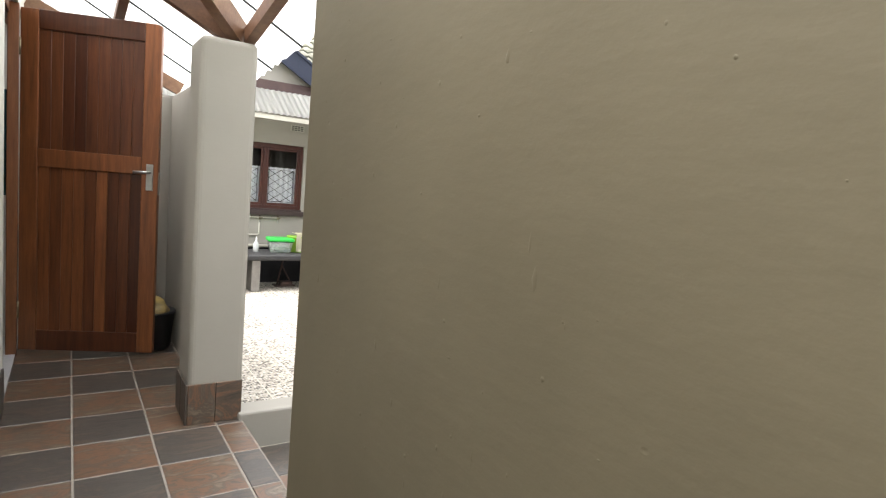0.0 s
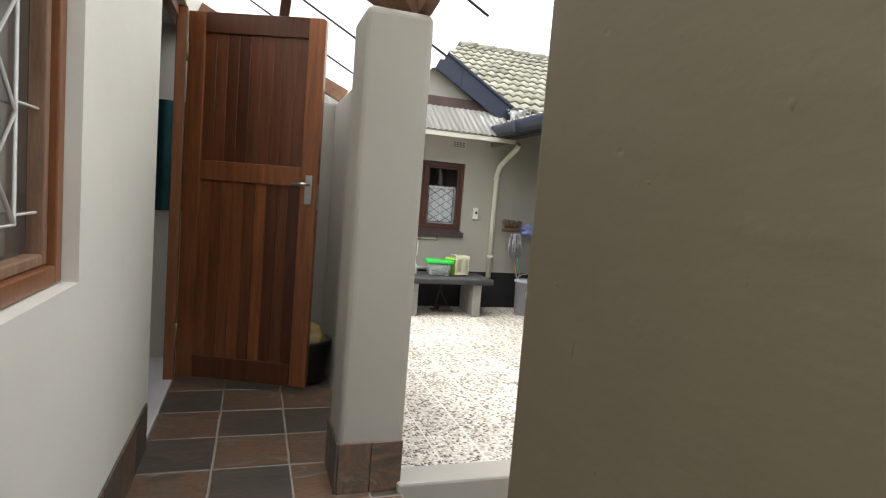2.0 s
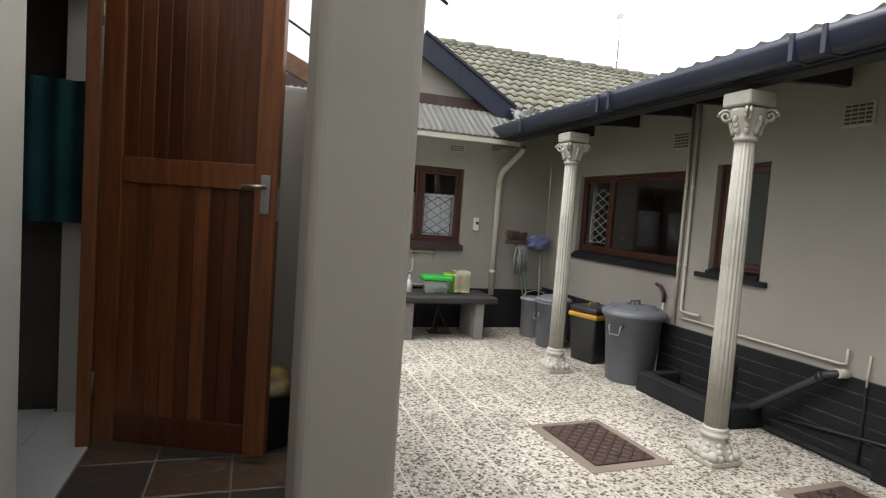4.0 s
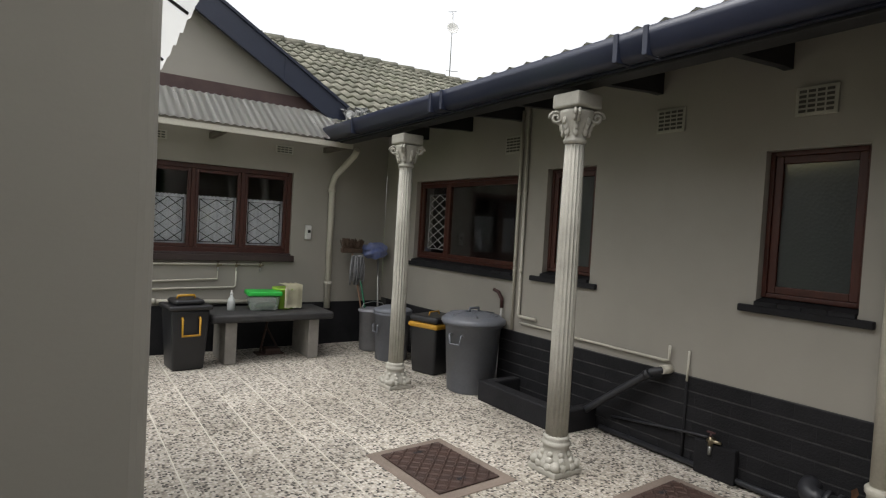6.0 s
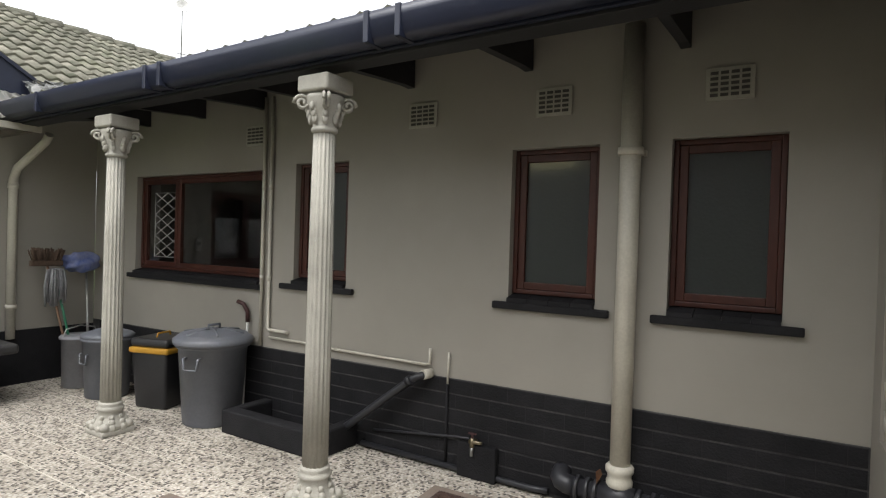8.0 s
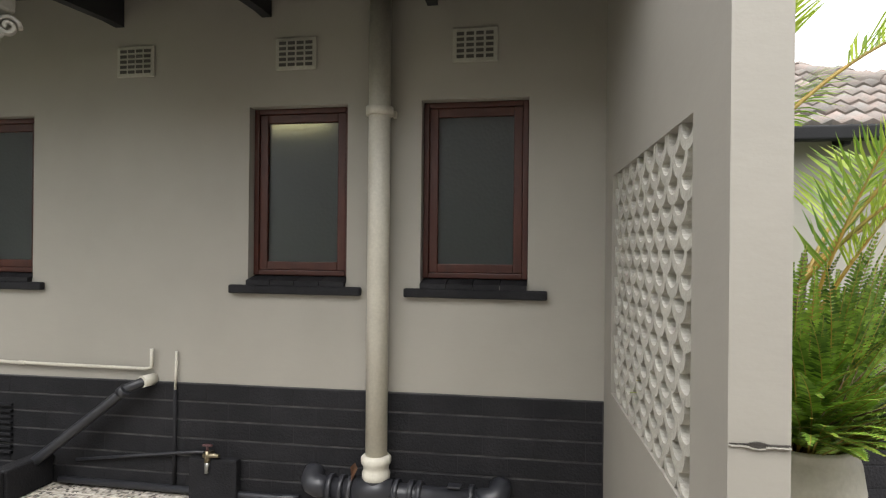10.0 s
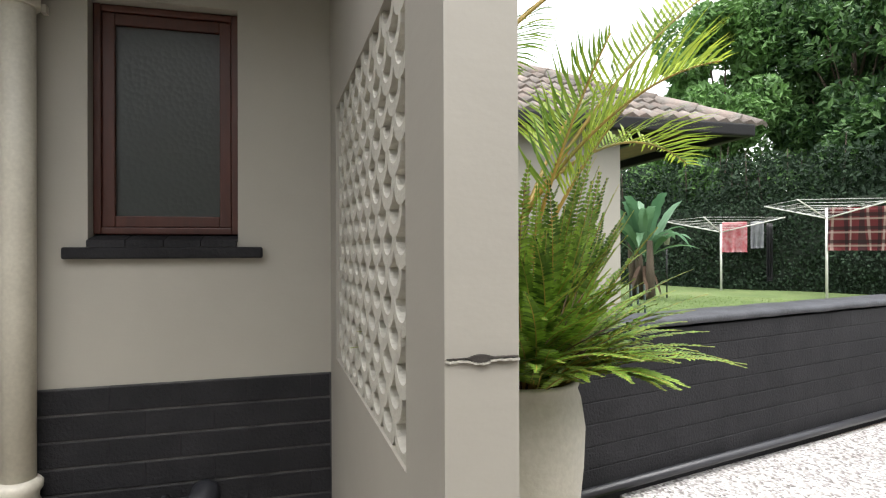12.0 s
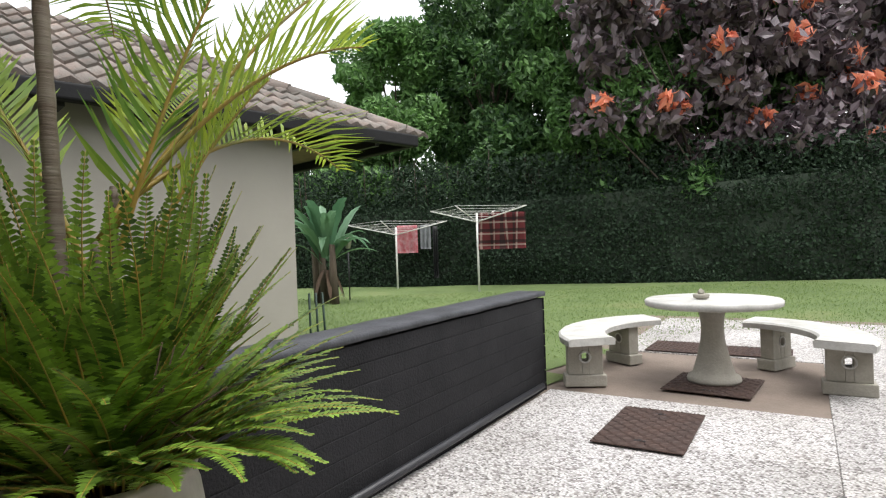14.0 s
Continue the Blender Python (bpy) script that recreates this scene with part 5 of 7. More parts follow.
def tap(m, label="worn brass garden tap on the wall"):
    """A bib tap: crosswise inlet body, upright valve with a handle, spout turned down."""
    t = thing("tap", m, label, "tap", "garden taps")
    b = bm_new()
    tube(b, [(0, 0, 0), (0, -0.05, 0)], 0.011, 10)
    tube(b, [(-0.02, -0.05, 0.0), (0.065, -0.05, 0.004)], [0.013, 0.010], 10)
    tube(b, [(0, -0.05, 0.025), (0, -0.05, -0.03)], [0.012, 0.017], 10)
    part("body", b, BRASS, t)
    b = bm_new()
    tube(b, [(0, -0.05, -0.028), (0, -0.054, -0.055), (0, -0.055, -0.085)], [0.014, 0.012, 0.010], 10)
    part("spout", b, METAL, t, "pale worn spout")
    b = bm_new()
    tube(b, [(0, -0.05, 0.022), (0, -0.05, 0.05)], 0.007, 8)
    bx(b, -0.026, -0.058, 0.046, 0.026, -0.042, 0.057, 0.004)
    part("handle", b, TAPRED, t, "dull red handle")
    return t


TAPRED = surface("dull_red_paint", (0.1, 0.03, 0.03), (0.06, 0.03, 0.03), 0.6, 20)
t0 = tap(pose(XW - 0.012, 5.275, -0.075, 0, 0, -90))
tap_block = thing("tap_block", Matrix(), "black painted brick block behind the tap", "block")
b = bm_new()
bx(b, XW - 0.06, 5.12, FLOOR, XW - 0.012, 5.38, -0.09, 0.008)
part("block", b, BLACK, tap_block)
for x in (4.36, 4.55, 4.80):
    copy_thing(t0, pose(x, YK - 0.002, 0.615, 0, 0, 0) @ Matrix.Diagonal((0.6, 0.6, 0.7, 1)))
copy_thing(t0, pose(3.50, YK - 0.002, 0.52, 0, 0, 0) @ Matrix.Diagonal((0.75, 0.75, 0.9, 1)))
pipe("tap_rail", [(3.55, YK - 0.02, 0.625), (4.82, YK - 0.02, 0.625)], 0.011, WHITE_PAINT, "cream painted pipe feeding a row of taps", [((3.64, YK - 0.02, 0.625), (1, 0, 0))])
pipe("tap_feed", [(3.36, YK - 0.02, 2.0), (3.36, YK - 0.02, 0.46), (3.5, YK - 0.02, 0.44), (4.36, YK - 0.02, 0.47), (4.36, YK - 0.02, 0.58)], 0.010, WHITE_PAINT, "thin cream pipe running down the kitchen wall")
pipe("lower_feed", [(3.1, YK - 0.02, 0.36), (4.53, YK - 0.02, 0.38), (4.55, YK - 0.02, 0.40), (4.55, YK - 0.02, 0.58)], 0.010, WHITE_PAINT, "thin cream pipe low on the kitchen wall")
pipe("washing_hose", [(3.50, YK - 0.09, 0.47), (3.46, YK - 0.07, 0.36), (3.50, YK - 0.06, 0.24), (3.60, YK - 0.05, 0.19), (3.74, YK - 0.04, 0.24)], 0.012, surface("beige_hose", (0.4, 0.37, 0.3), (0.3, 0.28, 0.23), 0.5), "beige hose curling from the wall tap", category="hose")
pipe("kitchen_waste_pipe", [(3.75, YK - 0.03, 0.25), (4.7, YK - 0.03, 0.22)], 0.022, WHITE_PAINT, "cream waste pipe along the kitchen wall", [((3.76, YK - 0.03, 0.25), (1, 0, 0))])
mt = thing("bell_box", pose(5.33, YK, 1.0), "small white weatherproof switch on the kitchen wall", "switch")
b = bm_new()
bx(b, -0.035, -0.045, -0.08, 0.035, -0.001, 0.08, 0.012, 3)
part("case", b, WHITE, mt)
b = bm_new()
bx(b, -0.012, -0.052, -0.005, 0.02, -0.046, 0.03, 0.002)
part("button", b, IRONBAR, mt)


VENTPAINT = surface("vent_paint", (0.45, 0.43, 0.37), (0.38, 0.365, 0.31), 0.7, 9, 90, 0.2)
# slots are raised dark blocks, the shade of a recess put into colour
SLOT_SHADE = surface("vent_shadow", (0.09, 0.085, 0.075), (0.06, 0.055, 0.05), 0.8, 9)


def air_vent(m, w=0.215, h=0.16, rows=5, cols=4):
    t = thing("air_vent", m, "cream painted air brick with slots", "vent", "air bricks")
    b = bm_new()
    bx(b, -w / 2, -0.012, -h / 2, w / 2, -0.001, h / 2, 0.003)
    part("plate", b, VENTPAINT, t)
    cw, rh = w * 0.86 / cols, h * 0.84 / rows
    for i in range(cols):
        for j in range(rows):
            b = bm_new()
            cx, cz = -w * 0.43 + cw * (i + 0.5), -h * 0.42 + rh * (j + 0.5)
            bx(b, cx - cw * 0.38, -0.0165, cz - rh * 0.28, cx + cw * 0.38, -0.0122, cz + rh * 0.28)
            part("slot", b, SLOT_SHADE, t)
    return t


v = air_vent(pose(XW, 7.33, 1.915, 0, 0, -90))
for y in (5.74, 4.85, 3.955):
    copy_thing(v, pose(XW, y, 1.935, 0, 0, -90))
for x in (3.73, 5.02):
    air_vent(pose(x, YK, 1.905), 0.2, 0.09, 3, 4)

# gully: low black kerb round a drain
gu = thing("drain_gully", pose(0, 0, 0), "black painted concrete gully kerb by the plinth", "gully")
b = bm_new()
bx(b, 5.92, 6.20, FLOOR, 6.03, 7.14, FLOOR + 0.17, 0.015, 3)
bx(b, 6.031, 6.20, FLOOR, XW - 0.012, 6.29, FLOOR + 0.168, 0.015, 3)
bx(b, 6.031, 7.05, FLOOR, XW - 0.012, 7.14, FLOOR + 0.168, 0.015, 3)
part("kerb", b, BLACK, gu)
b = bm_new()
bx(b, 6.031, 6.291, FLOOR, XW - 0.012, 7.049, FLOOR + 0.02)
part("basin", b, BLACK, gu)
gr = thing("wall_grille", pose(XW - 0.012, 6.55, -0.02), "black louvred grille low on the plinth", "grille")
for i in range(9):
    b = bm_new()
    bx(b, -0.018, -0.09, -0.14 + i * 0.032, 0.0, 0.09, -0.125 + i * 0.032, 0.002)
    part("slat", b, BLACK, gr)
# walking stick against the wall
ws = thing("litter_picker", pose(0, 0, 0), "white-shafted stick with a dark curved handle", "stick")
b = bm_new()
tube(b, [(6.22, 7.28, FLOOR + 0.001), (6.30, 7.34, 0.45)], 0.009, 8)
part("shaft", b, WHITE, ws)
b = bm_new()
tube(b, [(6.30, 7.34, 0.44), (6.302, 7.345, 0.52), (6.29, 7.38, 0.58), (6.27, 7.43, 0.60)], 0.017, 8)
part("handle", b, surface("dark_red_grip", (0.06, 0.018, 0.015), (0.04, 0.02, 0.02), 0.5), ws)


def manhole(m, w, d, label, surround=True):
    t = thing("manhole_cover", m, label, "manhole cover", "manhole covers")
    if surround:
        b = bm_new()
        bx(b, -w / 2 - 0.07, -d / 2 - 0.07, -0.04, w / 2 + 0.07, d / 2 + 0.07, 0.006, 0.004)
        part("surround", b, EARTHCON, t, "brown concrete surround")
    b = bm_new()
    bx(b, -w / 2, -d / 2, 0.0075, w / 2, d / 2, 0.016, 0.003)
    nx, ny = int(w / 0.045), int(d / 0.045)
    for i in range(nx):
        for j in range(ny):
            x, y = -w / 2 + w * (i + 0.5) / nx, -d / 2 + d * (j + 0.5) / ny
            s = 1 if (i + j) % 2 else -1
            r = [b.verts.new((x + s * a * 0.7 * w / nx * 0.5 + c * 0.006, y + a * 0.7 * d / ny * 0.5 - s * c * 0.006, z)) for a, c, z in ((-1, -1, 0.016), (1, -1, 0.016), (1, 1, 0.016), (-1, 1, 0.016), (-0.9, 0, 0.021), (0.9, 0, 0.021))]
            b.faces.new((r[0], r[1], r[5], r[4])), b.faces.new((r[3], r[4], r[5], r[2]))
    part("cover", b, RUST, t)
    for s in (-1, 1):
        b = bm_new()
        bx(b, -0.03, s * d * 0.36 - 0.012, 0.0165, 0.03, s * d * 0.36 + 0.012, 0.0185)
        part("keyhole", b, IRONBAR, t)
    return t


manhole(pose(4.86, 6.14, FLOOR, 0, 0, 3), 0.44, 0.60, "rusty chequered manhole cover in a concrete surround")
manhole(pose(5.80, 5.10, FLOOR, 0, 0, 3), 0.42, 0.44, "rusty manhole cover near the column")


# ---- paving and tiles, piece by piece ----
def paver(name, w, d, h, mat, bevel=0.004):
    b = bm_new()
    bx(b, -w / 2, -d / 2, -h, w / 2, d / 2, 0, bevel, 1)
    return mesh_of(name, b, mat)


court = bpy.data.objects["court_bed"]
SX, SY = 0.27, 0.405
slabme = paver("paving_slab", SX - 0.009, SY - 0.003, 0.03, PEBBLE, 0.003)
for i in range(12):
    for j in range(18):
        x, y = 3.115 + SX * i, 2.61 + SY * j
        if x + SX / 2 > XW - 0.01 or (x < 3.95 and y < 4.72):
            continue
        o = new("paving_slab", slabme)
        o.parent, o.matrix_basis = court, pose(x, y, FLOOR + random.uniform(-0.001, 0.001), random.uniform(-0.15, 0.15), random.uniform(-0.15, 0.15), random.choice((0, 180)) + random.uniform(-0.25, 0.25))
strip = paver("paving_strip", 0.1, SY - 0.003, 0.03, PEBBLE, 0.003)
for j in range(18):
    o = new("paving_strip", strip)
    o.parent, o.matrix_basis = court, pose(6.277, 2.61 + SY * j, FLOOR)
garden = bpy.data.objects["garden_bed"]
gslab = paver("gravel_slab", 0.898, 0.898, 0.03, GRAVEL)
for i in range(-5, 0):
    for j in range(-5, 5):
        p = GD @ Vector((0.9 * (i + 0.5), 0.9 * (j + 0.5), 0))
        if p.x < 3.4 or p.y > 2.1 or (i >= -2 and -2 <= j < 0):
            continue
        o = new("gravel_slab", gslab)
        o.parent, o.matrix_basis = garden, Matrix.Translation((p.x, p.y, FLOOR + random.uniform(-0.002, 0.001))) @ pose(0, 0, 0, random.uniform(-0.1, 0.1), random.uniform(-0.1, 0.1), 13)

porch = bpy.data.objects["porch_slab"]
TS = 0.315
XS = (1.765, 2.035, 2.345, 2.65, 2.935, 3.058)
row_tiles = [[paver("slate_tile", q - p - 0.007, TS - 0.007, 0.012, m, 0.003) for m in (SLATE, RUSTSLATE)] for p, q in zip(XS, XS[1:])]
for j in range(-18, 7):
    for i, (p, q, pair) in enumerate(zip(XS, XS[1:], row_tiles)):
        y = 4.37 + TS * (j + 0.5)
        if y > 6.2 or (p > 2.8 and y < 2.9):
            continue
        # charcoal and rust tiles laid alternately, one run out of step
        o = new("slate_tile", pair[(i + j + (i == 3 and j > 0)) % 2])
        o.parent, o.matrix_basis = porch, pose((p + q) / 2, y, random.uniform(-0.001, 0.0005), 0, 0, random.choice((0, 180)))
tileme = [paver("slate_tile", TS - 0.007, TS - 0.007, 0.012, m, 0.003) for m in (SLATE, RUSTSLATE)]
land = bpy.data.objects["landing_slab"]
for i in range(3):
    for j in range(4):
        o = new("slate_tile", tileme[(i + j) % 2])
        o.parent, o.matrix_basis = land, pose(3.24 + TS * i, 4.21 - TS * j, -0.15, 0, 0, random.choice((0, 90, 180, 270)))
skirtme = [paver("skirting_tile", 0.24, 0.2, 0.01, m, 0.002) for m in (SLATE, RUSTSLATE)]
sk = holder("baseboard_slate", "slate skirting tiles along the porch wall and pillar", "skirting")
for k in range(23):
    o = new("skirting_tile", skirtme[k % 2])
    o.parent, o.matrix_basis = sk, pose(XL + 0.011, -0.44 + 0.2435 * k - 0.12, 0.10, 90, 0, 90)
for x in (2.867, 2.994):
    o = new("skirting_tile", paver("skirting_tile", 0.124, 0.2, 0.01, RUSTSLATE, 0.002))
    o.parent, o.matrix_basis = sk, pose(x, 4.409, 0.10, 90, 0, 0)
for y in (4.48, 4.62):
    o = new("skirting_tile", paver("skirting_tile", 0.135, 0.2, 0.01, SLATE, 0.002))
    o.parent, o.matrix_basis = sk, pose(2.794, y, 0.10, 90, 0, -90)
# bricks of the plinth
def brick_mesh(w, h, d):
    b = bm_new()
    bx(b, -w / 2, -d, -h / 2, w / 2, 0.002, h / 2, 0.0025, 1)
    return mesh_of("brick", b, BLACK)


BH, BWD = 0.0935, 0.235
bme = brick_mesh(BWD + 0.0005, BH - 0.008, 0.0035)
for r in range(6):
    for c in range(28):
        y = YK - 0.15 - BWD * (c + (0.5 if r % 2 else 0))
        low, high = max(3.357, y - BWD / 2), y + BWD / 2
        if high - low < 0.03:
            continue
        o = new("brick", bme)
        o.parent, o.matrix_basis = plinth, pose(XW - 0.009, (low + high) / 2, FLOOR + BH * (r + 0.5), random.uniform(-0.3, 0.3), random.uniform(-0.25, 0.25), -90 + random.uniform(-0.06, 0.06)) @ Matrix.Diagonal(((high - low) / BWD, 1, 1, 1))
# pierced panel
screen = bpy.data.objects["wall_screen"]
aw, ah, th_, dp_ = 0.0645, 0.074, 0.017, 0.1
b = bm_new()
outer, inner = [], []
NA = 10
for i in range(NA + 1):
    q = math.pi * i / NA
    outer.append((-(aw + 0.004) * math.cos(q), 0.062 - ah * math.sin(q) ** 0.7))
    inner.append((-(aw - th_) * math.cos(q), 0.062 - (ah - 0.027) * math.sin(q) ** 0.7))
lay = []
for yy in (0, dp_):
    lay.append(([b.verts.new((x, yy, z)) for x, z in outer], [b.verts.new((x, yy, z)) for x, z in inner]))
for i in range(NA):
    (o0, i0), (o1, i1) = lay
    for f in ((o0[i], o0[i + 1], i0[i + 1], i0[i]), (o1[i], i1[i], i1[i + 1], o1[i + 1]), (o0[i], o1[i], o1[i + 1], o0[i + 1]), (i0[i], i0[i + 1], i1[i + 1], i1[i])):
        b.faces.new(f)
arch = mesh_of("breeze_tile", b, surface("breeze_paint", (0.5, 0.48, 0.42), (0.42, 0.4, 0.345), 0.7, 9, 90, 0.35))
ang = math.degrees(math.atan2(sd.y, sd.x))
u0, u1 = 0.236, L - 0.191
for r in range(15):
    for c in range(10):
        u = u0 + 0.064 + 0.129 * c + (0.0645 if r % 2 else 0)
        if u > u1 - 0.04:
            continue
        p = P0 + sd * u - Vector((-sd.y, sd.x)) * 0.106
        o = new("breeze_tile", arch)
        o.parent, o.matrix_basis = screen, pose(p.x, p.y, 0.377 + 0.0605 * r, random.uniform(-2, 2), random.uniform(-2.5, 2.5), ang)


# ---- antenna on the far ridge ----
an = thing("antenna", pose(9.74, 13.5, 4.33), "thin roof antenna mast with a small dish", "antenna")
b = bm_new()
tube(b, [(0, 0, 0), (0, 0, 1.35)], 0.012, 6)
part("mast", b, METAL, an)
b = bm_new()
lathe(b, [(0.001, 0.0), (0.06, 0.01), (0.12, 0.045), (0.125, 0.05), (0.118, 0.05), (0.06, 0.02), (0.001, 0.012)], 20)
d = part("dish", b, WHITE, an)
d.matrix_basis = pose(-0.03, -0.05, 0.98, 75, 0, -20)
b = bm_new()
tube(b, [(-0.12, 0, 1.33), (0.1, 0.02, 1.40)], 0.006, 5)
part("top_arm", b, METAL, an)
b = bm_new()
tube(b, [(-0.1, 0, 0.12), (0.22, 0.02, 0.16)], 0.008, 5)
part("low_arm", b, METAL, an)

# ---- garden wall of black bricks ----
G0, G1 = Vector((6.905, -0.50)), Vector((5.974, 3.165))
gdir = (G1 - G0).normalized()
gn = Vector((gdir.y, -gdir.x))
GL = (G1 - G0).length
gang = math.degrees(math.atan2(gdir.y, gdir.x))
gw = holder("wall_garden", "low black painted brick garden wall with a worn coping", "wall")
gw.matrix_basis = pose(G0.x, G0.y, FLOOR, 0, 0, gang)
b = bm_new()
bx(b, 0.004, -0.218, -0.1, GL, -0.008, 0.70)
part("core", b, BLACK, gw)
gb_me = brick_mesh(BWD + 0.004, BH - 0.004, 0.0025)
for r in range(8):
    for c in range(17):
        u = BWD * (c + (0.5 if r % 2 else 0.0)) + 0.12
        if u > GL:
            continue
        o = new("brick", gb_me)
        o.parent, o.matrix_basis = gw, pose(u, -0.008, BH * (r + 0.5) - 0.045, random.uniform(-0.5, 0.5), random.uniform(-0.4, 0.4), 180 + random.uniform(-0.2, 0.2))
    o = new("brick", gb_me)
    o.parent, o.matrix_basis = gw, pose(0.004, -0.115, BH * (r + 0.5) - 0.045, 0, random.uniform(-0.8, 0.8), -90)
b = bm_new()
segs = 26
rows = []
for i in range(segs + 1):
    u = -0.02 + (GL + 0.02) * i / segs
    w = 0.006 * noise.noise((u * 5, 0, 0))
    rows.append([b.verts.new((u, y + w, z + 0.006 * noise.noise((u * 4, y * 9, 3)))) for y, z in ((0.008, 0.715), (0.01, 0.742), (-0.004, 0.752), (-0.22, 0.752), (-0.236, 0.742), (-0.234, 0.715))])
for a_, b_ in zip(rows, rows[1:]):
    bridge(b, a_, b_)
b.faces.new(rows[0]), b.faces.new(rows[-1][::-1])
part("coping", b, surface("worn_black_coping", (0.028, 0.029, 0.034), (0.075, 0.078, 0.09), 0.55, 7, 80, 0.4), gw, "scuffed grey-black coping")
b = bm_new()
tube(b, [(0.15, 0.03, 0.055), (1.2, 0.03, 0.06), (GL, 0.03, 0.065)], 0.022, 8)
part("foot_pipe", b, PVC, gw, "black pipe along the wall's foot")

# ---- outbuilding with a hipped roof ----
oh = thing("outbuilding", Matrix(), "low pale outbuilding with a terracotta hipped roof and black gutter", "building")
HX, HY = 9.12, 0.34
b = bm_new()
bx(b, HX, HY, -0.4, HX + 4.5, 5.2, 2.0)
part("wall", b, PAINT, oh)
b = bm_new()
bx(b, HX - 0.012, HY - 0.012, -0.34, HX, 5.2, -0.02)
part("plinth", b, BLACK, oh)
EX, EY, EZ = 8.91, -0.89, 2.0
b = bm_new()
rp = 0.55
apex = (EX + 2.4, EY + 2.4, EZ + 2.4 * rp)
v = [b.verts.new(p) for p in ((EX, EY, EZ), (EX + 5.5, EY, EZ), apex, (EX, 5.6, EZ), (EX + 2.4, 5.6, EZ + 2.4 * rp))]
b.faces.new((v[0], v[2], v[4], v[3])), b.faces.new((v[0], v[1], v[2]))
b.faces.new((v[0], v[3], b.verts.new((EX + 5.5, 5.6, EZ)), v[1]))
roof2 = part("roof", b, SOFFIT, oh)
t2 = wavy_tile("roof_tile", 0.30, 0.30, REDTILE, 0.04)
tile_field(roof2, t2, (EX - 0.05, EY + 0.0, EZ + 0.015), (0, 1, 0), (1, 0, rp), 0.30, 0.30, 22, 9, lambda c, r: c * 0.30 > r * 0.263 - 0.12)
for k in range(8):
    b = bm_new()
    a_ = Vector((EX, EY, EZ + 0.05)) + Vector((1, 1, rp)) * (0.29 * k)
    tube(b, [a_, a_ + Vector((1, 1, rp)) * 0.31], [0.10, 0.085], 10)
    part("hip_cap", b, REDTILE, roof2)
b = bm_new()
bx(b, EX - 0.12, EY - 0.10, EZ - 0.10, EX - 0.02, 5.6, EZ + 0.025, 0.02, 3)
bx(b, EX - 0.018, EY - 0.10, EZ - 0.10, EX + 5.4, EY, EZ + 0.024, 0.02, 3)
part("gutter", b, surface("black_gutter", (0.008, 0.008, 0.009), (0.014, 0.014, 0.015), 0.65, 3, spec=0.2), oh, "black half-round gutter")
for k in range(9):
    b = bm_new()
    y = EY + 0.35 + 0.55 * k
    bx(b, EX, y, EZ - 0.12, HX + 0.6, y + 0.05, EZ - 0.02)
    part("rafter_end", b, SOFFIT, oh)
b = bm_new()
bx(b, EX + 0.05, EY + 0.1, EZ - 0.018, HX + 4.6, 5.5, EZ - 0.006)
part("soffit", b, BEAM, oh)

# ---- garden table, benches and covers ----
GT = pose(5.98, -1.40, FLOOR)
manhole(pose(5.95, -1.30, FLOOR, 0, 0, 8), 0.60, 0.62, "dark iron cover under the garden table", False)
manhole(pose(5.85, -0.05, FLOOR + 0.002, 0, 0, 13), 0.49, 0.76, "rusty chequered manhole cover in the gravel paving", False)
manhole(pose(6.82, -2.68, FLOOR, 0, 0, 13), 0.5, 0.6, "rusty iron cover behind the benches", False)
manhole(pose(6.15, -2.80, FLOOR, 0, 0, 13), 0.7, 0.5, "rusty iron cover behind the benches", False)
gt = thing("garden_table", GT @ pose(0, 0, 0.018), "round cast concrete garden table with a white worn top", "table")
b = bm_new()
lathe(b, [(0.462, 0.580), (0.484, 0.590), (0.488, 0.622), (0.475, 0.634), (0.001, 0.639)], 56)
part("tabletop", b, PALECON, gt, "whitened round concrete top")
b = bm_new()
lathe(b, [(0.19, 0.0), (0.195, 0.02), (0.185, 0.045), (0.155, 0.06), (0.145, 0.085), (0.115, 0.19), (0.088, 0.31), (0.08, 0.42), (0.09, 0.52), (0.12, 0.579)], 36)
part("pedestal", b, BEIGECON, gt, "beige waisted concrete pedestal", True)
orn = thing("stone_ornament", GT @ pose(0.03, 0.12, 0.658), "small grey stone bowl on the garden table", "ornament")
b = bm_new()
lathe(b, [(0.035, 0.0), (0.055, 0.01), (0.06, 0.035), (0.05, 0.04), (0.001, 0.03)], 20)
part("bowl", b, BEIGECON, orn)
b = bm_new()
bmesh.ops.create_icosphere(b, subdivisions=2, radius=0.025, matrix=Matrix.Translation((0, 0, 0.05)))
for v in b.verts:
    v.co += Vector((0, 0, 0.02)) * noise.noise(v.co * 60)
part("lump", b, BEIGECON, orn)


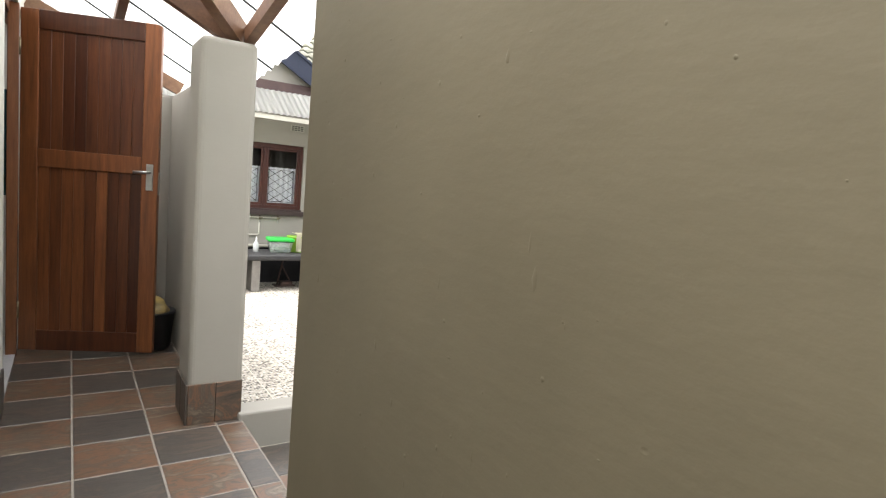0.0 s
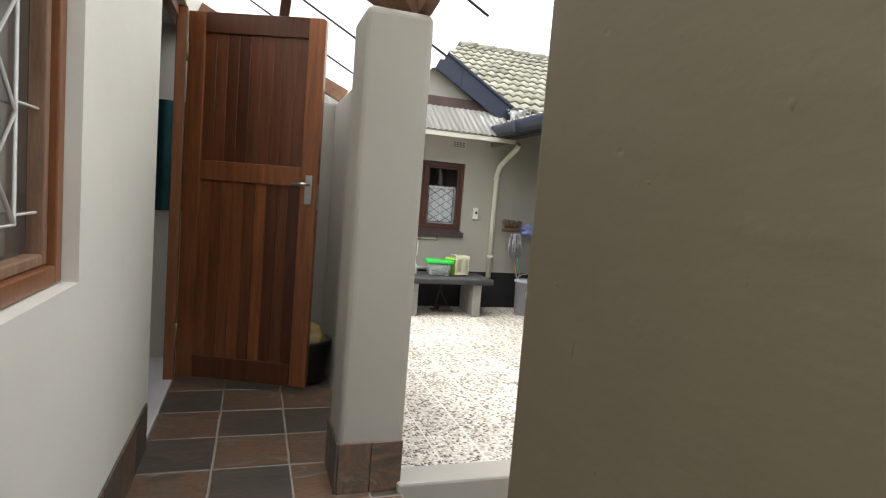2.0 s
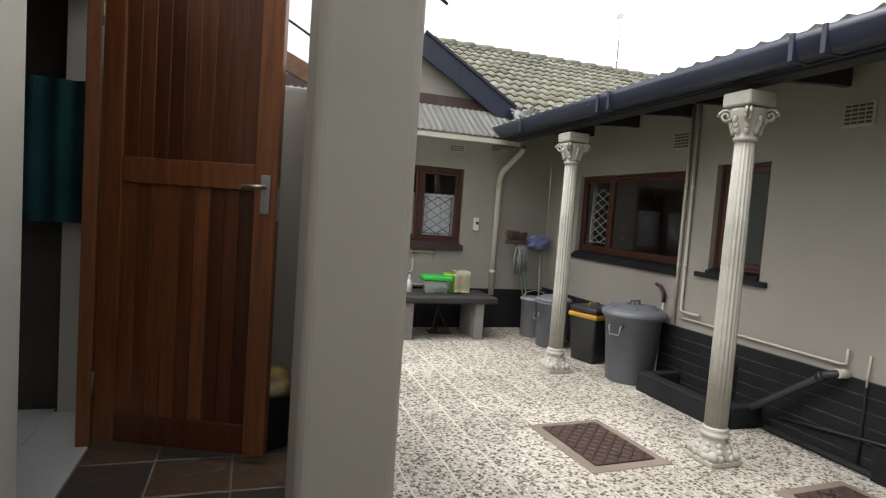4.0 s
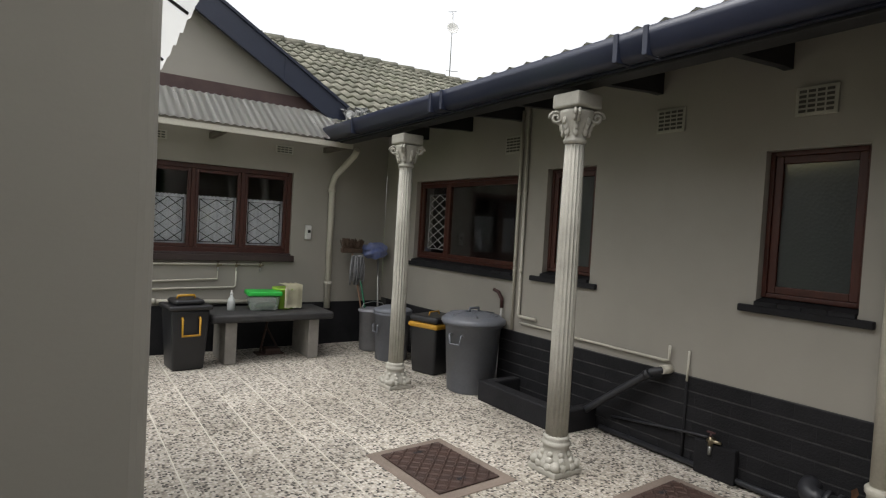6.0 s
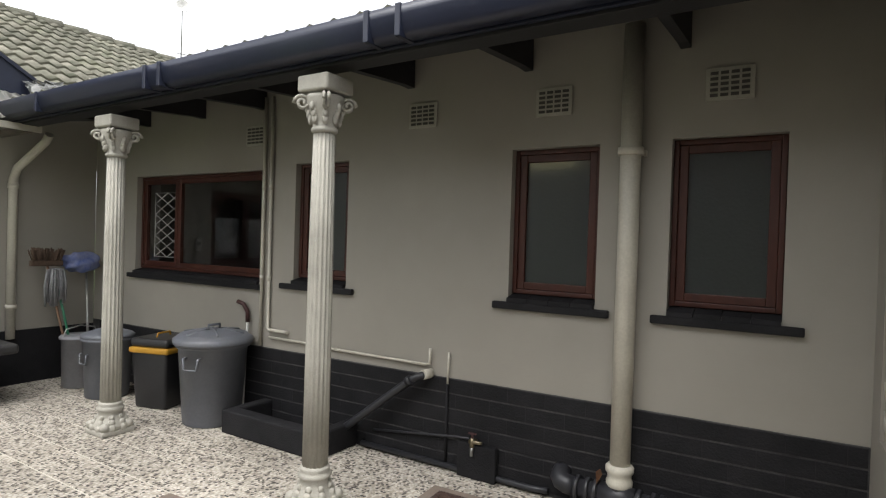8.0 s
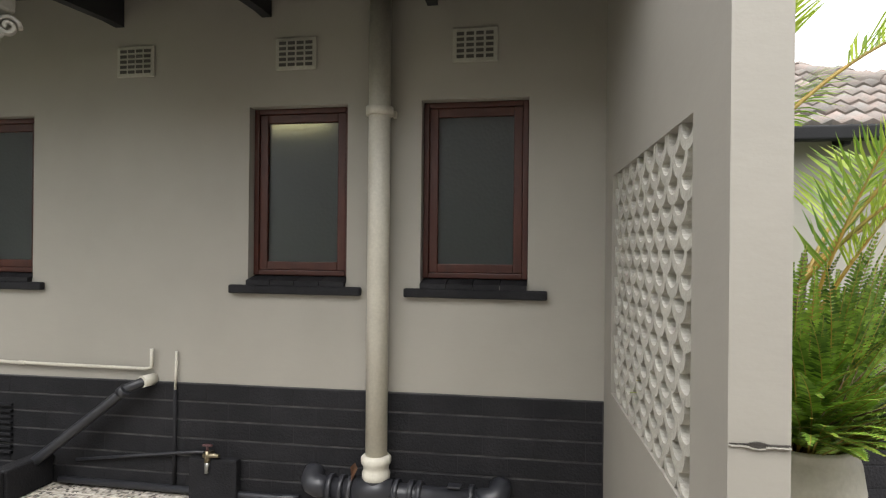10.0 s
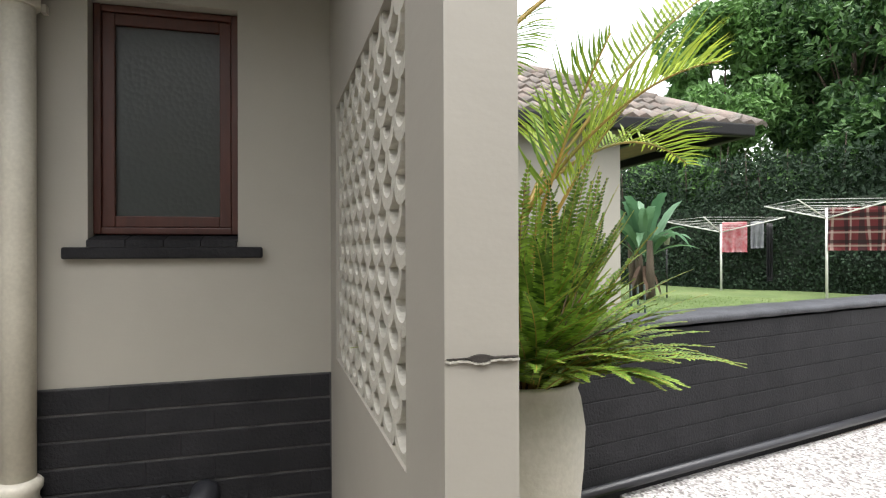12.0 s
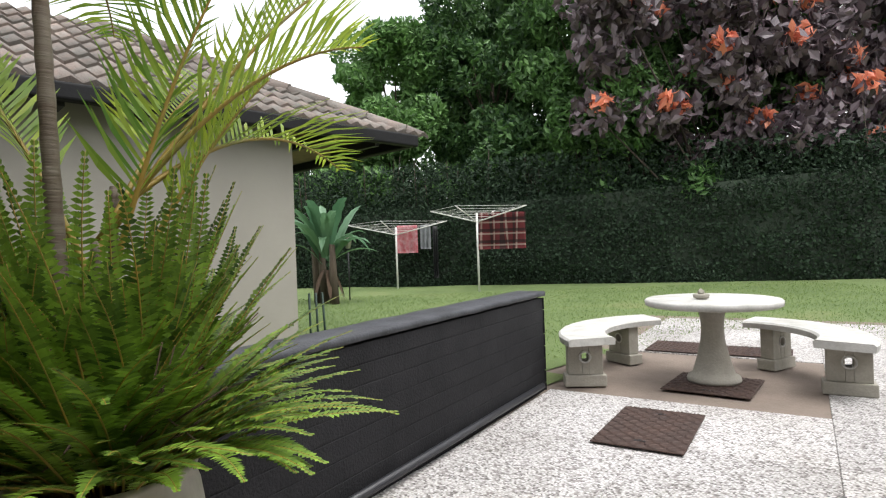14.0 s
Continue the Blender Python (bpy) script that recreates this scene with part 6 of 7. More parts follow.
def bench(a0, a1, ri, ro, label):
    t = thing("garden_bench", GT, label, "bench", "curved benches")
    b = bm_new()
    lower, upper = [], []
    n = 22
    for i in range(n + 1):
        a = radians(a0 + (a1 - a0) * i / n)
        w = 0.008 * noise.noise((i * 0.7, a0, 0))
        lower.append([b.verts.new(((r + w) * math.cos(a), (r + w) * math.sin(a), z)) for r, z in ((ri, 0.345), (ri - 0.005, 0.388), (ri + 0.012, 0.402), (ro - 0.012, 0.402), (ro + 0.005, 0.388), (ro, 0.345))])
    for p, q in zip(lower, lower[1:]):
        bridge(b, p, q)
    b.faces.new(lower[0]), b.faces.new(lower[-1][::-1])
    for f in b.faces:
        f.smooth = False
    part("seat", b, PALECON, t, "whitened curved concrete seat")
    for k in (0.2, 0.85):
        a = radians(a0 + (a1 - a0) * k)
        rm = (ri + ro) / 2
        b = bm_new()
        bx(b, -0.16, -0.075, 0.0, 0.16, 0.075, 0.09, 0.008)
        for s in (-1, 1):
            bx(b, s * 0.08 - 0.055, -0.055, 0.091, s * 0.08 + 0.055, 0.055, 0.344, 0.006)
        bx(b, -0.024, -0.055, 0.091, 0.024, 0.055, 0.185, 0.004)
        bx(b, -0.024, -0.055, 0.27, 0.024, 0.055, 0.344, 0.004)
        lg = part("leg", b, BEIGECON, t, "grey block leg pierced by a hole")
        lg.matrix_basis = pose(rm * math.cos(a), rm * math.sin(a), 0.0, 0, 0, math.degrees(a))
        for y in (-0.054, 0.054):
            b = bm_new()
            rg = [(0.042 * math.cos(q * math.pi / 8), 0.228 + 0.042 * math.sin(q * math.pi / 8)) for q in range(17)]
            tube(b, [(x, y, z) for x, z in rg], 0.008, 6, False)
            part("hole_rim", b, PALECON, lg)
    return t


bench(-38, 54, 0.80, 1.16, "curved concrete bench with a whitened seat, beside the lawn")
bench(176, 270, 0.68, 1.03, "curved concrete bench with a whitened seat, on the gravel")

# ---- clothes lines ----
def clothes_line(x, y, h, rz, size):
    t = thing("clothes_line", pose(x, y, -0.325, 0, 0, rz), "white rotary clothes line standing on the lawn", "clothes line", "clothes lines")
    b = bm_new()
    tube(b, [(0, 0, 0), (0, 0, h)], 0.028, 8)
    part("pole", b, WHITE, t)
    for i in range(4):
        a = i * math.pi / 2
        b = bm_new()
        tube(b, [(0, 0, h - 0.22), (size * math.cos(a), size * math.sin(a), h + 0.12)], 0.015, 6)
        part("arm", b, WHITE, t)
    b = bm_new()
    for k in range(1, 7):
        f = k / 6
        z = h - 0.22 + 0.34 * f
        pts = [(size * f * math.cos(i * math.pi / 2), size * f * math.sin(i * math.pi / 2), z) for i in range(5)]
        tube(b, pts, 0.004, 4)
    part("lines", b, WHITE, t)
    return t


CL1, CL2 = Vector((13.9, -7.6)), Vector((17.0, -7.55))
clothes_line(CL1.x, CL1.y, 1.98, 20, 1.3)
clothes_line(CL2.x, CL2.y, 1.78, 35, 1.5)


def washing(name, p, q, drop, mat, label, wave=0.05):
    b = bm_new()
    p, q = Vector(p), Vector(q)
    nrm = (q - p).cross(Vector((0, 0, 1))).normalized()
    n, k = 18, 10
    g = []
    for i in range(n + 1):
        col = []
        for j in range(k + 1):
            s = j / k
            c = p.lerp(q, i / n) + Vector((0, 0, -drop * s)) + nrm * (wave * s * math.sin(i * 0.9 + 1.3 * s))
            col.append(b.verts.new(c))
        g.append(col)
    for i in range(n):
        for j in range(k):
            b.faces.new((g[i][j], g[i + 1][j], g[i + 1][j + 1], g[i][j + 1])).smooth = True
    bmesh.ops.solidify(b, geom=b.faces[:], thickness=0.012)
    return tagged(part(name, b, mat), label, "laundry", "washing on the lines")


RIGHT = Vector((-0.705, -0.709, 0))
pl1 = Vector((CL1.x, CL1.y, 1.66))
washing("plaid_blanket", pl1 + RIGHT * 0.02, pl1 + RIGHT * 1.22, 0.92, PLAID, "dark red plaid blanket hung on the clothes line", 0.06)
pl2 = Vector((CL2.x, CL2.y, 1.50))
washing("pink_towel", pl2 + RIGHT * 0.03, pl2 + RIGHT * 0.62, 0.80, PINK, "pink and white towel hung on the clothes line")
washing("grey_shirt", pl2 + RIGHT * 0.70, pl2 + RIGHT * 1.0, 0.70, GREYWASH, "grey garment hung on the clothes line")
washing("dark_trousers", pl2 + RIGHT * 1.06 - Vector((0, 0, 0.05)), pl2 + RIGHT * 1.2 - Vector((0, 0, 0.05)), 1.5, IRONBAR, "dark trousers hung on the clothes line")

# garden lantern and chair by the outbuilding
ln = thing("garden_lantern", pose(15.2, -4.58, -0.325), "small cream lantern on a dark post", "lantern")
b = bm_new()
tube(b, [(0, 0, 0), (0, 0, 1.2)], 0.016, 8)
part("post", b, IRONBAR, ln)
b = bm_new()
lathe(b, [(0.05, 1.2), (0.085, 1.4), (0.10, 1.41), (0.02, 1.5)], 8)
part("lamp", b, COLUMN, ln)
gc = thing("folded_chair", pose(9.45, 0.02, -0.325), "green folding garden chair leaning on the outbuilding", "chair")
for k in range(3):
    b = bm_new()
    tube(b, [(0.02 * k, -0.2 + 0.08 * k, 0.0), (-0.04 + 0.012 * k, -0.14 + 0.07 * k, 0.72)], 0.012, 6)
    part("frame_bar", b, surface("dark_green_metal", (0.02, 0.05, 0.035), (0.015, 0.035, 0.03), 0.5), gc)

# ---- foliage ----
rng = np.random.default_rng(7)


def leaves(name, pts, size, aspect, mat, parent=None, label="", category="", kind="stuff", droop=0.4, spread=1.0):
    """Many small folded leaves, each an island of its own."""
    n = len(pts)
    d = rng.normal(size=(n, 3))
    d[:, 2] = d[:, 2] * spread - droop
    d /= np.linalg.norm(d, axis=1)[:, None]
    s = rng.normal(size=(n, 3))
    s -= (s * d).sum(1)[:, None] * d
    s /= np.linalg.norm(s, axis=1)[:, None]
    up = np.cross(d, s)
    ln_ = size * rng.uniform(0.7, 1.3, n)[:, None]
    a, b_, c, e = pts - d * ln_ * 0.5, pts + s * ln_ * aspect * 0.5 + up * ln_ * 0.08, pts + d * ln_ * 0.5, pts - s * ln_ * aspect * 0.5 + up * ln_ * 0.08
    verts = np.stack([a, b_, c, e], 1).reshape(-1, 3)
    idx = np.arange(n) * 4
    faces = np.concatenate([np.stack([idx, idx + 1, idx + 2], 1), np.stack([idx, idx + 2, idx + 3], 1)])
    return quads(name, verts.tolist(), faces.tolist(), mat, parent, kind, label, category)


def shell(c, r, n, inner=0.45):
    p = rng.normal(size=(n, 3))
    p /= np.linalg.norm(p, axis=1)[:, None]
    return np.array(c) + p * (np.array(r) * (inner + (1 - inner) * rng.uniform(0, 1, (n, 1)) ** 0.5))


def tree(x, y, h, spread, clumps, per, size, mat, label, low=1.8, name="tree", trunk=0.16, z0=-0.33):
    t = thing(name, pose(x, y, z0), label, "tree")
    b = bm_new()
    tube(b, [(0, 0, 0), (0.08, 0.05, h * 0.2), (-0.05, 0.1, h * 0.45), (0.1, 0, h * 0.75)], [trunk * 1.2, trunk, trunk * 0.75, trunk * 0.3], 9)
    cents = []
    for i in range(clumps):
        a, k = rng.uniform(0, 6.283), rng.uniform(0, 1)
        z = low + (h - low) * k
        rr = spread * math.sqrt(rng.uniform(0.05, 1)) * (1 - 0.45 * k)
        cents.append((rr * math.cos(a), rr * math.sin(a), z))
    for c in cents[::2]:
        z = max(0.4, c[2] * 0.55)
        tube(b, [(0.02, 0.05, z), (c[0] * 0.5, c[1] * 0.5, (z + c[2]) / 2 + 0.1), c], [trunk * 0.4, trunk * 0.22, trunk * 0.06], 5)
    part("trunk", b, BARK, t)
    pts = np.concatenate([shell(c, rng.uniform(0.45, 1.0, 3) * spread * 0.34, per) for c in cents])
    leaves("crown", pts, size, 0.42, mat, t, kind="")
    return t


TL = "tall dense green tree behind the ivy hedge"
VX, VYY = Vector((0.71, -0.705)), Vector((-0.705, -0.71))


def spot(depth, side):
    p = Vector((4.29, 3.17)) + VX * depth + VYY * side
    return p.x, p.y


tree(*spot(21.0, -1.6), 8.6, 3.0, 60, 520, 0.27, TREE, TL, 1.0)
tree(*spot(20.5, 2.0), 10.5, 3.3, 64, 560, 0.27, TREE, TL, 1.2)
tree(*spot(18.6, 5.2), 10.5, 3.3, 64, 560, 0.25, TREE, TL, 1.6)
tree(*spot(18.2, 8.8), 10.5, 3.4, 58, 520, 0.25, TREE, TL, 1.6)
tree(*spot(17.5, 12.6), 10.0, 3.4, 54, 480, 0.25, TREE, TL, 1.6)
tree(*spot(25.0, 4.0), 13.0, 4.5, 50, 420, 0.34, TREE, "broad green tree far behind the hedge", 2.0)
tree(*spot(24.0, 10.5), 13.0, 4.5, 50, 420, 0.34, TREE, "broad green tree far behind the hedge", 2.0)
tree(*spot(24.0, -5.2), 6.8, 2.6, 40, 360, 0.24, TREE, "green tree beyond the outbuilding", 0.7)
tree(*spot(29.0, -10.5), 6.2, 3.2, 34, 340, 0.28, TREE, "far green tree behind the outbuilding", 0.6)

# ivy hedge: leaves over a core box coloured as the shade between them
hd0, hd1 = spot(18.4, -5.0), spot(12.9, 14.5)
hm = bm_new()
hv, hw_ = Vector(hd0), Vector(hd1)
hdir = (hw_ - hv).normalized()
hn = Vector((hdir.y, -hdir.x))
HLn = (hw_ - hv).length
if hn.dot(Vector((4.29, 3.17)) - hv) < 0:
    hn = -hn
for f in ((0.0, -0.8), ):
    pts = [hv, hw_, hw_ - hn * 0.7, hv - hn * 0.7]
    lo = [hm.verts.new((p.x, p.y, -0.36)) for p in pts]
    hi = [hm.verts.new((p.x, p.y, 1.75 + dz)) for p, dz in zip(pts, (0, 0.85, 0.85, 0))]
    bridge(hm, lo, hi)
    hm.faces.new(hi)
hedge = tagged(part("hedge", hm, surface("hedge_inner_shade", (0.008, 0.016, 0.008), (0.016, 0.03, 0.013), 0.95, 6, 60, 0.6)), "tall dark hedge thick with small ivy leaves", "hedge")
N = 46000
u = rng.uniform(0, HLn, N)
z = np.where(rng.uniform(0, 1, N) < 0.8, rng.uniform(-0.33, 1.85, N), 1.7 + np.abs(rng.normal(0, 0.35, N)))
z = np.where(z > 0, z * (1 + 0.48 * u / HLn), z)
bulge = np.array([0.14 * noise.noise((a * 0.8, c * 1.3, 0)) for a, c in zip(u, z)])
o = 0.06 + bulge + rng.uniform(-0.07, 0.09, N) - np.clip(z / (1 + 0.48 * u / HLn) - 1.6, 0, 0.3) * 0.8
hp = np.stack([hv.x + hdir.x * u + hn.x * o, hv.y + hdir.y * u + hn.y * o, z + 0.12 * bulge], 1)
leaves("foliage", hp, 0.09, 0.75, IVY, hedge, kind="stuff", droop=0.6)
# dense dark undergrowth above the hedge
tw = thing("undergrowth", Matrix(), "dark tangle of branches and leaves above the hedge", "shrub", kind="stuff")
b = bm_new()
for i in range(90):
    a_ = rng.uniform(0, HLn)
    p = hv + hdir * a_ - hn * rng.uniform(0.3, 1.6)
    top = Vector((p.x, p.y, rng.uniform(2.2, 4.2))) + Vector((rng.uniform(-0.5, 0.5), rng.uniform(-0.5, 0.5), 0))
    tube(b, [(p.x, p.y, 0.6), ((p.x + top.x) / 2 + rng.uniform(-0.15, 0.15), (p.y + top.y) / 2, 1.8), top], [0.04, 0.03, 0.012], 5)
part("branch_tangle", b, TWIG, tw)
N = 24000
u = rng.uniform(0, HLn, N)
back = rng.uniform(-0.1, 2.6, N)
z = rng.uniform(1.5, 3.4, N)
hp = np.stack([hv.x + hdir.x * u - hn.x * back, hv.y + hdir.y * u - hn.y * back, z], 1)
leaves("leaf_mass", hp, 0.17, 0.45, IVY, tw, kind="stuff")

# copper-leaf shrub rising behind the hedge
cx, cy = spot(16.2, 9.3)
cp = thing("copperleaf_shrub", pose(cx, cy, -0.33), "copper-leaved shrub with bright red new leaves", "shrub")
b = bm_new()
cents = []
for i in range(78):
    s_, t_ = rng.uniform(-5.2, 4.5), rng.uniform(-0.4, 1.4)
    low_ = 3.0 + 0.9 * abs(math.sin(s_ * 1.1)) + (0.9 if s_ < -4.2 else 0.0)
    c = VYY * s_ - VX * t_
    cents.append((c.x, c.y, rng.uniform(low_, 8.2)))
for c in cents[::4]:
    tube(b, [(c[0] * 0.3, c[1] * 0.3, 0), (c[0] * 0.6, c[1] * 0.6, c[2] * 0.55), c], [0.06, 0.04, 0.012], 5)
part("branch_tangle", b, TWIG, cp)
pts = np.concatenate([shell(c, (0.8, 0.8, 0.62), 105, 0.3) for c in cents])
leaves("dark_leaves", pts, 0.34, 0.62, REDLEAF, cp, kind="stuff", droop=0.9)
pts = np.concatenate([shell((c[0] - 0.5 * VX.x, c[1] - 0.5 * VX.y, c[2] + 0.2), (0.3, 0.3, 0.27), 20, 0.2) for c in cents[::2]])
leaves("red_leaves", pts, 0.36, 0.5, REDBRIGHT, cp, "bright red and orange new leaves", kind="stuff", droop=0.7)


# banana plant by the far lawn
def blade(b, base, tip, up, width, n=10, split=True):
    """A long arching leaf with a folded midrib and torn edges."""
    base, tip = Vector(base), Vector(tip)
    side = (tip - base).cross(Vector((0, 0, 1))).normalized()
    prev = None
    for i in range(n + 1):
        s = i / n
        c = base.lerp(tip, s) + Vector((0, 0, up * 4 * s * (1 - s)))
        w = width * math.sin(math.pi * min(1, s * 0.92 + 0.08)) ** 0.7 * (1 - (0.22 if split and i % 2 else 0))
        row = [b.verts.new(c - side * w + Vector((0, 0, 0.25 * w))), b.verts.new(c), b.verts.new(c + side * w + Vector((0, 0, 0.25 * w)))]
        if prev:
            b.faces.new((prev[0], prev[1], row[1], row[0])), b.faces.new((prev[1], prev[2], row[2], row[1]))
        prev = row


bx_, by_ = spot(12.5, -2.55)
bp = thing("banana_plant", pose(bx_, by_, -0.33), "banana plant with broad torn leaves and dry skirt", "plant")
for dx in (-0.25, 0.1, 0.35):
    b = bm_new()
    tube(b, [(dx, 0, 0), (dx * 1.2, 0.05, 1.3)], [0.11, 0.06], 8)
    part("stem", b, BARK, bp)
for i in range(28):
    a_ = i * 2.4
    b = bm_new()
    r = rng.uniform(0.6, 1.2)
    blade(b, (0.1 * math.cos(a_), 0.1 * math.sin(a_), rng.uniform(0.8, 1.3)), (r * math.cos(a_), r * math.sin(a_), rng.uniform(1.1, 2.3)), rng.uniform(0.15, 0.35), rng.uniform(0.09, 0.16))
    part("leaf", b, BANANA, bp)
for i in range(12):
    a_ = i * 0.9
    b = bm_new()
    blade(b, (0.1 * math.cos(a_), 0.1 * math.sin(a_), 0.75), (0.4 * math.cos(a_), 0.4 * math.sin(a_), 0.1), 0.1, 0.06)
    part("dry_leaf", b, BROWNBR, bp)

# grass blades along the near lawn
N = 26000
gp = np.array([spot(a, s) for a, s in zip(rng.uniform(5.5, 14.0, N), rng.uniform(-3.5, 9.0, N))])
ok = ~((gp[:, 0] < 7.05) & (gp[:, 1] > -4.2))
gp = np.concatenate([gp[ok], np.full((ok.sum(), 1), -0.295)], 1)
leaves("grass_blades", gp, 0.05, 0.14, leafy("grass_blade", (0.1, 0.17, 0.04), (0.25, 0.33, 0.1), 0.3), None, "short green grass blades on the lawn", "grass", droop=-1.2)

# ---- potted fern and palm ----
POT = (5.60, 2.85)
pot = thing("planter_pot", pose(POT[0], POT[1], FLOOR), "tall pale glazed planter pot on the paving", "pot")
b = bm_new()
lathe(b, [(k * 0.965, z * 1.07) for k, z in ((0.115, 0.0), (0.13, 0.01), (0.165, 0.2), (0.19, 0.42), (0.195, 0.52), (0.182, 0.60), (0.172, 0.625), (0.178, 0.64), (0.172, 0.65), (0.16, 0.645), (0.155, 0.58), (0.001, 0.575))], 44)
part("body", b, POTCLAY, pot, smooth=True)
b = bm_new()
lathe(b, [(0.148, 0.616), (0.144, 0.64), (0.07, 0.665), (0.001, 0.67)], 24)
part("soil", b, SOIL, pot)
PZ = FLOOR + 0.65


def frond(name, base, az, reach, rise, fall, pairs, leaf, width, mat, stalk, parent, droopy=0.25, bend=0.0, start=0.12, r0=0.004):
    """A feathered frond: a bending midrib with paired leaflets."""
    b, s = bm_new(), bm_new()
    out = Vector((math.cos(az), math.sin(az), 0))
    lat = Vector((-math.sin(az), math.cos(az), 0))
    n = 16
    pts = []
    for i in range(n + 1):
        q = i / n
        pts.append(Vector(base) + out * (reach * q) + lat * (bend * q * q) + Vector((0, 0, rise * q - fall * q ** 2.2)))
    tube(s, pts, [r0 * (1 - 0.75 * i / n) for i in range(n + 1)], 5)
    for k in range(pairs):
        q = start + (1 - start) * (k + 0.5) / pairs
        f = q * n
        i = min(n - 1, int(f))
        c = pts[i].lerp(pts[i + 1], f - i)
        tan = (pts[i + 1] - pts[i]).normalized()
        sd_ = tan.cross(Vector((0, 0, 1)))
        sd_ = (sd_ if sd_.length > 0.1 else lat).normalized()
        nr = sd_.cross(tan).normalized()
        ll = leaf * math.sin(math.pi * (0.12 + 0.86 * (1 - (1 - q) ** 1.2 * 0.5 - q * 0.48))) ** 0.5 * (1.0 if q < 0.7 else max(0.12, (1 - q) / 0.3) ** 0.7)
        for sg in (-1, 1):
            d = (sd_ * sg + tan * (0.35 + 0.5 * (leaf > 0.1)) + nr * random.uniform(0.05, 0.3) * (2.0 if leaf > 0.1 else 1.0)).normalized()
            tip = c + d * ll * random.uniform(0.88, 1.08) - Vector((0, 0, droopy * ll * random.uniform(0.5, 1.2)))
            mid = c.lerp(tip, 0.5) + nr * 0.06 * ll + Vector((0, 0, 0.1 * droopy * ll))
            w = tan * width
            v = [b.verts.new(p) for p in (c - w * 0.5, c + w * 0.5, mid + w, tip, mid - w)]
            b.faces.new((v[0], v[1], v[2], v[4])), b.faces.new((v[4], v[2], v[3]))
    fr_ = part(name, b, mat, parent)
    part("midrib", s, stalk, fr_)
    return fr_


random.seed(11)
fern = thing("fern", pose(POT[0], POT[1], PZ), "bushy green sword fern spilling over the pot", "fern")
for i in range(330):
    az = random.uniform(0, 6.283)
    steep = random.random() ** 1.1
    ln_ = random.uniform(0.5, 0.82) * (1 - 0.28 * steep)
    reach = ln_ * (0.16 + 0.72 * steep)
    rise = ln_ * (0.96 - 0.5 * steep)
    fall = rise * (0.08 + (0.6 if i % 22 else 1.5) * steep * steep)
    if math.sin(az) > 0.25:
        reach *= 0.9
    frond("frond", (0.13 * math.cos(az) * random.random(), 0.13 * math.sin(az) * random.random(), 0.02), az, reach, rise, fall, 46, 0.031, 0.0054, FERN, STALK, fern, 0.12, random.uniform(-0.16, 0.16), 0.12, 0.0028)
b = bm_new()
for i in range(150):
    # old brown stalks crowding the heart of the fern
    az, r_ = random.uniform(0, 6.283), random.uniform(0.05, 0.3)
    c_ = Vector((math.cos(az), math.sin(az), 0))
    tube(b, [c_ * 0.1 * random.random(), c_ * r_ * 0.5 + Vector((0, 0, random.uniform(0.06, 0.2))), c_ * r_ + Vector((random.uniform(-0.04, 0.04), random.uniform(-0.04, 0.04), random.uniform(0.1, 0.34)))], [0.004, 0.003, 0.0015], 4)
tagged(part("dead_stalk_mass", b, BROWNBR, fern, "brown dead stalks"), kind="stuff")
palm = thing("palm", pose(POT[0], POT[1], PZ), "slender golden palm with ringed stems and feathered fronds", "palm")
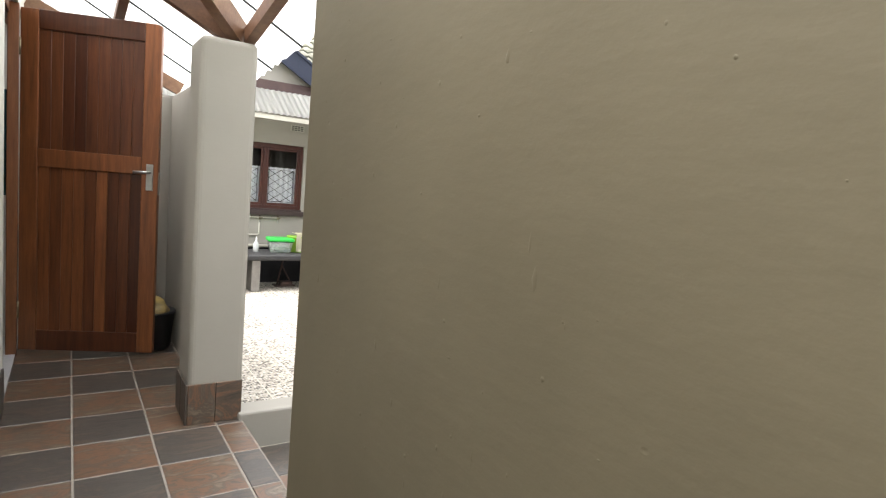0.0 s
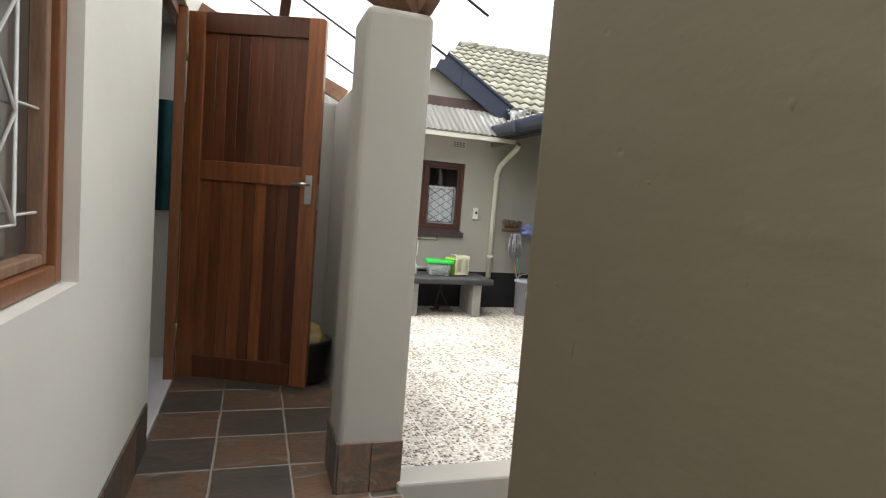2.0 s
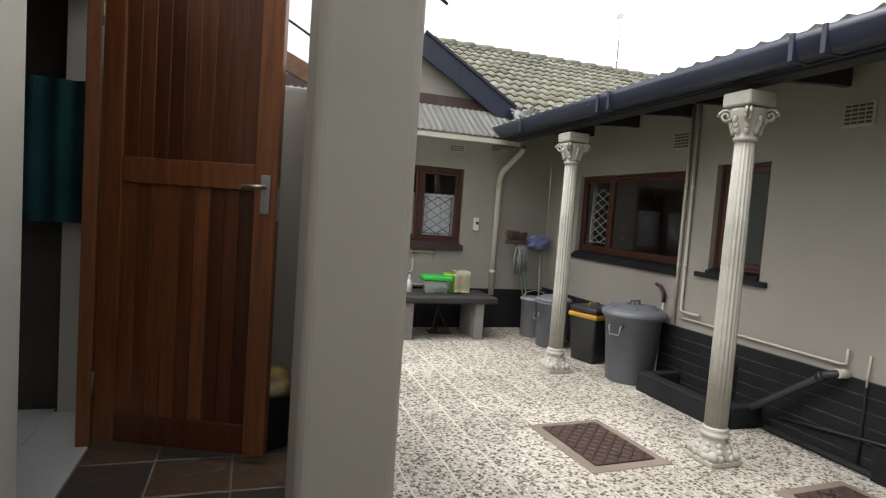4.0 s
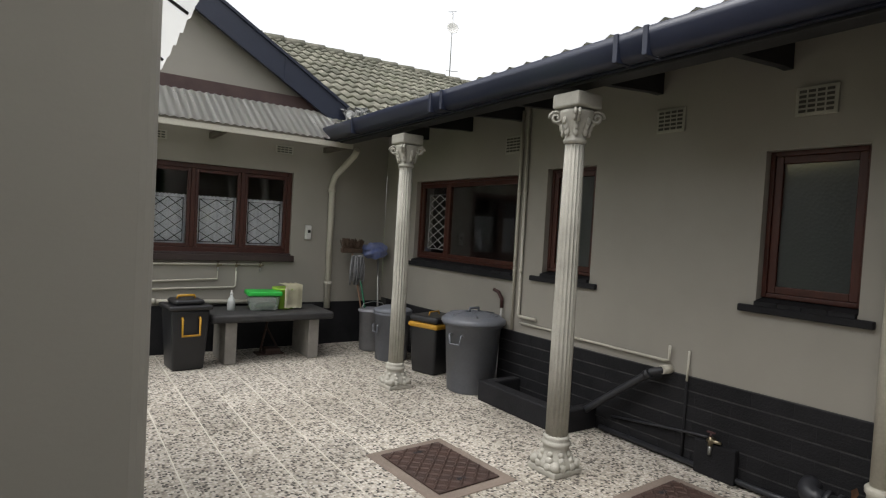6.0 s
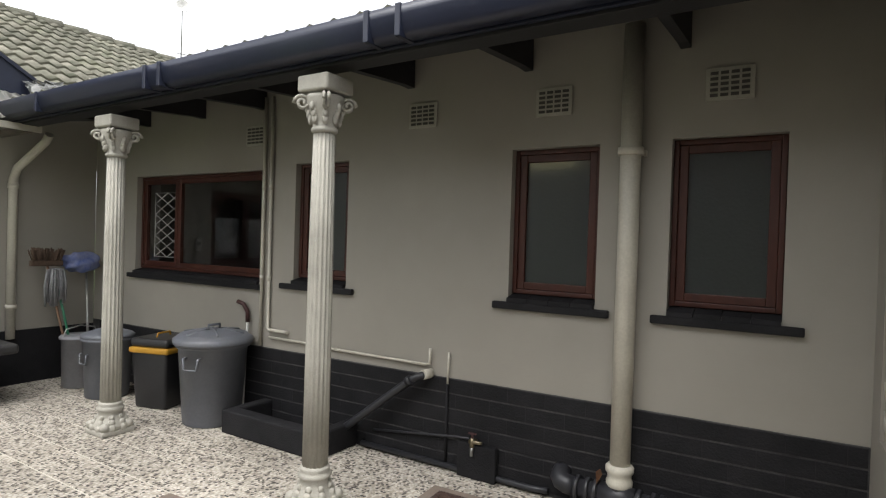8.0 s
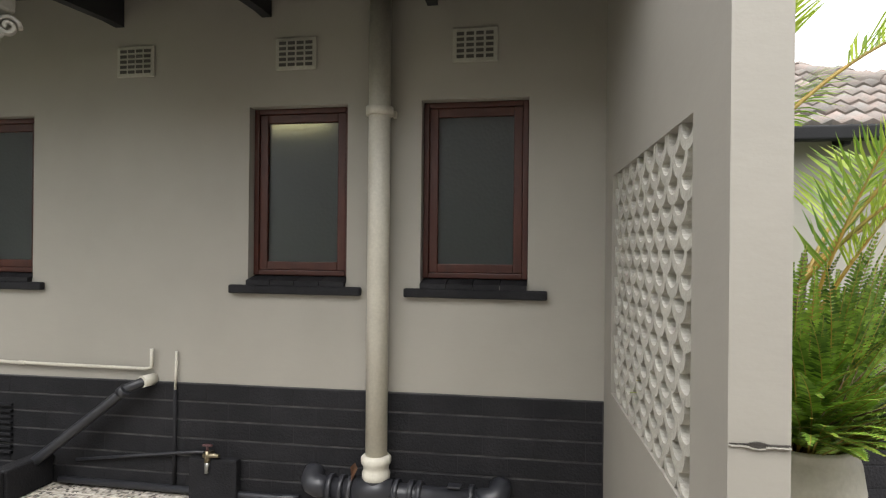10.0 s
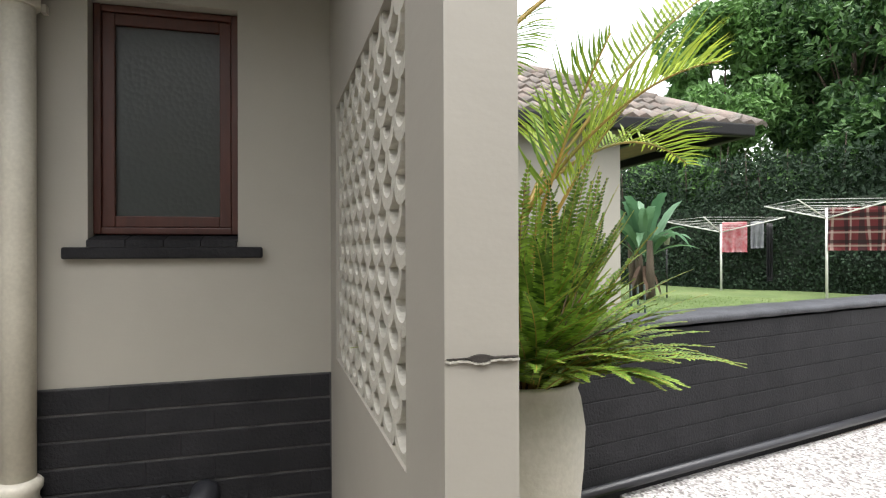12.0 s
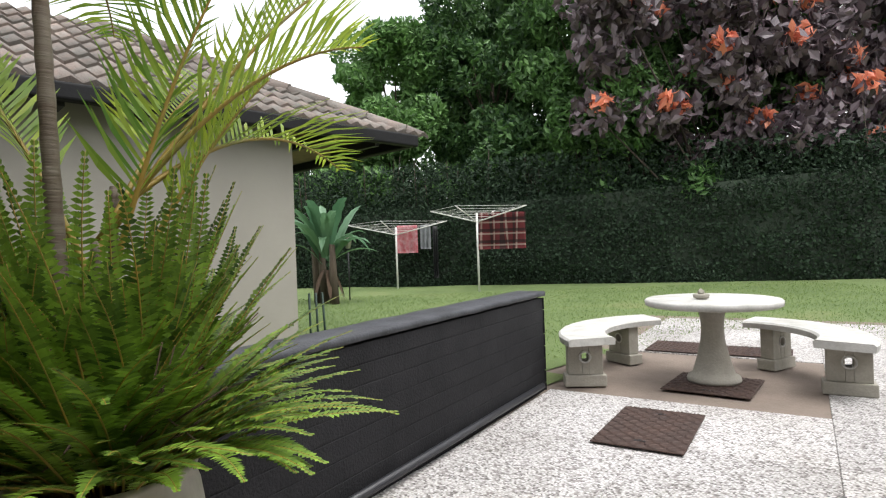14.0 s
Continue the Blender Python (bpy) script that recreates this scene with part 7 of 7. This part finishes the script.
for (x, y), (tx, ty), h, r in (((-0.01, 0.06), (-0.03, 0.09), 1.05, 0.017), ((0.05, -0.02), (0.06, -0.05), 0.62, 0.012), ((-0.04, 0.0), (-0.06, 0.02), 0.5, 0.010)):
    b = bm_new()
    n = 26
    pts, rs = [], []
    for i in range(n + 1):
        q = i / n
        pts.append((x + (tx - x) * q, y + (ty - y) * q, h * q))
        rs.append(r * (1 - 0.25 * q) * (1.12 if i % 2 else 1.0))
    tube(b, pts, rs, 10)
    part("stem", b, STEM, palm)
FR = [((0.03, -0.02, 0.50), -1.7, 0.72, 1.15, 0.36, 0.28), ((0.05, -0.03, 0.55), -1.45, 0.70, 0.62, 0.45, 0.26), ((0.0, 0.0, 0.50), -2.15, 0.55, 0.75, 0.32, 0.26),
      ((-0.03, 0.02, 0.45), -1.0, 0.50, 0.80, 0.30, 0.24), ((0.02, 0.0, 0.40), 0.6, 0.32, 0.70, 0.15, 0.18), ((-0.05, 0.02, 0.30), -2.6, 0.26, 0.80, 0.12, 0.20),
      ((0.04, -0.04, 0.35), -1.9, 0.34, 0.70, 0.16, 0.20), ((-0.03, 0.09, 1.0), 2.6, 0.45, 0.5, 0.3, 0.24), ((-0.03, 0.09, 1.02), -0.5, 0.75, 0.55, 0.42, 0.32), ((-0.03, 0.09, 1.0), -1.7, 0.60, 0.62, 0.3, 0.28)]
for base, az, reach, rise, fall, leaf in FR:
    frond("frond", base, az, reach, rise, fall, 34, leaf, 0.0062, PALM, STALK, palm, 0.02, 0.05, 0.34, 0.008)


# a lit tube in the bathroom, seen through the frosted pane
lamp = thing("tube_light", pose(XW + 0.75, 5.2, 1.77), "lit fluorescent tube on the bathroom wall", "light")
b = bm_new()
tube(b, [(0, -0.22, 0), (0, 0.22, 0)], 0.018, 10)
GLOW, gn_, gl_, gb_ = shader("warm_tube")
gb_.inputs["Emission Color"].default_value, gb_.inputs["Emission Strength"].default_value = (1.0, 0.85, 0.45, 1), 5.0
part("tube", b, GLOW, lamp)
b = bm_new()
bx(b, 0.02, -0.25, -0.03, 0.05, 0.25, 0.03, 0.004)
part("fitting", b, WHITE, lamp)

# window panes let the daylight through
for ob in scene.objects:
    if ob.name.startswith("pane"):
        ob.visible_shadow = False
